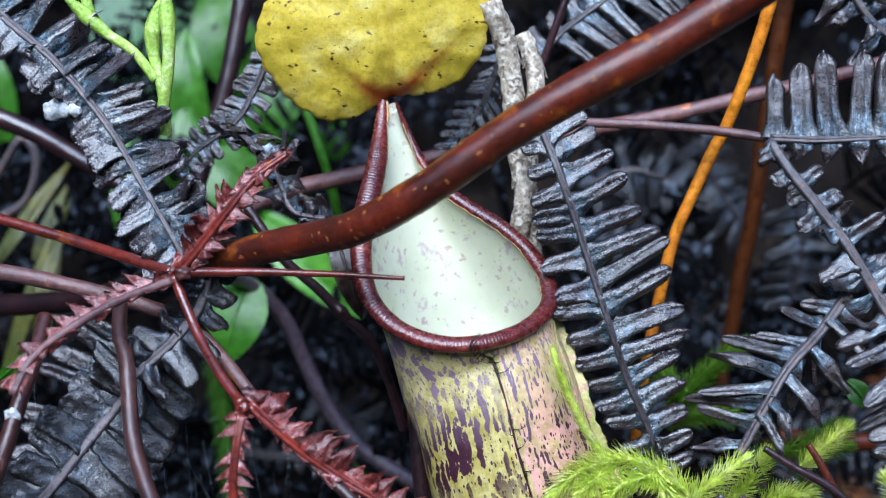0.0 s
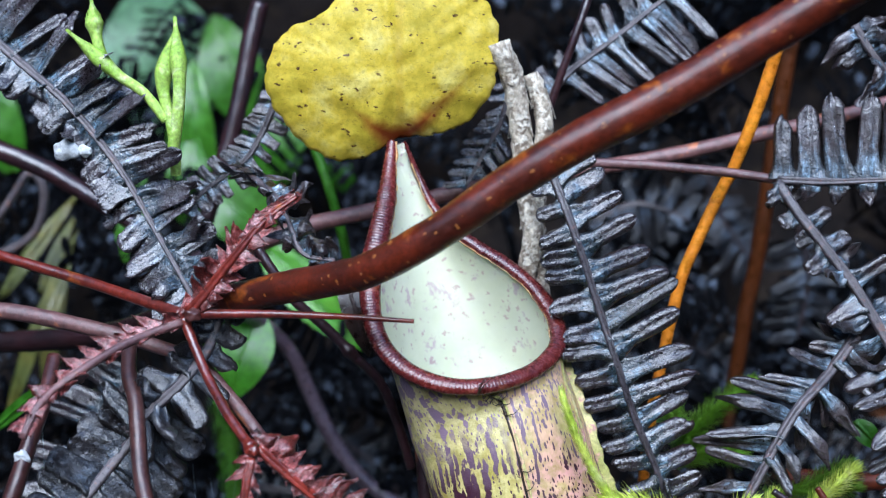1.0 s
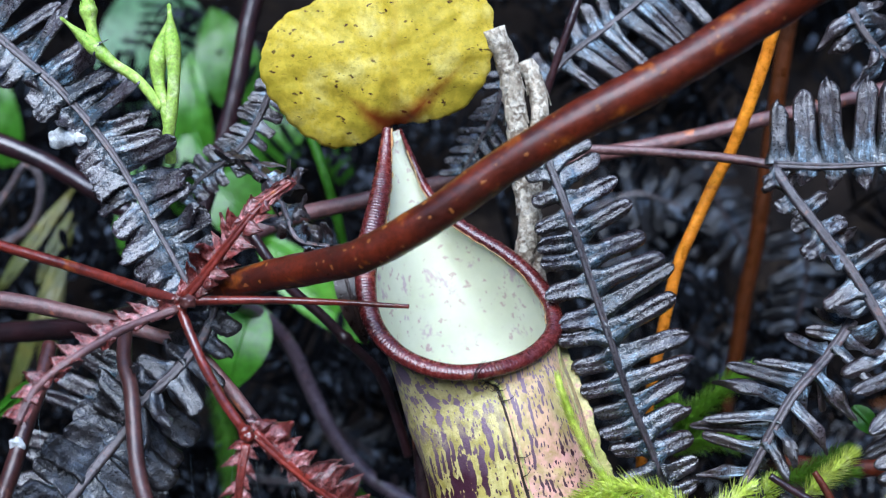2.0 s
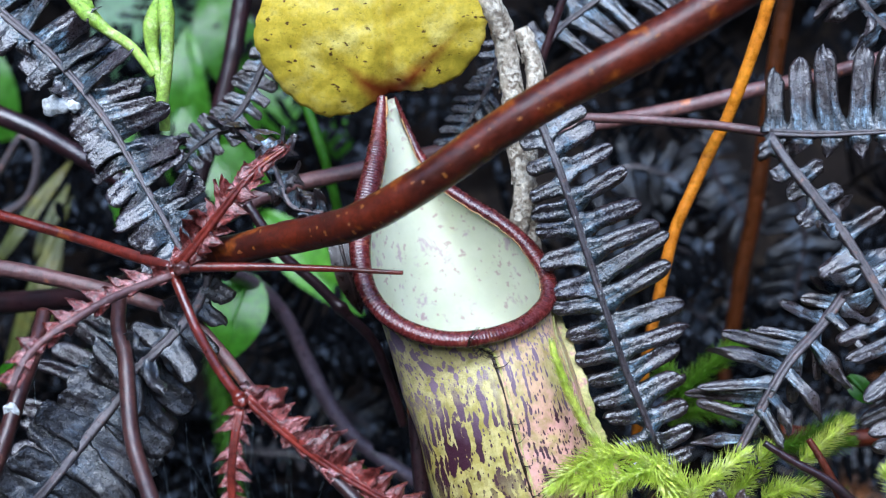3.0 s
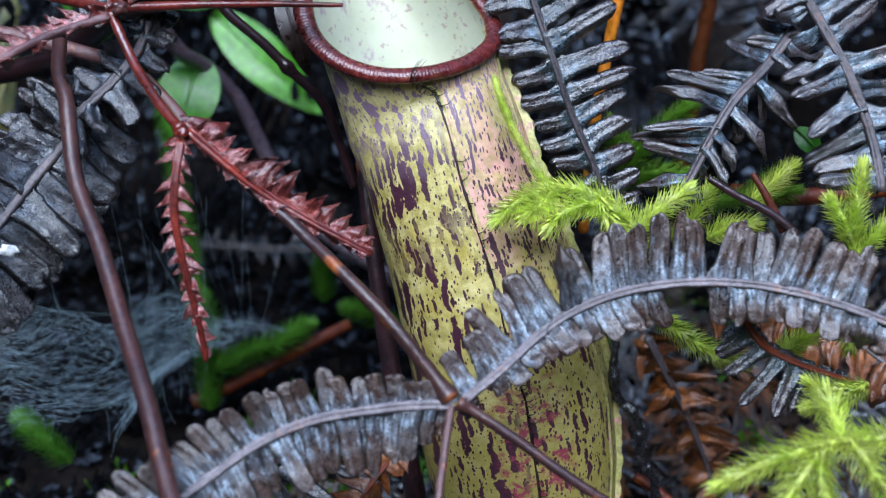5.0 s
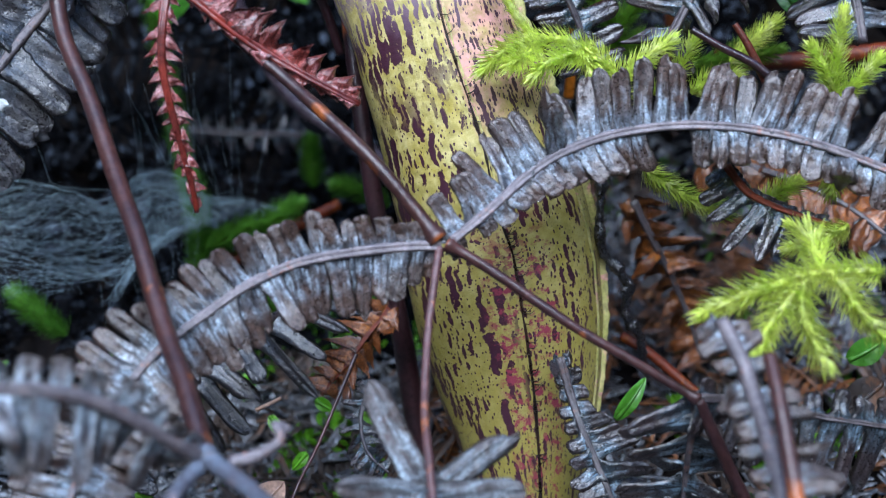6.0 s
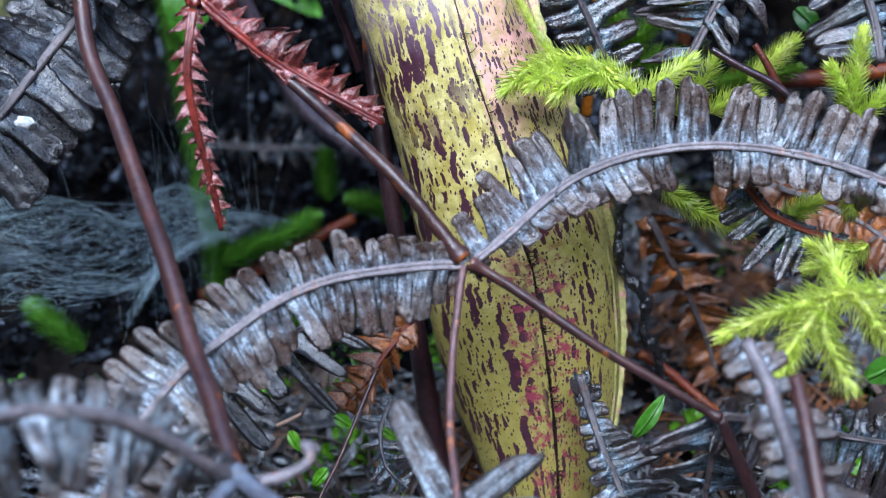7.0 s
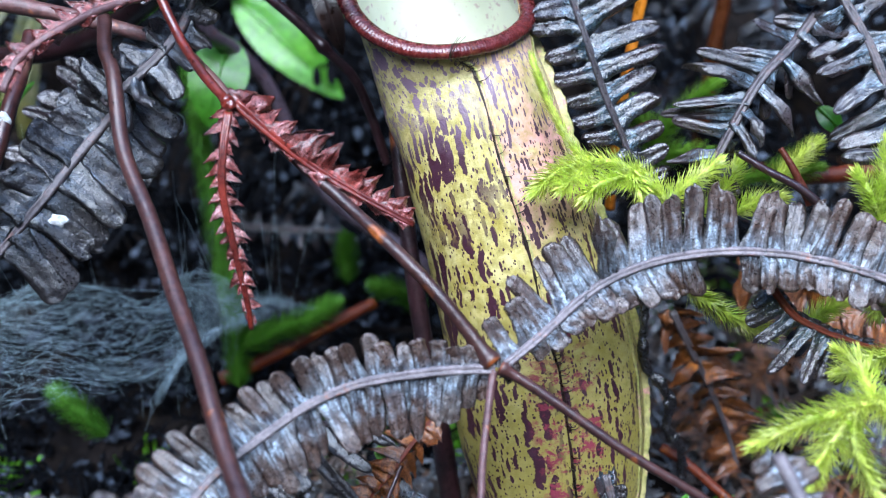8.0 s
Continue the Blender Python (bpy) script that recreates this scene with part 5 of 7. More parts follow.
def flaking(root, pts, r, count, seed):
    """Loose strips of bark lifting off a stick."""
    rnd = random.Random(seed)
    rings = sweep(spline(pts, 0.0012))
    for _ in range(count):
        i = rnd.randrange(2, len(rings) - 10)
        span = rnd.randrange(5, 9)
        w, half, peel = rnd.uniform(0, 6.283), rnd.uniform(0.25, 0.5), rnd.uniform(0.1, 0.5)
        geo = Geo()
        verts, faces = [], []
        for k in range(span):
            p, t, a, b = rings[min(i + k, len(rings) - 1)]
            u = k / (span - 1)
            for h in (-1, 0, 1):
                x = w + h * half * (1 - 0.7 * u * u) + 0.2 * noise.noise(Vector((i, k * 0.7, h)))
                q = r * (1.03 + 0.05 * (h == 0) + peel * u * u)
                verts.append(p + (a * math.cos(x) + b * math.sin(x)) * q)
        n = len(verts)
        verts += [v + (rings[i][0] - v).normalized() * 0.00025 for v in verts]
        for k in range(span - 1):
            for h in range(2):
                c = k * 3 + h
                faces += [(c, c + 1, c + 4, c + 3), (c + n, c + 3 + n, c + 4 + n, c + 1 + n)]
        geo.add(verts, faces)
        part("flake", geo, M_BARK, root)


flaking(STICK_A, [(0.0124, 0.3441, 0.2355), (0.0138, 0.3438, 0.2316), (0.0162, 0.3451, 0.2265), (0.0188, 0.3443, 0.2127), (0.0204, 0.3404, 0.1961), (0.0225, 0.3362, 0.1844), (0.021, 0.3338, 0.172), (0.0192, 0.3348, 0.1632)], 0.00279, 34, 3)
flaking(STICK_B, [(0.022, 0.3511, 0.2254), (0.0256, 0.3468, 0.2137), (0.0241, 0.3429, 0.1971), (0.0237, 0.3381, 0.1838), (0.0246, 0.3351, 0.1699), (0.0271, 0.3321, 0.1558)], 0.00235, 30, 4)
stem("vine", "dark red stem behind the green leaves", [(-0.0631, 0.4265, 0.2339), (-0.0659, 0.4227, 0.2234), (-0.0696, 0.4157, 0.2042), (-0.0737, 0.41, 0.1885), (-0.0807, 0.4017, 0.1658)], 0.00316, 0.00279, M_PURPLE)
stem("vine", "dark stem running behind the fern", [(-0.1496, 0.4006, 0.1918), (-0.1315, 0.3981, 0.1849), (-0.1158, 0.3914, 0.1783), (-0.0964, 0.3817, 0.1692), (-0.0804, 0.3771, 0.1567)], 0.00345, 0.00248, M_PURPLE)
stem("tendril", "pale dry tendril hooked over in the shade", [(-0.1601, 0.43, 0.157), (-0.153, 0.43, 0.1663), (-0.1472, 0.43, 0.1741), (-0.143, 0.43, 0.171), (-0.1427, 0.43, 0.1632), (-0.1461, 0.43, 0.1539), (-0.1521, 0.43, 0.1482), (-0.1607, 0.43, 0.144)], 0.0014, 0.0016, M_RACHIS, 10, category="tendril")
stem("green_stalk", "thin green stalk behind the lid", [(-0.0468, 0.3941, 0.2033), (-0.0415, 0.3896, 0.1908), (-0.037, 0.385, 0.1783), (-0.0335, 0.3837, 0.1629), (-0.0316, 0.3841, 0.1465)], 0.00159, 0.00159, M_LEAF, category="stalk")
stem("tendril", "thin dark tendril beside the pitcher", [(-0.0545, 0.338, 0.1793), (-0.049, 0.335, 0.1718), (-0.044, 0.3334, 0.1651), (-0.0355, 0.3327, 0.1573), (-0.0277, 0.3318, 0.149), (-0.0199, 0.3309, 0.1407), (-0.0152, 0.3289, 0.1293), (-0.0112, 0.3262, 0.1162)], 0.00144, 0.00144, M_PURPLE, knots=(0.5,), category="tendril")
stem("tendril", "dark purple stem rising beside the pitcher", [(-0.0088, 0.323, 0.137), (-0.0064, 0.3118, 0.1111), (-0.0037, 0.3026, 0.0891), (-0.0003, 0.2951, 0.066), (0.0036, 0.2898, 0.0428), (0.0065, 0.2842, 0.0189), (0.0087, 0.2797, 0.0017), (0.0103, 0.2751, -0.0159)], 0.00207, 0.00377, M_PURPLE, 12, category="tendril")
stem("twig", "black crusty wet twig beside the pitcher", [(0.0556, 0.294, 0.1307), (0.06, 0.288, 0.11), (0.0588, 0.281, 0.0768), (0.0641, 0.28, 0.0676), (0.067, 0.28, 0.0613), (0.0665, 0.279, 0.0538), (0.0707, 0.279, 0.0463), (0.0718, 0.279, 0.0369)], 0.0009, 0.0014, M_BLACK, 16, knots=(0.3, 0.42, 0.55, 0.66, 0.74, 0.86), category="twig", rough=0.5)
stem("stem", "dark red stem dropping from the fork", [(0.0724, 0.2141, 0.0681), (0.0772, 0.213, 0.0574), (0.082, 0.2119, 0.0467), (0.0886, 0.2094, 0.0333)], 0.00141, 0.00173, M_PATCHED, plant=SCRAMBLER)
stem("vine", "dark red stem standing", [(0.0766, 0.1785, 0.1017), (0.0767, 0.1706, 0.0972), (0.0768, 0.1633, 0.092), (0.077, 0.1558, 0.0861), (0.0773, 0.1479, 0.0795)], 0.00141, 0.00163, M_PATCHED)
stem("vine", "dark wet stem lying on the moss", [(0.0805, 0.283, 0.1339), (0.0869, 0.281, 0.1302), (0.096, 0.279, 0.1256), (0.1023, 0.277, 0.1205)], 0.0009, 0.0013, M_PURPLE)
stem("broken_twig", "short broken orange twig on the moss", [(0.0914, 0.283, 0.1349), (0.0947, 0.281, 0.1299), (0.0996, 0.279, 0.1209)], 0.0008, 0.0013, M_STEM, category="twig")
stem("vine", "dark red stem lying across the litter", [(0.1, 0.3374, 0.1076), (0.1202, 0.3367, 0.1062), (0.1451, 0.3373, 0.1079), (0.164, 0.3378, 0.1093)], 0.00286, 0.00252, M_STEM)
stem("vine", "thin red stem under the litter", [(0.0672, 0.2881, 0.0412), (0.0745, 0.2822, 0.0387), (0.0827, 0.2731, 0.0345), (0.0936, 0.2684, 0.0257)], 0.00147, 0.00144, M_STEM)
stem("vine", "brown stem lying in the shade behind the moss", [(-0.0717, 0.3604, 0.0248), (-0.0538, 0.3639, 0.0322), (-0.034, 0.3683, 0.0412), (-0.0185, 0.376, 0.0457)], 0.00273, 0.00195, M_STEM)
stem("stem", "grey arching branch", [(-0.0321, 0.1727, 0.0876), (-0.0282, 0.1673, 0.0881), (-0.0236, 0.1611, 0.0892), (-0.0176, 0.1526, 0.0903), (-0.0112, 0.1449, 0.0887)], 0.00184, 0.00146, M_BRANCH, knots=(0.02,), plant=NEAR_FERN)
stem("stem", "grey branch bending down", [(-0.0316, 0.1722, 0.0866), (-0.0341, 0.1667, 0.0868), (-0.0362, 0.16, 0.0868), (-0.0382, 0.1524, 0.0851)], 0.00163, 0.00141, M_BRANCH, plant=NEAR_FERN)
stem("stem", "short pale curled stub at the fork", [(-0.027, 0.1702, 0.0872), (-0.0217, 0.1715, 0.0877), (-0.0173, 0.1728, 0.0902), (-0.0184, 0.1749, 0.0921), (-0.0158, 0.1751, 0.0905)], 0.00129, 0.00098, M_RACHIS_PALE, category="twig", plant=NEAR_FERN)

stem("straw", "pale broken straw in the litter", [(-0.0136, 0.272, 0.043), (-0.01, 0.273, 0.0444), (-0.006, 0.274, 0.0455)], 0.0006, 0.0005, M_TAN, 8, category="straw")
stem("straw", "pale broken straw in the litter", [(-0.035, 0.255, 0.0421), (-0.0312, 0.256, 0.0434), (-0.0282, 0.257, 0.0444)], 0.0006, 0.0005, M_TAN, 8, category="straw")
stem("root", "thin reddish-brown root crossing the litter", [(-0.0079, 0.262, 0.0543), (-0.0121, 0.255, 0.0474), (-0.0182, 0.245, 0.0375), (-0.0234, 0.238, 0.0303), (-0.0259, 0.232, 0.026)], 0.0006, 0.0004, M_DUSKY, 8, category="root")

# ---- dead fern fronds ----
frond("fern_frond", "large dead grey fern frond with worn leaflets", [(-0.1271, 0.3438, 0.2404), (-0.1174, 0.3389, 0.2329), (-0.1012, 0.3305, 0.2215), (-0.0873, 0.323, 0.2067), (-0.0781, 0.316, 0.1935), (-0.0695, 0.306, 0.1834), (-0.0632, 0.2972, 0.1767)], 0.00132, [0.01754, 0.01725, 0.01637, 0.01462, 0.01023], [0.01169, 0.00877, 0.00804, 0.01096, 0.01023], 0.00497, 0.00526, M_DARK, M_RACHIS, "broad", 11, 82, 0, 10, 0.06, 0.15, None, 0.25)
frond("fern_frond", "small dark dead fern frond with rounded leaflets", [(-0.0488, 0.3572, 0.2187), (-0.0525, 0.3542, 0.2105), (-0.0572, 0.3512, 0.2022), (-0.0636, 0.3493, 0.197), (-0.07, 0.3476, 0.1925), (-0.0753, 0.3454, 0.1865)], 0.00112, [0.00500, 0.00600, 0.00600, 0.00478], [0.00500, 0.00620, 0.00640, 0.00600], 0.00400, 0.00330, M_GREY, M_RACHIS_DARK, "broad", 12, 80, 0, 12, 0.0, 0.06)
frond("fern_frond", "drooping curled grey frond tip", [(-0.0593, 0.3305, 0.2039), (-0.0503, 0.3197, 0.2036), (-0.0434, 0.3083, 0.2013), (-0.0395, 0.3001, 0.1965), (-0.0362, 0.2944, 0.1925), (-0.0285, 0.292, 0.1918)], 0.00102, [0.00117, 0.00283, 0.00755, 0.00618, 0.00412], [0.00117, 0.00213, 0.00412, 0.00275], 0.00312, 0.00369, M_GREY, M_RACHIS, "crumple", 13, 70, 0, 14, 0.05, 0.2, None, 0.4)
frond("fern_frond", "crumpled dead grey frond under the node", [(-0.0594, 0.3068, 0.1739), (-0.0616, 0.2996, 0.1658), (-0.0672, 0.293, 0.1594), (-0.0745, 0.2888, 0.1536), (-0.081, 0.285, 0.1492)], 0.00142, [0.00620, 0.00980, 0.01150, 0.01100, 0.01000], [0.00467, 0.00721, 0.01200, 0.01100], 0.00595, 0.00520, M_GLOSSY, M_RACHIS, "oblong", 14, 70, 0, 12, 0.08, 0.2, 0.00142, 0.4)
frond("fern_frond", "broad dead grey frond with fused leaflets and a white spot", [(-0.0748, 0.2974, 0.1495), (-0.0818, 0.2882, 0.1431), (-0.0888, 0.2798, 0.136), (-0.0953, 0.2725, 0.1288), (-0.1074, 0.2661, 0.116)], 0.00137, [0.01373, 0.01854, 0.02060, 0.01922, 0.01648], [0.01098, 0.01236, 0.01236, 0.01236], 0.00577, 0.00790, M_GLOSSY, M_RACHIS, "broad", 15, 84, -14, 7, 0.0, 0.1, 0.00110, 0.1)
frond("fern_frond", "dark wet dead fern frond beside the pitcher", [(0.024, 0.3285, 0.2102), (0.0272, 0.3235, 0.2023), (0.0318, 0.3173, 0.1911), (0.0376, 0.3113, 0.1745), (0.0435, 0.305, 0.1572), (0.0481, 0.3014, 0.1444), (0.0541, 0.2975, 0.1307), (0.0574, 0.2954, 0.1193)], 0.00117, [0.00877, 0.01316, 0.01725, 0.02017, 0.02046, 0.01725, 0.01242, 0.01023], [0.00585, 0.00702, 0.01023, 0.01242, 0.01242, 0.01169, 0.01023, 0.00877], 0.00672, 0.00500, M_DARK, M_RACHIS_DARK, "oblong", 16, 96, 0, 9, 0.0, 0.08, 0.00088)
frond("frond", "dead grey fern frond with tall upright leaflets", [(0.087, 0.3296, 0.2015), (0.0982, 0.3275, 0.2015), (0.1095, 0.3257, 0.2024), (0.1237, 0.324, 0.2037)], 0.00120, [0.01506, 0.02033, 0.02259, 0.02259], [0.00376, 0.00512, 0.00602, 0.00678], 0.00693, 0.00570, M_GREY, M_RACHIS, "oblong", 17, 92, 0, 9, 0.03, plant=FORKED, minus_kind="tooth")
frond("frond", "long dead grey fern frond bending down from the fork", [(0.087, 0.3293, 0.2007), (0.0917, 0.3227, 0.1941), (0.097, 0.3182, 0.1877), (0.1053, 0.3123, 0.1773), (0.112, 0.3061, 0.1663), (0.1185, 0.2998, 0.1547), (0.1236, 0.2926, 0.1406), (0.1257, 0.2859, 0.1281)], 0.00136, [0.00527, 0.00678, 0.01023, 0.01608, 0.01900, 0.01900, 0.01754], [0.00602, 0.00602, 0.01096, 0.01462, 0.01900, 0.01608], 0.00658, 0.00490, M_GREY, M_RACHIS, "oblong", 18, 88, 0, 11, 0.06, 0.15, 0.00132, 0.3, plant=FORKED)
frond("fern_frond", "ragged dead grey frond with pale tips", [(0.1066, 0.3117, 0.164), (0.0979, 0.3045, 0.1559), (0.0895, 0.2981, 0.15), (0.0835, 0.2933, 0.1427), (0.0788, 0.2903, 0.1345), (0.0752, 0.2881, 0.1284)], 0.00146, [0.01169, 0.01389, 0.01608, 0.01316, 0.00877], [0.00877, 0.01316, 0.01827, 0.01900, 0.01023], 0.00555, 0.00370, M_GREY, M_RACHIS, "oblong", 19, 62, 0, 12, 0.08, 0.2, 0.00117, 0.5)
frond("fern_frond", "dead grey frond hanging behind the arching stem", [(0.028, 0.3651, 0.2155), (0.0337, 0.3676, 0.2224), (0.0427, 0.3699, 0.229), (0.0509, 0.3719, 0.2349), (0.0591, 0.3741, 0.2411), (0.0673, 0.3763, 0.2473)], 0.00115, [0.00656, 0.00983, 0.01147, 0.00983], [0.01147, 0.01557, 0.01967, 0.02131], 0.00590, 0.00393, M_GREY, M_RACHIS, "oblong", 20, 80, 0, 10, 0.05)
stem("vine", "thin purple stalk crossing a dead frond", [(0.0399, 0.3661, 0.2485), (0.0351, 0.3614, 0.235), (0.0306, 0.3591, 0.2225), (0.0268, 0.3571, 0.2107)], 0.00128, 0.00112, M_PURPLE)
frond("fern_frond", "small dark frond behind the grey sticks", [(0.0174, 0.3665, 0.2193), (0.0141, 0.3627, 0.2085), (0.0092, 0.3597, 0.2), (0.0043, 0.3567, 0.1914)], 0.00098, [0.00492, 0.00787, 0.00656], [0.00492, 0.00737, 0.00656], 0.00361, 0.00229, M_DARK, M_RACHIS_DARK, "oblong", 21, 62)
frond("frond", "pale bloomed dead frond arching left from the fork", [(0.015, 0.23, 0.1017), (0.0045, 0.2301, 0.1015), (-0.0083, 0.2279, 0.1013), (-0.0183, 0.2254, 0.1004), (-0.0282, 0.2209, 0.098), (-0.0367, 0.2157, 0.0943), (-0.046, 0.2091, 0.0899), (-0.0533, 0.2017, 0.0841), (-0.0587, 0.1935, 0.0769), (-0.0633, 0.1849, 0.069), (-0.0654, 0.1791, 0.062)], 0.00128, [0.00974, 0.01218, 0.01302, 0.01240, 0.01262, 0.01477, 0.01439, 0.00771][::-1], [0.01316, 0.01316, 0.01196, 0.01178, 0.01136, 0.01028, 0.00771, 0.00360][::-1], 0.00379, 0.00450, M_PALE, M_RACHIS_PALE, "broad", 22, 86, 0, 9, 0.04, 0.15, 0.00084, 0.06, plant=SCRAMBLER)
frond("frond", "pale bloomed dead frond arching right from the fork", [(0.0174, 0.2304, 0.1025), (0.0254, 0.2349, 0.107), (0.0336, 0.2407, 0.1119), (0.0419, 0.245, 0.1161), (0.0529, 0.2495, 0.1186), (0.0638, 0.2512, 0.12), (0.0758, 0.2513, 0.1205), (0.0891, 0.2505, 0.1193), (0.102, 0.2479, 0.1168), (0.1139, 0.2457, 0.1129), (0.1296, 0.2424, 0.1069)], 0.00116, [0.00899, 0.01307, 0.01568, 0.01528, 0.01595, 0.01528, 0.01488, 0.01395, 0.01196], [0.00321, 0.00523, 0.00810, 0.00997, 0.00930, 0.00877, 0.00824, 0.00824, 0.00797], 0.00439, 0.00515, M_PALE, M_RACHIS_PALE, "broad", 23, 82, 0, 9, 0.06, 0.14, 0.00106, 0.06, plant=SCRAMBLER)
def spread_tip(name, label, base, tips, leaf, axis, plant, seed):
    """A frond's end: a short axis with a few long leaflets spread from one point."""
    rnd = random.Random(seed)
    base = Vector(base)
    spine = part(name, Geo().tube([base, base + Vector((0.0002, 0.003, 0.003)), base + Vector((0.0002, 0.006, 0.007))], 0.0009, 10), axis, plant, label)
    for tip, wide in tips:
        way = Vector(tip) - base
        size = way.length
        way.normalize()
        up = (VIEW - way * VIEW.dot(way)).normalized()
        across = up.cross(way)
        piece("pinnule", leaflet_of("oblong", leaf, rnd), Matrix.Translation(base) @ Matrix((way * size, across * wide, up * wide)).transposed().to_4x4(), spine)


spread_tip("frond", "pale dead frond tip with spreading leaflets", (0.0105, 0.182, 0.0675), [((-0.0021, 0.192, 0.0892), 0.0062), ((0.0294, 0.196, 0.0754), 0.006), ((-0.0075, 0.176, 0.0767), 0.0056), ((0.0298, 0.178, 0.0731), 0.0058), ((0.0034, 0.17, 0.0683), 0.0056)], M_TIP, M_RACHIS_PALE, SCRAMBLER, 24)
frond("frond", "pale dead frond hanging", [(-0.0688, 0.1534, 0.1145), (-0.0628, 0.1581, 0.113), (-0.0557, 0.1595, 0.1114), (-0.0489, 0.162, 0.1077), (-0.0424, 0.1652, 0.1009), (-0.0366, 0.1681, 0.0937), (-0.0325, 0.1717, 0.0877)], 0.00127, [0.00585, 0.00633, 0.00560, 0.00213], [0.01267, 0.01364, 0.01222, 0.00425], 0.00558, 0.00478, M_TIP, M_RACHIS_PALE, "broad", 25, 84, 0, 12, 0.05, 0.2, 0.00149, 0.15, plant=NEAR_FERN)
frond("fern_frond", "pale dead frond standing", [(0.0709, 0.1947, 0.1003), (0.0737, 0.1878, 0.0956), (0.0752, 0.1807, 0.0907), (0.0761, 0.1716, 0.0862), (0.0764, 0.1627, 0.0821), (0.0759, 0.1531, 0.0766)], 0.00158, [0.00443, 0.00664, 0.01139, 0.01222, 0.01276], [0.00609, 0.00554, 0.00478, 0.00532], 0.00499, 0.00369, M_PALE, M_RACHIS_PALE, "oblong", 26, 85, 0, 12, 0.03, 0.15, 0.00170, 0.15)
frond("frond", "grey dead frond with drooping leaflets beside the fork", [(0.073, 0.2143, 0.0685), (0.083, 0.217, 0.0654), (0.0959, 0.219, 0.0607), (0.1091, 0.2176, 0.0584), (0.1249, 0.2161, 0.056)], 0.00116, [0.00385, 0.00598, 0.00664], [0.00771, 0.01462, 0.01727, 0.01727], 0.00558, 0.00452, M_GREY, M_RACHIS, "oblong", 27, 95, 0, 12, 0.05, 0.15, None, 0.15, plant=SCRAMBLER)
frond("frond", "grey dead frond with long leaflets under the fork", [(0.0724, 0.2155, 0.0665), (0.072, 0.2164, 0.0552), (0.0715, 0.2171, 0.0433), (0.0709, 0.2146, 0.0299)], 0.00103, [0.00797, 0.01196, 0.01304], [0.01770, 0.01595, 0.01510], 0.00638, 0.00478, M_GREY, M_RACHIS, "oblong", 28, 78, 0, 14, 0.0, 0.15, None, 0.2, plant=SCRAMBLER)
frond("fern_frond", "dark crusty frond leaning on the pitcher's foot", [(0.0448, 0.2483, 0.0595), (0.047, 0.2439, 0.0511), (0.0494, 0.2382, 0.0445), (0.0531, 0.2319, 0.0366), (0.0567, 0.2256, 0.0289), (0.0593, 0.2216, 0.0213)], 0.00128, [0.00283, 0.00425, 0.00992, 0.01276, 0.01276], [0.00227, 0.00340, 0.00567, 0.00850, 0.00850], 0.00425, 0.00397, M_GREY, M_RACHIS, "oblong", 29, 85, 0, 12, 0.0, 0.2, None, 0.2)
def one_sided(name, label, axis_pts, pairs, leaf, axis, seed):
    """A collapsed frond whose long leaflets all hang to one side. pairs: each leaflet's foot, tip and width."""
    rnd = random.Random(seed)
    root = thing(name, axis_pts[0], label, "fern frond", "fern fronds")
    part("rachis", Geo().tube(spline(axis_pts, 0.001), 0.0011, 12, True, 0.12, 0.5), axis, root)
    for foot, tip, wide in pairs:
        foot = Vector(foot)
        way = Vector(tip) - foot
        size = way.length
        way.normalize()
        up = (VIEW + Vector((rnd.uniform(-0.4, 0.4), 0, rnd.uniform(-0.2, 0.5))))
        up = (up - way * up.dot(way)).normalized()
        piece("pinnule", leaflet_of("oblong", leaf, rnd), Matrix.Translation(foot) @ Matrix((way * size, up.cross(way) * wide, up * wide)).transposed().to_4x4(), root)


one_sided("fern_frond", "glossy blackened frond with long wet leaflets lying low", [(-0.0158, 0.268, 0.0705), (-0.0306, 0.268, 0.0625), (-0.0438, 0.268, 0.0521), (-0.0579, 0.268, 0.0386)], [((-0.0233, 0.266, 0.0663), (-0.0094, 0.258, 0.0633), 0.0034), ((-0.0297, 0.266, 0.0622), (-0.016, 0.258, 0.0548), 0.0038), ((-0.034, 0.266, 0.0588), (-0.0192, 0.258, 0.043), 0.004), ((-0.0394, 0.266, 0.0544), (-0.032, 0.258, 0.05), 0.0052), ((-0.0465, 0.266, 0.0503), (-0.0354, 0.258, 0.0419), 0.0056), ((-0.0509, 0.266, 0.0458), (-0.0388, 0.258, 0.0319), 0.005), ((-0.018, 0.266, 0.0686), (-0.0047, 0.258, 0.0685), 0.003), ((-0.0555, 0.266, 0.0409), (-0.0465, 0.258, 0.0258), 0.0048)], M_GLOSSY, M_RACHIS_DARK, 30)
frond("fern_frond", "grey dead frond lying on the litter", [(-0.0538, 0.2462, 0.0657), (-0.0604, 0.2384, 0.0592), (-0.0662, 0.2285, 0.0529), (-0.071, 0.2203, 0.0457), (-0.0739, 0.2094, 0.0376)], 0.00128, [0.01098, 0.01373, 0.01510], [0.01098, 0.01510, 0.01510], 0.00467, 0.00439, M_GREY, M_RACHIS, "broad", 31, 84, 0, 10, 0.03, 0.15, None, 0.15)
frond("fern_frond", "dark dead frond drooping from a red stalk", [(0.0864, 0.2605, 0.1059), (0.0911, 0.2575, 0.1002), (0.0972, 0.2557, 0.0969), (0.1048, 0.2542, 0.0943), (0.1131, 0.2529, 0.0919)], 0.00112, [0.00140, 0.00168, 0.00140], [0.00560, 0.01470, 0.01330, 0.00560], 0.00392, 0.00364, M_DARK, M_STEM, "oblong", 32, 98)
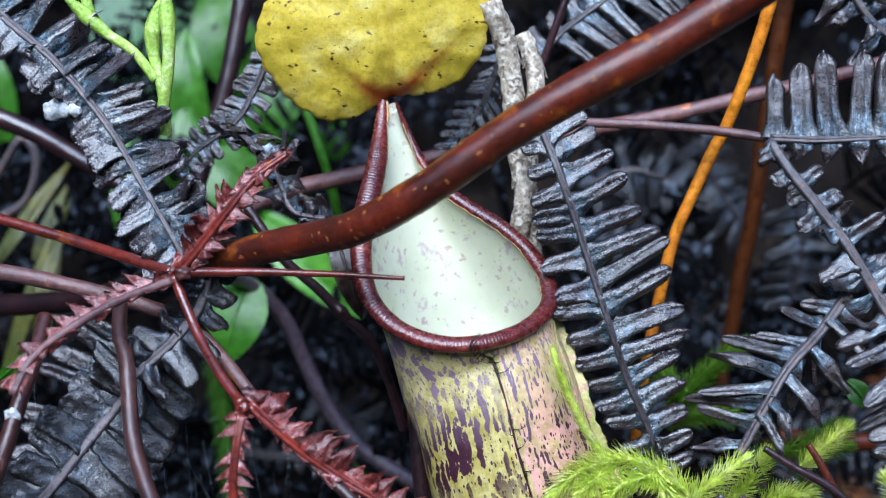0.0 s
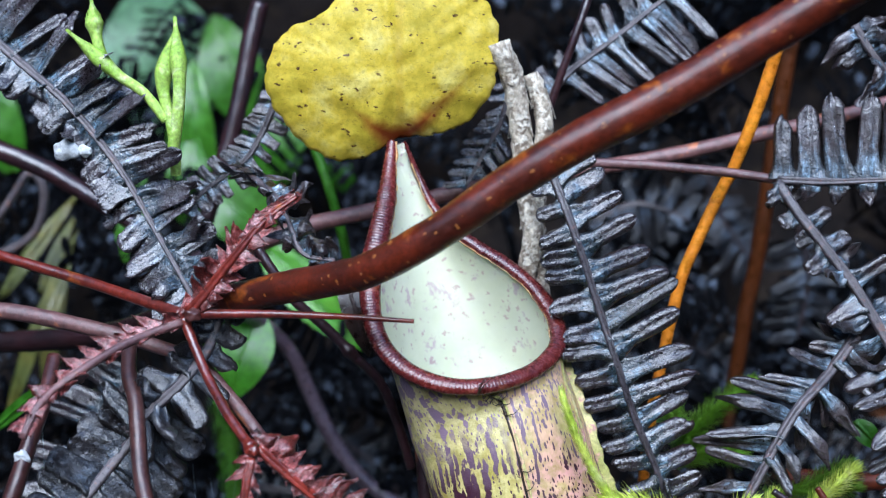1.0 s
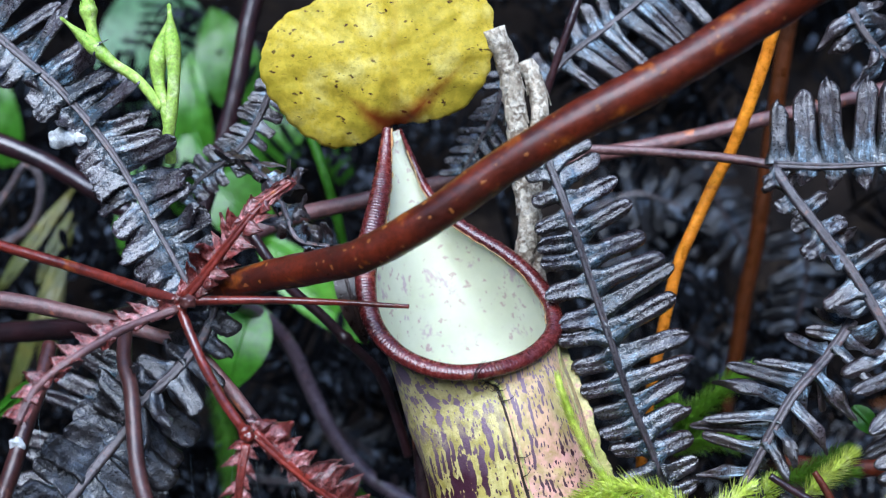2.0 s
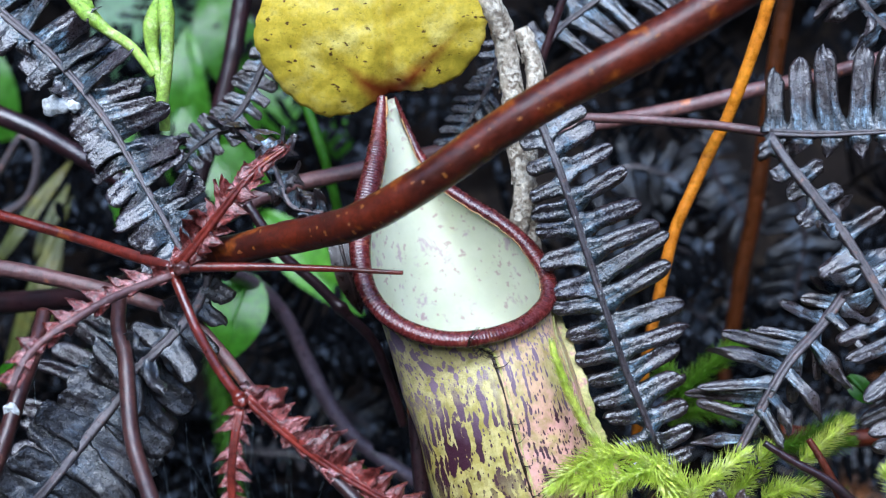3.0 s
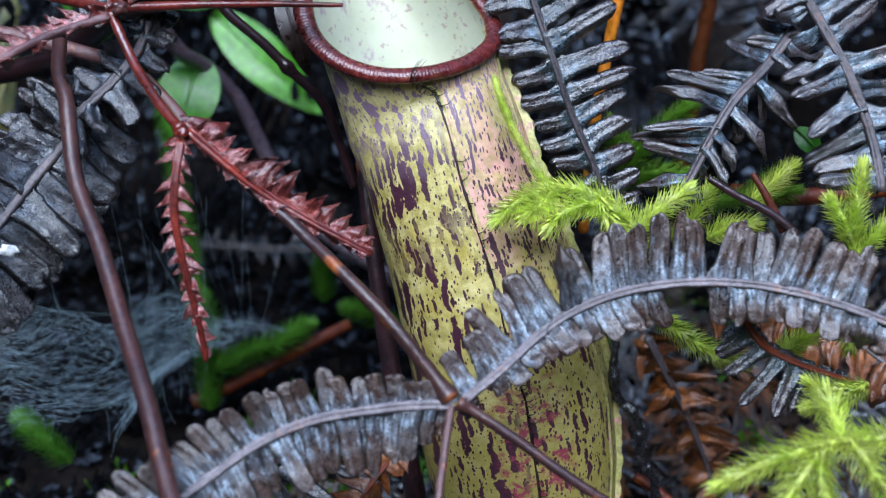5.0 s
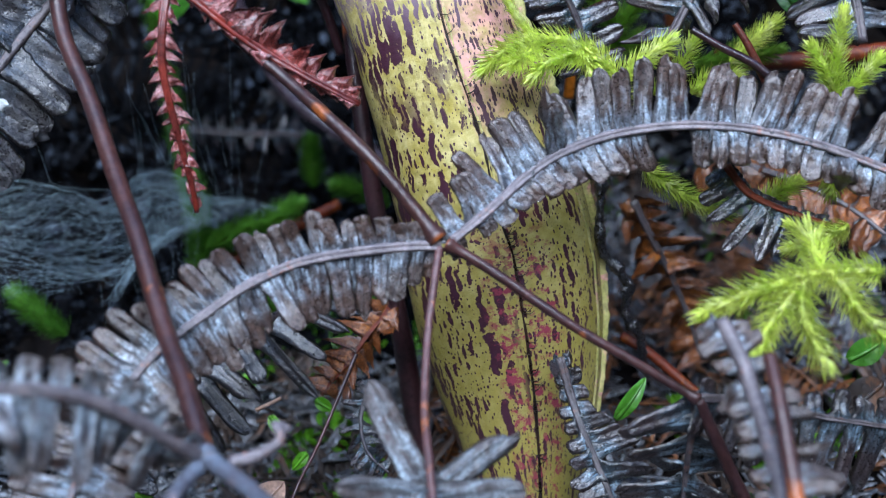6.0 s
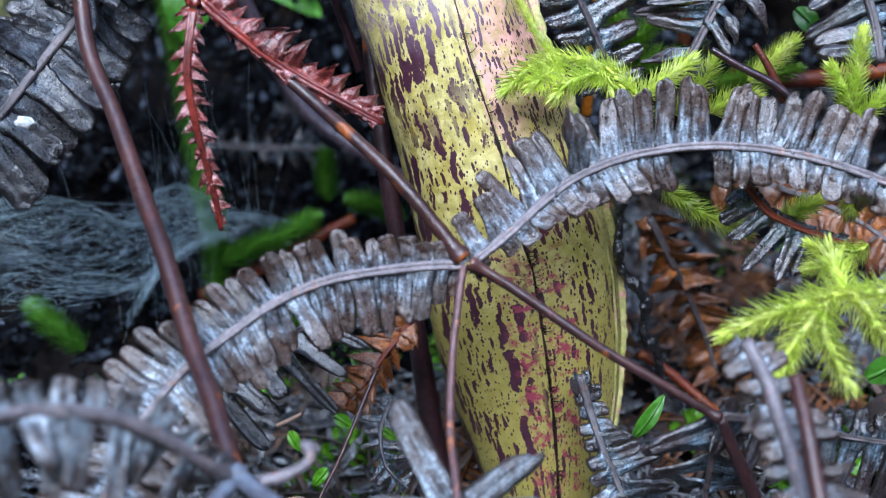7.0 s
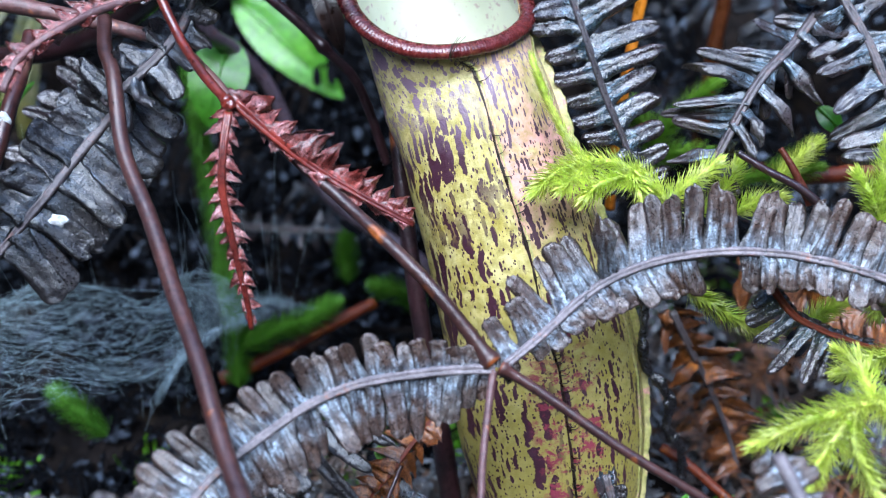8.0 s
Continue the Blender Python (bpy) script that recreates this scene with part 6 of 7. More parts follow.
frond("fern_frond", "rust-brown dead frond in the litter", [(0.0734, 0.3151, 0.0718), (0.0804, 0.3123, 0.0579), (0.0867, 0.3102, 0.0453), (0.0918, 0.3059, 0.0327), (0.0941, 0.3014, 0.0242)], 0.00135, [0.00842, 0.01262, 0.01347, 0.01010], [0.00757, 0.01010, 0.01010], 0.00438, 0.00438, M_RUST, M_RACHIS, "lobe", 33, 70, 0, 16, 0.05, 0.25, None, 0.4)
frond("fern_frond", "rust-brown dead frond below the moss", [(0.0941, 0.3207, 0.0833), (0.1078, 0.3142, 0.0819), (0.1211, 0.3069, 0.0791), (0.1323, 0.2991, 0.0751), (0.1412, 0.2906, 0.0699)], 0.00131, [0.00901, 0.01147, 0.00983], [0.01147, 0.01475, 0.01311], 0.00459, 0.00459, M_RUST, M_RACHIS, "lobe", 34, 75, 0, 16, 0.05, 0.25, None, 0.5)
frond("fern_frond", "orange-brown dead frond low beside the pitcher", [(0.0008, 0.2796, 0.0579), (-0.0057, 0.2745, 0.0521), (-0.0113, 0.2693, 0.0464), (-0.0185, 0.266, 0.0397)], 0.00093, [0.00620, 0.00775, 0.00620], [0.00775, 0.00930, 0.00698], 0.00372, 0.00341, M_RUST, M_STEM, "lobe", 35, 75, 0, 16, 0.03, 0.2, None, 0.2)
frond("fern_frond", "small dead frond curled on the litter", [(-0.0043, 0.2636, 0.0442), (-0.0075, 0.2578, 0.0372), (-0.0061, 0.2503, 0.0314), (-0.0002, 0.2441, 0.0283)], 0.00075, [0.00452, 0.00753, 0.00602], [0.00452, 0.00678, 0.00452], 0.00301, 0.00181, M_DARK, M_RACHIS_DARK, "oblong", 36, 75, 10, 14, 0.05, 0.2, None, 0.3)
frond("fern_frond", "dim grey dead frond in the shade behind the web", [(-0.0754, 0.4128, 0.0608), (-0.0567, 0.4118, 0.0594), (-0.0359, 0.411, 0.0583), (-0.011, 0.4099, 0.0569)], 0.00167, [0.00416, 0.00708, 0.00500], [0.00416, 0.00708, 0.00500], 0.00541, 0.00375, M_DARK, M_RACHIS_DARK, "tooth", 37, 80)
frond("fern_frond", "blue-grey dead frond behind, coloured dim for shade", [(0.0557, 0.47, 0.1446), (0.0728, 0.47, 0.1514), (0.0927, 0.47, 0.1446)], 0.0014, [0.011, 0.016, 0.012], [0.011, 0.016, 0.012], 0.0068, 0.0050, M_DIM, M_RACHIS_DARK, "oblong", 80, 78, 0, 14, 0.05, 0.15, None, 0.2)
frond("fern_frond", "blue-grey dead frond behind, coloured dim for shade", [(0.0649, 0.5, 0.1108), (0.0836, 0.5, 0.1133), (0.1103, 0.5, 0.1007)], 0.0014, [0.011, 0.016, 0.012], [0.011, 0.016, 0.012], 0.0068, 0.0050, M_DIM, M_RACHIS_DARK, "oblong", 81, 78, 0, 14, 0.05, 0.15, None, 0.2)
frond("fern_frond", "blue-grey dead frond behind, coloured dim for shade", [(0.1084, 0.52, 0.1491), (0.117, 0.52, 0.1292), (0.1334, 0.52, 0.1062)], 0.0014, [0.011, 0.016, 0.012], [0.011, 0.016, 0.012], 0.0068, 0.0050, M_DIM, M_RACHIS_DARK, "oblong", 82, 78, 0, 14, 0.05, 0.15, None, 0.2)
frond("fern_frond", "blue-grey dead frond behind, coloured dim for shade", [(0.0706, 0.48, 0.0861), (0.091, 0.48, 0.0911), (0.1175, 0.48, 0.076)], 0.0014, [0.011, 0.016, 0.012], [0.011, 0.016, 0.012], 0.0068, 0.0050, M_DIM, M_RACHIS_DARK, "oblong", 83, 78, 0, 14, 0.05, 0.15, None, 0.2)
frond("fern_frond", "blue-grey dead frond behind, coloured dim for shade", [(0.1341, 0.47, 0.1446), (0.1406, 0.47, 0.1215), (0.1387, 0.47, 0.0952)], 0.0014, [0.011, 0.016, 0.012], [0.011, 0.016, 0.012], 0.0068, 0.0050, M_DIM, M_RACHIS_DARK, "oblong", 84, 78, 0, 14, 0.05, 0.15, None, 0.2)
frond("fern_frond", "blue-grey dead frond behind, coloured dim for shade", [(-0.0518, 0.47, 0.0552), (-0.0382, 0.47, 0.0449), (-0.0198, 0.47, 0.0291)], 0.0014, [0.011, 0.016, 0.012], [0.011, 0.016, 0.012], 0.0068, 0.0050, M_DIM, M_RACHIS_DARK, "oblong", 85, 78, 0, 14, 0.05, 0.15, None, 0.2)
frond("fern_frond", "dim dead frond behind the stems", [(-0.0921, 0.3408, 0.1391), (-0.1004, 0.3365, 0.1286), (-0.1071, 0.3314, 0.1166), (-0.1122, 0.3257, 0.103)], 0.00115, [0.01475, 0.01803, 0.01475], [0.01475, 0.01803, 0.01475], 0.00557, 0.00492, M_DARK, M_RACHIS_DARK, "oblong", 40, 80)
frond("fern_frond", "dead frond crumpled at the upper edge", [(0.111, 0.3539, 0.2389), (0.1156, 0.3512, 0.2316), (0.1215, 0.3491, 0.2258), (0.1296, 0.347, 0.22)], 0.00124, [0.00930, 0.01240, 0.00930], [0.00930, 0.01240, 0.00930], 0.00465, 0.00434, M_GREY, M_RACHIS, "crumple", 41, 75, 0, 14, 0.05, 0.2, None, 0.5)

# ---- red fern fronds ----
frond("frond", "dry red toothed frond running down from the node", [(-0.0451, 0.2663, 0.1549), (-0.0364, 0.2644, 0.1469), (-0.0274, 0.2636, 0.1393), (-0.0168, 0.2622, 0.1326), (-0.0089, 0.2615, 0.128), (-0.0033, 0.2613, 0.1246)], 0.00131, [0.00672, 0.00817, 0.00679, 0.00753, 0.00574, 0.00288], [0.00212, 0.00302, 0.00321, 0.00305, 0.00143], 0.00409, 0.00436, M_RED, M_RED_STEM, "lobe", 51, 86, 0, 18, 0.05, 0.4, 0.00080, 0.07, "red fronds", plant=SCRAMBLER)
frond("frond", "dry red toothed frond hanging from the node", [(-0.0465, 0.2641, 0.1532), (-0.0477, 0.26, 0.1462), (-0.0483, 0.2565, 0.1378), (-0.0471, 0.2539, 0.129), (-0.0451, 0.2516, 0.1184), (-0.0434, 0.2497, 0.1089), (-0.043, 0.2494, 0.103)], 0.00117, [0.00253, 0.00392, 0.00456, 0.00483, 0.00360, 0.00142], [0.00431, 0.00456, 0.00392, 0.00330, 0.00256, 0.00103], 0.00327, 0.00222, M_RED, M_RED_STEM, "lobe", 52, 70, 0, 24, 0.05, 0.4, 0.00066, 0.1, "red fronds", plant=SCRAMBLER)
frond("frond", "dry red curled frond rising from the node", [(-0.0646, 0.2924, 0.1781), (-0.06, 0.2932, 0.1834), (-0.055, 0.2944, 0.1896), (-0.05, 0.2956, 0.1957), (-0.0452, 0.2975, 0.2009), (-0.0373, 0.2994, 0.2063)], 0.00137, [0.00386, 0.00573, 0.00667, 0.00480, 0.00240, 0.00094], [0.00294, 0.00480, 0.00534, 0.00467, 0.00227, 0.00080], 0.00330, 0.00357, M_RED, M_RED_STEM, "lobe", 53, 70, 0, 20, 0.05, 0.25, 0.00069, 0.1, "red fronds", plant=SCRAMBLER)
frond("frond", "faded pink-red frond arching away from the node", [(-0.0666, 0.2924, 0.1753), (-0.0733, 0.2878, 0.1743), (-0.08, 0.281, 0.1732), (-0.0863, 0.2738, 0.1711), (-0.0917, 0.2687, 0.1685), (-0.0949, 0.2633, 0.1656), (-0.0972, 0.2593, 0.1605)], 0.00111, [0.00142, 0.00202, 0.00199, 0.00207, 0.00177], [0.0046, 0.0056, 0.0048, 0.0044, 0.0040, 0.0034], 0.00440, 0.0034, M_RED, M_PINK, "lobe", 54, 74, 0, 10, 0.04, 0.3, 0.00090, 0.06, "red fronds", plant=SCRAMBLER)

# ---- clubmoss ----
clubmoss("clubmoss_sprig", "bright yellow-green clubmoss sprig leaning on the pitcher", [[(0.0513, 0.276, 0.1336), (0.0542, 0.275, 0.1279), (0.0579, 0.274, 0.1206), (0.0604, 0.273, 0.1115)], [(0.0588, 0.2729, 0.1085), (0.0607, 0.2744, 0.1172), (0.0612, 0.275, 0.1239), (0.0547, 0.2757, 0.1306), (0.0471, 0.2771, 0.1339), (0.0386, 0.2766, 0.135)], [(0.0428, 0.2761, 0.1339), (0.0363, 0.2732, 0.1347), (0.0306, 0.2702, 0.1327), (0.0265, 0.268, 0.13)], [(0.0406, 0.275, 0.1338), (0.0367, 0.2692, 0.133), (0.033, 0.2655, 0.1318)], [(0.0548, 0.2766, 0.1302), (0.0509, 0.2739, 0.1314), (0.0437, 0.2705, 0.1309), (0.0387, 0.2671, 0.128)], [(0.0609, 0.2748, 0.1232), (0.0654, 0.2764, 0.1271), (0.0705, 0.2786, 0.1298), (0.075, 0.2805, 0.132)]], 0.00070, 0.00540, M_MOSS, 61, 0.0005, 8)
clubmoss("clubmoss_sprig", "thin pale green clubmoss tip against the pitcher", [[(0.0407, 0.2762, 0.1342), (0.0352, 0.2781, 0.1411), (0.0311, 0.2814, 0.1488), (0.0284, 0.2841, 0.1552), (0.027, 0.2869, 0.1594)]], 0.00069, 0.00277, M_MOSS, 73, spread=30.0)
clubmoss("clubmoss_sprig", "bright yellow-green star-shaped clubmoss sprig", [[(0.1147, 0.2247, 0.0941), (0.1044, 0.2214, 0.0962), (0.0965, 0.2187, 0.0972), (0.0887, 0.2153, 0.0969), (0.0795, 0.2125, 0.0956), (0.0703, 0.2093, 0.0935)], [(0.0965, 0.2187, 0.0972), (0.0905, 0.2136, 0.0938), (0.0848, 0.2075, 0.0904), (0.0814, 0.2024, 0.0872)], [(0.0946, 0.2185, 0.0967), (0.0929, 0.2107, 0.0925), (0.0939, 0.2044, 0.089), (0.0955, 0.1992, 0.0857)], [(0.1016, 0.2206, 0.0967), (0.1035, 0.2138, 0.0946), (0.1069, 0.2074, 0.091), (0.1117, 0.2025, 0.088)], [(0.099, 0.2204, 0.0963), (0.0994, 0.2251, 0.0988), (0.0989, 0.2311, 0.1017)]], 0.00088, 0.00600, M_MOSS, 62, 0.0008, 8)
clubmoss("clubmoss_sprig", "fresh green clubmoss sprig rising from the litter", [[(0.115, 0.2687, 0.1146), (0.1144, 0.2701, 0.1232), (0.1145, 0.2715, 0.1317), (0.116, 0.275, 0.1399)], [(0.1137, 0.2696, 0.1219), (0.111, 0.27, 0.1279), (0.1081, 0.2717, 0.132)], [(0.115, 0.2685, 0.1194), (0.1192, 0.2683, 0.124), (0.1248, 0.2704, 0.129)]], 0.00069, 0.00467, M_MOSS, 63)
clubmoss("clubmoss_sprig", "green clubmoss sprig under the pale frond", [[(0.0685, 0.2735, 0.1001), (0.0738, 0.2696, 0.0971), (0.0805, 0.2657, 0.0941), (0.0883, 0.2641, 0.0911)], [(0.0991, 0.2717, 0.0888), (0.1026, 0.2697, 0.0936), (0.1078, 0.2709, 0.0961)], [(0.115, 0.2694, 0.1066), (0.115, 0.2649, 0.1023), (0.1133, 0.2605, 0.098)]], 0.00073, 0.00526, M_MOSS, 64)
clubmoss("clubmoss_sprig", "green clubmoss tips between the dead leaflets", [[(0.0721, 0.2867, 0.1157), (0.0776, 0.2866, 0.1206), (0.0824, 0.2881, 0.1294)], [(0.0823, 0.2866, 0.1156), (0.0873, 0.2841, 0.12), (0.0933, 0.2825, 0.1215)], [(0.0951, 0.299, 0.1195), (0.1012, 0.301, 0.1243), (0.1073, 0.303, 0.1291)]], 0.00073, 0.00497, M_MOSS, 65)
clubmoss("clubmoss_sprig", "green clubmoss sprig on the litter", [[(0.114, 0.2476, 0.0947), (0.1063, 0.2441, 0.0921), (0.0982, 0.2419, 0.092)], [(0.1112, 0.247, 0.0936), (0.1043, 0.2469, 0.0931), (0.1002, 0.2479, 0.0951)]], 0.00069, 0.00467, M_MOSS, 66)
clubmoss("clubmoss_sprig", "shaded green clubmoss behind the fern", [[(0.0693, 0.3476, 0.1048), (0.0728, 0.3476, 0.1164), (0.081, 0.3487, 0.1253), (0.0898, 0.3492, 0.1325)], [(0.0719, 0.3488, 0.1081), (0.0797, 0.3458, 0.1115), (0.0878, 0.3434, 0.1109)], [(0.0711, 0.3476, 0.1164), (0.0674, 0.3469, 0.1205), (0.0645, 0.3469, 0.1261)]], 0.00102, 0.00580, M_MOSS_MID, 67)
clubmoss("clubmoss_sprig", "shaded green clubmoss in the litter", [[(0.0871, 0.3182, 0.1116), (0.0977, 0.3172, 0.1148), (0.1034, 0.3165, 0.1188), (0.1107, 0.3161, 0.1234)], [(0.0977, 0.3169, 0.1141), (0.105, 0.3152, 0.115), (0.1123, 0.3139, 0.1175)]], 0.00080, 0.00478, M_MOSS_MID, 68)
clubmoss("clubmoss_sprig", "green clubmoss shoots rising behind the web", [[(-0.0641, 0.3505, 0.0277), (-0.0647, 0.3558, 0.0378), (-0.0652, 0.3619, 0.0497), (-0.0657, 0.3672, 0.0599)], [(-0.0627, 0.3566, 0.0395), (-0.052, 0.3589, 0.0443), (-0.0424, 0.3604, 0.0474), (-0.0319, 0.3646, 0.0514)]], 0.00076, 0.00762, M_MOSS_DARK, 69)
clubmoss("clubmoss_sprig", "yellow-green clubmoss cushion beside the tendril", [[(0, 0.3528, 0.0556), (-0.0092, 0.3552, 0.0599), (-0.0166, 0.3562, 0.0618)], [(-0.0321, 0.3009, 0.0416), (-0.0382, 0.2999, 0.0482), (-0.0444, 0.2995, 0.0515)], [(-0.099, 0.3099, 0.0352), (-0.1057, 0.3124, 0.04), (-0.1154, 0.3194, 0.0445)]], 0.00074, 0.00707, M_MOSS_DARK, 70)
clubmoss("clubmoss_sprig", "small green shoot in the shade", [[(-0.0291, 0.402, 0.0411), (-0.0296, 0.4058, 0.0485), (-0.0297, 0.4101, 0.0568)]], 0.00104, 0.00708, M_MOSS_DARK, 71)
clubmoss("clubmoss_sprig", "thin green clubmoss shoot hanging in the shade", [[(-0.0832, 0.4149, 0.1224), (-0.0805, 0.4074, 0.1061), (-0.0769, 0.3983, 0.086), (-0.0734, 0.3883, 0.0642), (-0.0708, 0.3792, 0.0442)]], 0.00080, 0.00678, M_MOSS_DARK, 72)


def cone_shoot(name, label, arms, material):
    """An upright green shoot with scale leaves pressed to it and swollen cone tips."""
    rnd = random.Random(17)
    root = thing(name, arms[0][0][0], label, "clubmoss", "green shoots")
    for arm, r0, swell in arms:
        line = spline(arm, 0.0005)

        def radius(u):
            return r0 * (1 + swell * math.exp(-((u - 0.74) / 0.15) ** 2)) * (1.0 if u < 0.7 else max(0.05, 1 - ((u - 0.7) / 0.3) ** 1.3))

        part("shoot", Geo().tube(line, radius, 10), material, root)
        geo = Geo()
        rings = sweep(line)
        for i, (p, t, a, b) in enumerate(rings):
            u = i / (len(rings) - 1)
            for k in range(5):
                w = 2 * math.pi * (k + 0.5 * (i % 2)) / 5 + rnd.uniform(-0.15, 0.15)
                out = a * math.cos(w) + b * math.sin(w)
                simple_blade(geo, p + out * radius(u) * 0.85, (t + out * 0.2).normalized(), out, 0.0016, r0 * 0.7, -0.12)
        tagged(part("scales", geo, material, root), kind="stuff")


cone_shoot("cone_bearing_shoot", "bright green forked shoot with swollen pale tips", [
    ([(-0.0724, 0.3236, 0.204), (-0.0724, 0.3242, 0.2118), (-0.0733, 0.3254, 0.2182), (-0.0751, 0.3281, 0.2258), (-0.0744, 0.3295, 0.2329), (-0.0719, 0.3322, 0.2405)], 0.00140, 0.7),
    ([(-0.0727, 0.3239, 0.2111), (-0.0712, 0.3247, 0.2191), (-0.0705, 0.3266, 0.2276), (-0.071, 0.329, 0.2344), (-0.0717, 0.332, 0.2427)], 0.00160, 0.45),
    ([(-0.0743, 0.3254, 0.2182), (-0.08, 0.3268, 0.2253), (-0.0865, 0.3283, 0.2295), (-0.0921, 0.329, 0.2345), (-0.0984, 0.3299, 0.2401)], 0.00135, 0.7),
    ([(-0.0895, 0.329, 0.2316), (-0.0916, 0.3307, 0.2364), (-0.0927, 0.3324, 0.2412), (-0.0935, 0.3344, 0.2467)], 0.00140, 0.8)], M_BUD)

# ---- green leaves in the background ----
broad_leaf("green_leaf", "pale green leaf in the shade", (-0.1300, 0.6062, 0.1450), (-0.1480, 0.6306, 0.2160), 0.0600, M_LEAF_PALE)
broad_leaf("green_leaf", "green leaf behind the dead fern", (-0.0779, 0.5399, 0.136), (-0.0704, 0.5552, 0.178), 0.02356, M_LEAF)
broad_leaf("green_leaf", "green leaf behind the dead fern", (-0.0894, 0.5599, 0.1617), (-0.1058, 0.5763, 0.2068), 0.02777, M_LEAF)
broad_leaf("green_leaf", "round green leaf behind the arching stem", (-0.0706, 0.476, 0.1358), (-0.095, 0.4828, 0.1546), 0.02436, M_LEAF)
broad_leaf("green_leaf", "bright green leaf beside the pitcher", (-0.0655, 0.4009, 0.1342), (-0.0731, 0.3851, 0.1085), 0.02000, M_CLEAR)
broad_leaf("green_leaf", "large bright green leaf behind the pitcher", (-0.0738, 0.48, 0.1297), (-0.0317, 0.46, 0.0939), 0.0185, M_CLEAR, 0.08)
broad_leaf("green_leaf", "soft green leaf in the shade behind the dead fern", (-0.109, 0.53, 0.1313), (-0.1091, 0.54, 0.1938), 0.0200, M_LEAF)
broad_leaf("green_leaf", "soft green leaf in the shade behind the dead fern", (-0.1255, 0.47, 0.1266), (-0.1206, 0.48, 0.15), 0.0120, M_LEAF)
broad_leaf("green_leaf", "soft green leaf in the shade behind the dead fern", (-0.0754, 0.55, 0.1702), (-0.0806, 0.56, 0.136), 0.0260, M_LEAF)
broad_leaf("green_leaf", "soft green leaf in the shade behind the dead fern", (-0.0855, 0.5, 0.1562), (-0.0906, 0.51, 0.1303), 0.0220, M_LEAF)
broad_leaf("green_leaf", "soft green leaf in the shade behind the dead fern", (-0.1366, 0.53, 0.1364), (-0.1402, 0.54, 0.1501), 0.0140, M_LEAF)
broad_leaf("green_leaf", "narrow green leaf behind the lid", (-0.0473, 0.5587, 0.1293), (-0.0524, 0.5732, 0.1691), 0.01541, M_LEAF)
broad_leaf("green_leaf", "green leaf tip in the shade", (-0.111, 0.5157, 0.128), (-0.1086, 0.5288, 0.164), 0.01794, M_LEAF)
broad_leaf("green_leaf", "small green leaf in the shade", (-0.192, 0.5424, 0.143), (-0.2044, 0.5586, 0.1873), 0.02232, M_LEAF)
broad_leaf("grass_blade", "yellow-green grass blade leaning in the shade", (-0.1736, 0.451, 0.0672), (-0.1459, 0.4767, 0.1379), 0.00576, M_YELLOW, 0.05)
broad_leaf("grass_blade", "yellow-green grass blade leaning in the shade", (-0.1645, 0.4745, 0.0734), (-0.1564, 0.4919, 0.121), 0.00783, M_YELLOW, 0.05)
broad_leaf("grass_blade", "yellow-green grass blade leaning in the shade", (-0.173, 0.46, 0.1159), (-0.1454, 0.48, 0.1519), 0.0055, M_YELLOW, 0.05)
broad_leaf("grass_blade", "yellow-green grass blade leaning in the shade", (-0.1609, 0.47, 0.1144), (-0.1511, 0.49, 0.1385), 0.005, M_YELLOW, 0.05)
broad_leaf("grass_blade", "yellow-green grass blade leaning in the shade", (-0.1566, 0.45, 0.0988), (-0.1481, 0.47, 0.1262), 0.0045, M_YELLOW, 0.05)
broad_leaf("grass_blade", "thin green grass blade leaning in the shade", (-0.137, 0.3422, 0.1191), (-0.1146, 0.3388, 0.139), 0.00370, M_LEAF, 0.05)
broad_leaf("green_leaf", "small green leaf standing in the litter", (0.0604, 0.2523, 0.0371), (0.0686, 0.2571, 0.0467), 0.00392, M_LEAF)
broad_leaf("green_leaf", "small green leaf low in the litter", (0.1194, 0.2494, 0.0549), (0.1295, 0.2518, 0.0598), 0.00672, M_LEAF)
broad_leaf("green_leaf", "small green leaf behind the frond", (0.1147, 0.3275, 0.1309), (0.1211, 0.3243, 0.1241), 0.00590, M_LEAF)
for base, tip, wide in (((-0.0889, 0.2201, 0.0361), (-0.0839, 0.2228, 0.0414), 0.00412), ((-0.0813, 0.2197, 0.0356), (-0.0821, 0.2225, 0.0409), 0.00357), ((-0.0605, 0.2223, 0.0412), (-0.0552, 0.2201, 0.037), 0.00357), ((-0.0593, 0.2202, 0.0371), (-0.0546, 0.2187, 0.0343), 0.00330),
                        ((-0.022, 0.2504, 0.0311), (-0.0259, 0.2484, 0.0272), 0.00301), ((-0.0201, 0.2652, 0.038), (-0.0156, 0.2638, 0.0354), 0.00310), ((-0.0327, 0.2635, 0.0345), (-0.0298, 0.2609, 0.0296), 0.00279), ((-0.0153, 0.277, 0.0501), (-0.0104, 0.275, 0.0465), 0.00372),
                        ((-0.0084, 0.2719, 0.0297), (-0.0029, 0.27, 0.026), 0.00319), ((0.0303, 0.2333, 0.0214), (0.0363, 0.2348, 0.0245), 0.00292), ((0.0536, 0.232, 0.0195), (0.0494, 0.2345, 0.0242), 0.00263)):
    broad_leaf("green_leaf", "small fresh green leaf in the litter", base, tip, wide, M_FRESH, 0.1)
broad_leaf("dead_leaf", "blackened dead leaf hanging beside the rim", (-0.0309, 0.345, 0.1716), (-0.0234, 0.338, 0.1457), 0.0075, M_HAIR, 0.2)
broad_leaf("dead_leaf", "pinkish-tan dead leaf lying in the litter", (-0.0362, 0.2307, 0.0253), (-0.0271, 0.2389, 0.0306), 0.00877, M_TAN, 0.12)
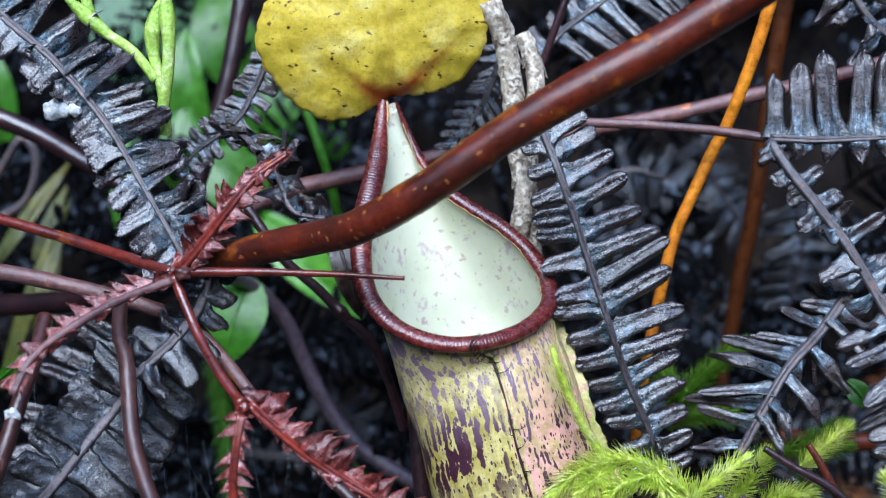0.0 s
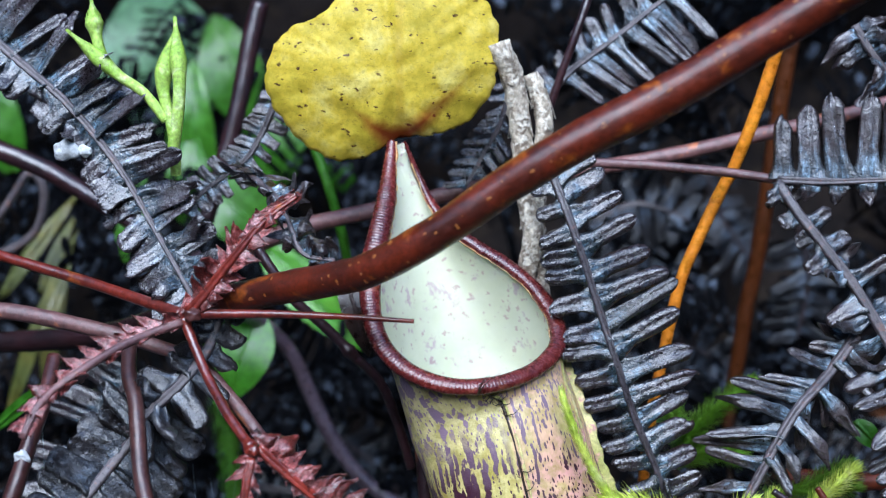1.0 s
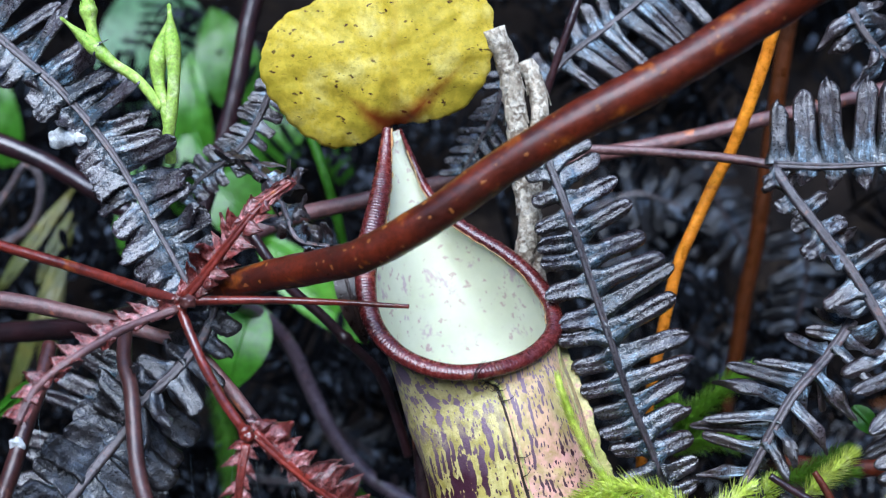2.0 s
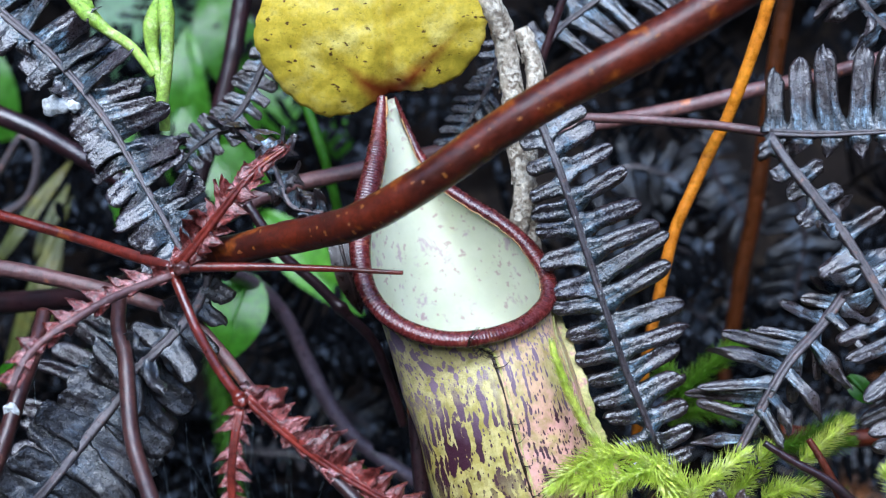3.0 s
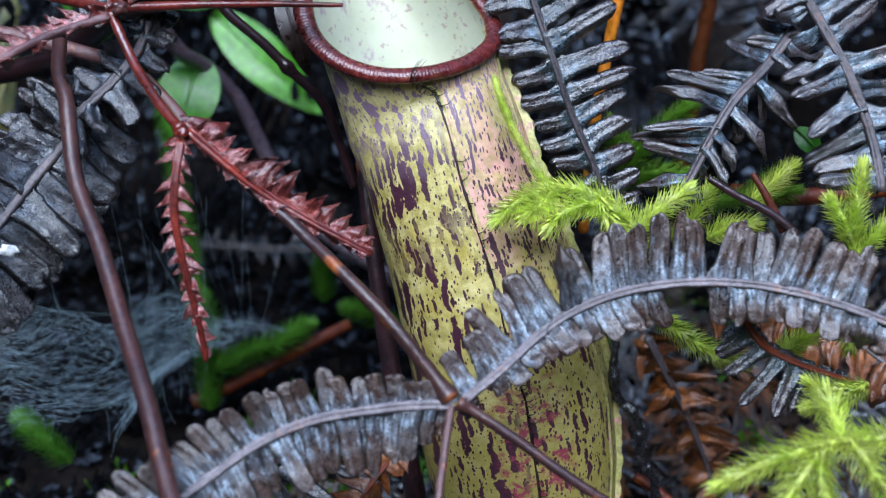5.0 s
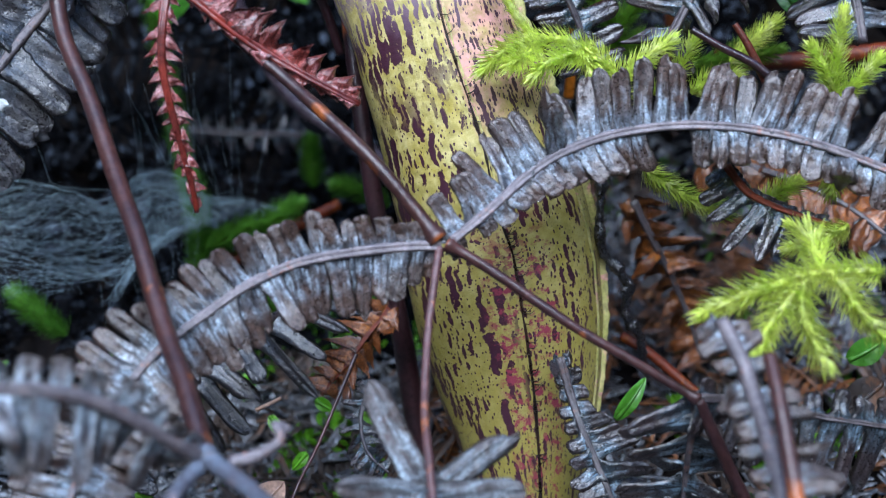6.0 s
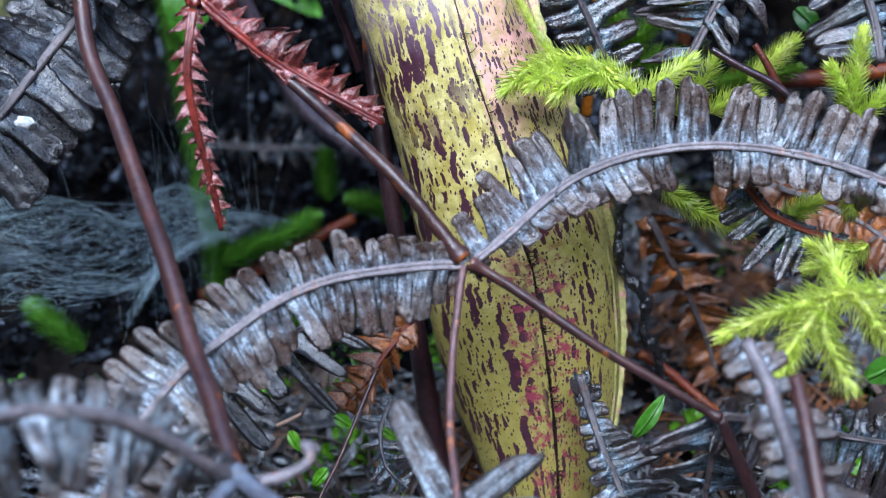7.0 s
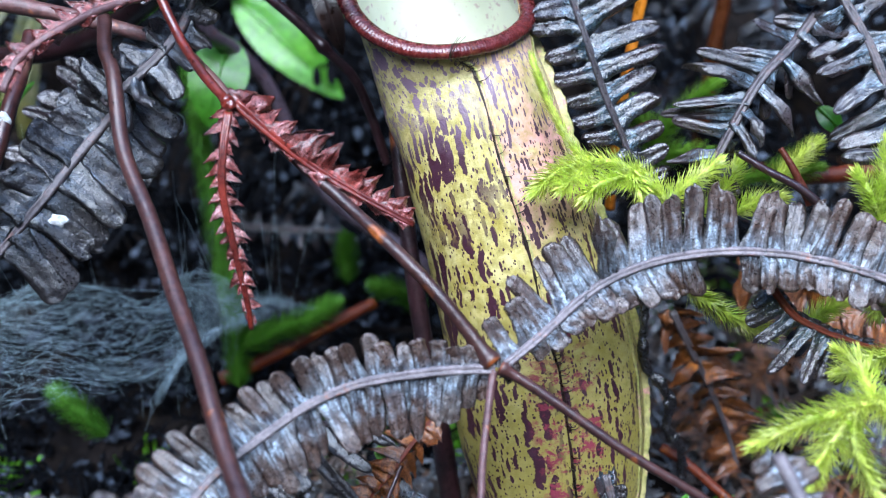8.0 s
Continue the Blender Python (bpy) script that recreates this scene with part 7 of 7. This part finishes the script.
broad_leaf("dead_leaf", "brown curled dead leaf in the litter", (0.1279, 0.2465, 0.0495), (0.1145, 0.2428, 0.042), 0.01023, M_LITTER, 0.2)


# ---- spider web ----
def build_web():
    """A sheet web: a sagging hammock of crossing threads with loose guy lines."""
    rnd = random.Random(21)
    corners = [(-0.1584, 0.3, 0.0908), (-0.0647, 0.3504, 0.0711), (-0.0359, 0.3583, 0.0544), (-0.0756, 0.3219, 0.0592), (-0.0827, 0.2979, 0.0473), (-0.1523, 0.2723, 0.0699)]
    a, b, c, d, e, f = [Vector(p) for p in corners]
    geo = Geo()

    def sheet(u, v):
        top = a.lerp(b, min(1, u * 1.4)).lerp(c, max(0, u * 1.4 - 1)) if u < 0.72 else b.lerp(c, (u - 0.72) / 0.28)
        low = f.lerp(e, min(1, u * 1.6)) if u < 0.62 else e.lerp(d, (u - 0.62) / 0.38)
        p = top.lerp(low, v)
        return p + Vector((0, 0.010, -0.004)) * math.sin(math.pi * v) + Vector((0, 0.003, 0.004)) * noise.noise(p * 60)

    for _ in range(1800):
        u, v = rnd.random(), rnd.random() ** 1.7
        w = rnd.uniform(0, 6.28)
        span = rnd.uniform(0.05, 0.30)
        pts = []
        for k in range(4):
            x, y = u + span * k / 3 * math.cos(w), v + span * k / 3 * math.sin(w)
            arch = 0.16 * math.sin(math.pi * min(1, max(0, x)) * 3.0) ** 2 + 0.10 * noise.noise((x * 9, 3.1, 0))
            if 0 < x < 1 and arch < y < 0.92 + 0.35 * noise.noise((x * 7, 0.4, 0)):
                pts.append(sheet(x, y) + Vector((rnd.gauss(0, 0.0006), rnd.gauss(0, 0.0022), rnd.gauss(0, 0.0008))))
        if len(pts) > 2:
            geo.tube(pts, rnd.choice((0.000010, 0.000015, 0.000024)), 3, False)
    edge, guys, specks = Geo(), Geo(), Geo()
    for k in range(3):
        lift = 0.012 * k
        edge.tube([sheet(x, 0.16 * math.sin(math.pi * x * 3.0) ** 2 + lift + 0.02 * rnd.random()) for x in np.linspace(0, 1, 24)], 0.000024, 3, False)
    for _ in range(26):
        p = sheet(rnd.random(), 0.6 + 0.3 * rnd.random())
        q = p + Vector((rnd.uniform(-0.004, 0.004), rnd.uniform(-0.004, 0.002), -rnd.uniform(0.006, 0.02)))
        guys.tube([p, p.lerp(q, 0.5) + Vector((rnd.uniform(-0.0015, 0.0015), 0, 0)), q], 0.000022, 3, False)
    for _ in range(34):
        p = sheet(rnd.random(), rnd.random() * 0.6)
        q = p + Vector((rnd.uniform(-0.01, 0.01), rnd.uniform(-0.03, 0.01), rnd.uniform(0.02, 0.06)))
        guys.tube([p, p.lerp(q, 0.5), q], 0.000026, 3, False)
        for _ in range(3):
            at, r = p.lerp(q, rnd.random()), rnd.uniform(0.00008, 0.0002)
            specks.add([at + Vector(d) * r for d in ((1, 0, 0), (-1, 0, 0), (0, 1, 0), (0, -1, 0), (0, 0, 1), (0, 0, -1))], [(0, 2, 4), (2, 1, 4), (1, 3, 4), (3, 0, 4), (2, 0, 5), (1, 2, 5), (3, 1, 5), (0, 3, 5)])
    root = thing("spider_web", b, "grey gauzy sheet web strung low between stems", "spider web")
    tagged(part("threads", geo, M_SILK, root), kind="stuff")
    tagged(part("edge_cord", edge, M_SILK, root), kind="stuff")
    tagged(part("rigging", guys, M_SILK, root), kind="stuff")
    tagged(part("specks", specks, M_SILK, root, "pale specks caught on the guy lines"), kind="stuff")


build_web()


# ---- small things ----
def lump(name, label, at, size, material, category, seed, flat=0.6, plant=None):
    bm = bmesh.new()
    bmesh.ops.create_icosphere(bm, subdivisions=3, radius=1.0)
    for v in bm.verts:
        q = 1 + 0.45 * noise.noise(v.co * 1.6 + Vector((seed, 0, 0))) + 0.15 * noise.noise(v.co * 4 + Vector((0, seed, 0)))
        v.co = Vector((v.co.x * size[0], v.co.y * size[1] * flat, v.co.z * size[2])) * q
    data = bpy.data.meshes.new(name)
    bm.to_mesh(data)
    bm.free()
    data.polygons.foreach_set("use_smooth", [True] * len(data.polygons))
    data.materials.append(material)
    ob = new(name, data)
    ob.location = at
    if plant:
        ob.parent = plant
        ob.location = Vector(at) - plant.matrix_basis.translation
    return tagged(ob, label, "" if plant else category)


lump("white_crust", "white crust stuck to a dead frond", (-0.1009, 0.3244, 0.2104), (0.00351, 0.00234, 0.00263), M_WHITE, "crust", 1.0)
lump("white_crust", "small white crust stuck to a dead frond", (-0.0962, 0.3243, 0.2103), (0.00190, 0.00132, 0.00146), M_WHITE, "crust", 4.0)
lump("white_spot", "white bird dropping on a dead leaflet", (-0.0887, 0.2595, 0.1282), (0.00213, 0.00066, 0.00159), M_WHITE, "dropping", 2.0)
lump("scar", "whitish node scar", (-0.1009, 0.2677, 0.1511), (0.00173, 0.00173, 0.00173), M_WHITE, "", 7.0, plant=SCARRED)
lump("node", "knobbly brown node where red stems branch", (-0.0638, 0.2912, 0.1777), (0.00220, 0.00220, 0.00165), M_DUSKY, "", 3.0, 0.8, SCRAMBLER)
lump("node", "knobbly red node where red fronds branch", (-0.0461, 0.2638, 0.1551), (0.00143, 0.00143, 0.00130), M_RED_STEM, "", 5.0, 0.8, SCRAMBLER)


def build_drops():
    """Fine water drops beaded on the dead leaflets."""
    rnd = random.Random(31)
    bm = bmesh.new()
    leaves = [o for o in bpy.data.objects if o.name.startswith("pinnule")]
    bpy.context.view_layer.update()
    for ob in rnd.sample(leaves, min(240, len(leaves))):
        verts = ob.data.vertices
        p = ob.matrix_world @ verts[rnd.randrange(len(verts) // 2)].co
        r = rnd.choice((0.00012, 0.00016, 0.0002, 0.0003))
        bmesh.ops.create_icosphere(bm, subdivisions=2, radius=r, matrix=Matrix.Translation(p + VIEW * r * 0.5))
    data = bpy.data.meshes.new("water_drops")
    bm.to_mesh(data)
    bm.free()
    data.polygons.foreach_set("use_smooth", [True] * len(data.polygons))
    data.materials.append(M_DROP)
    tagged(new("water_drops", data), "fine water drops beaded on the dead leaflets", "water drops", kind="stuff")


build_drops()
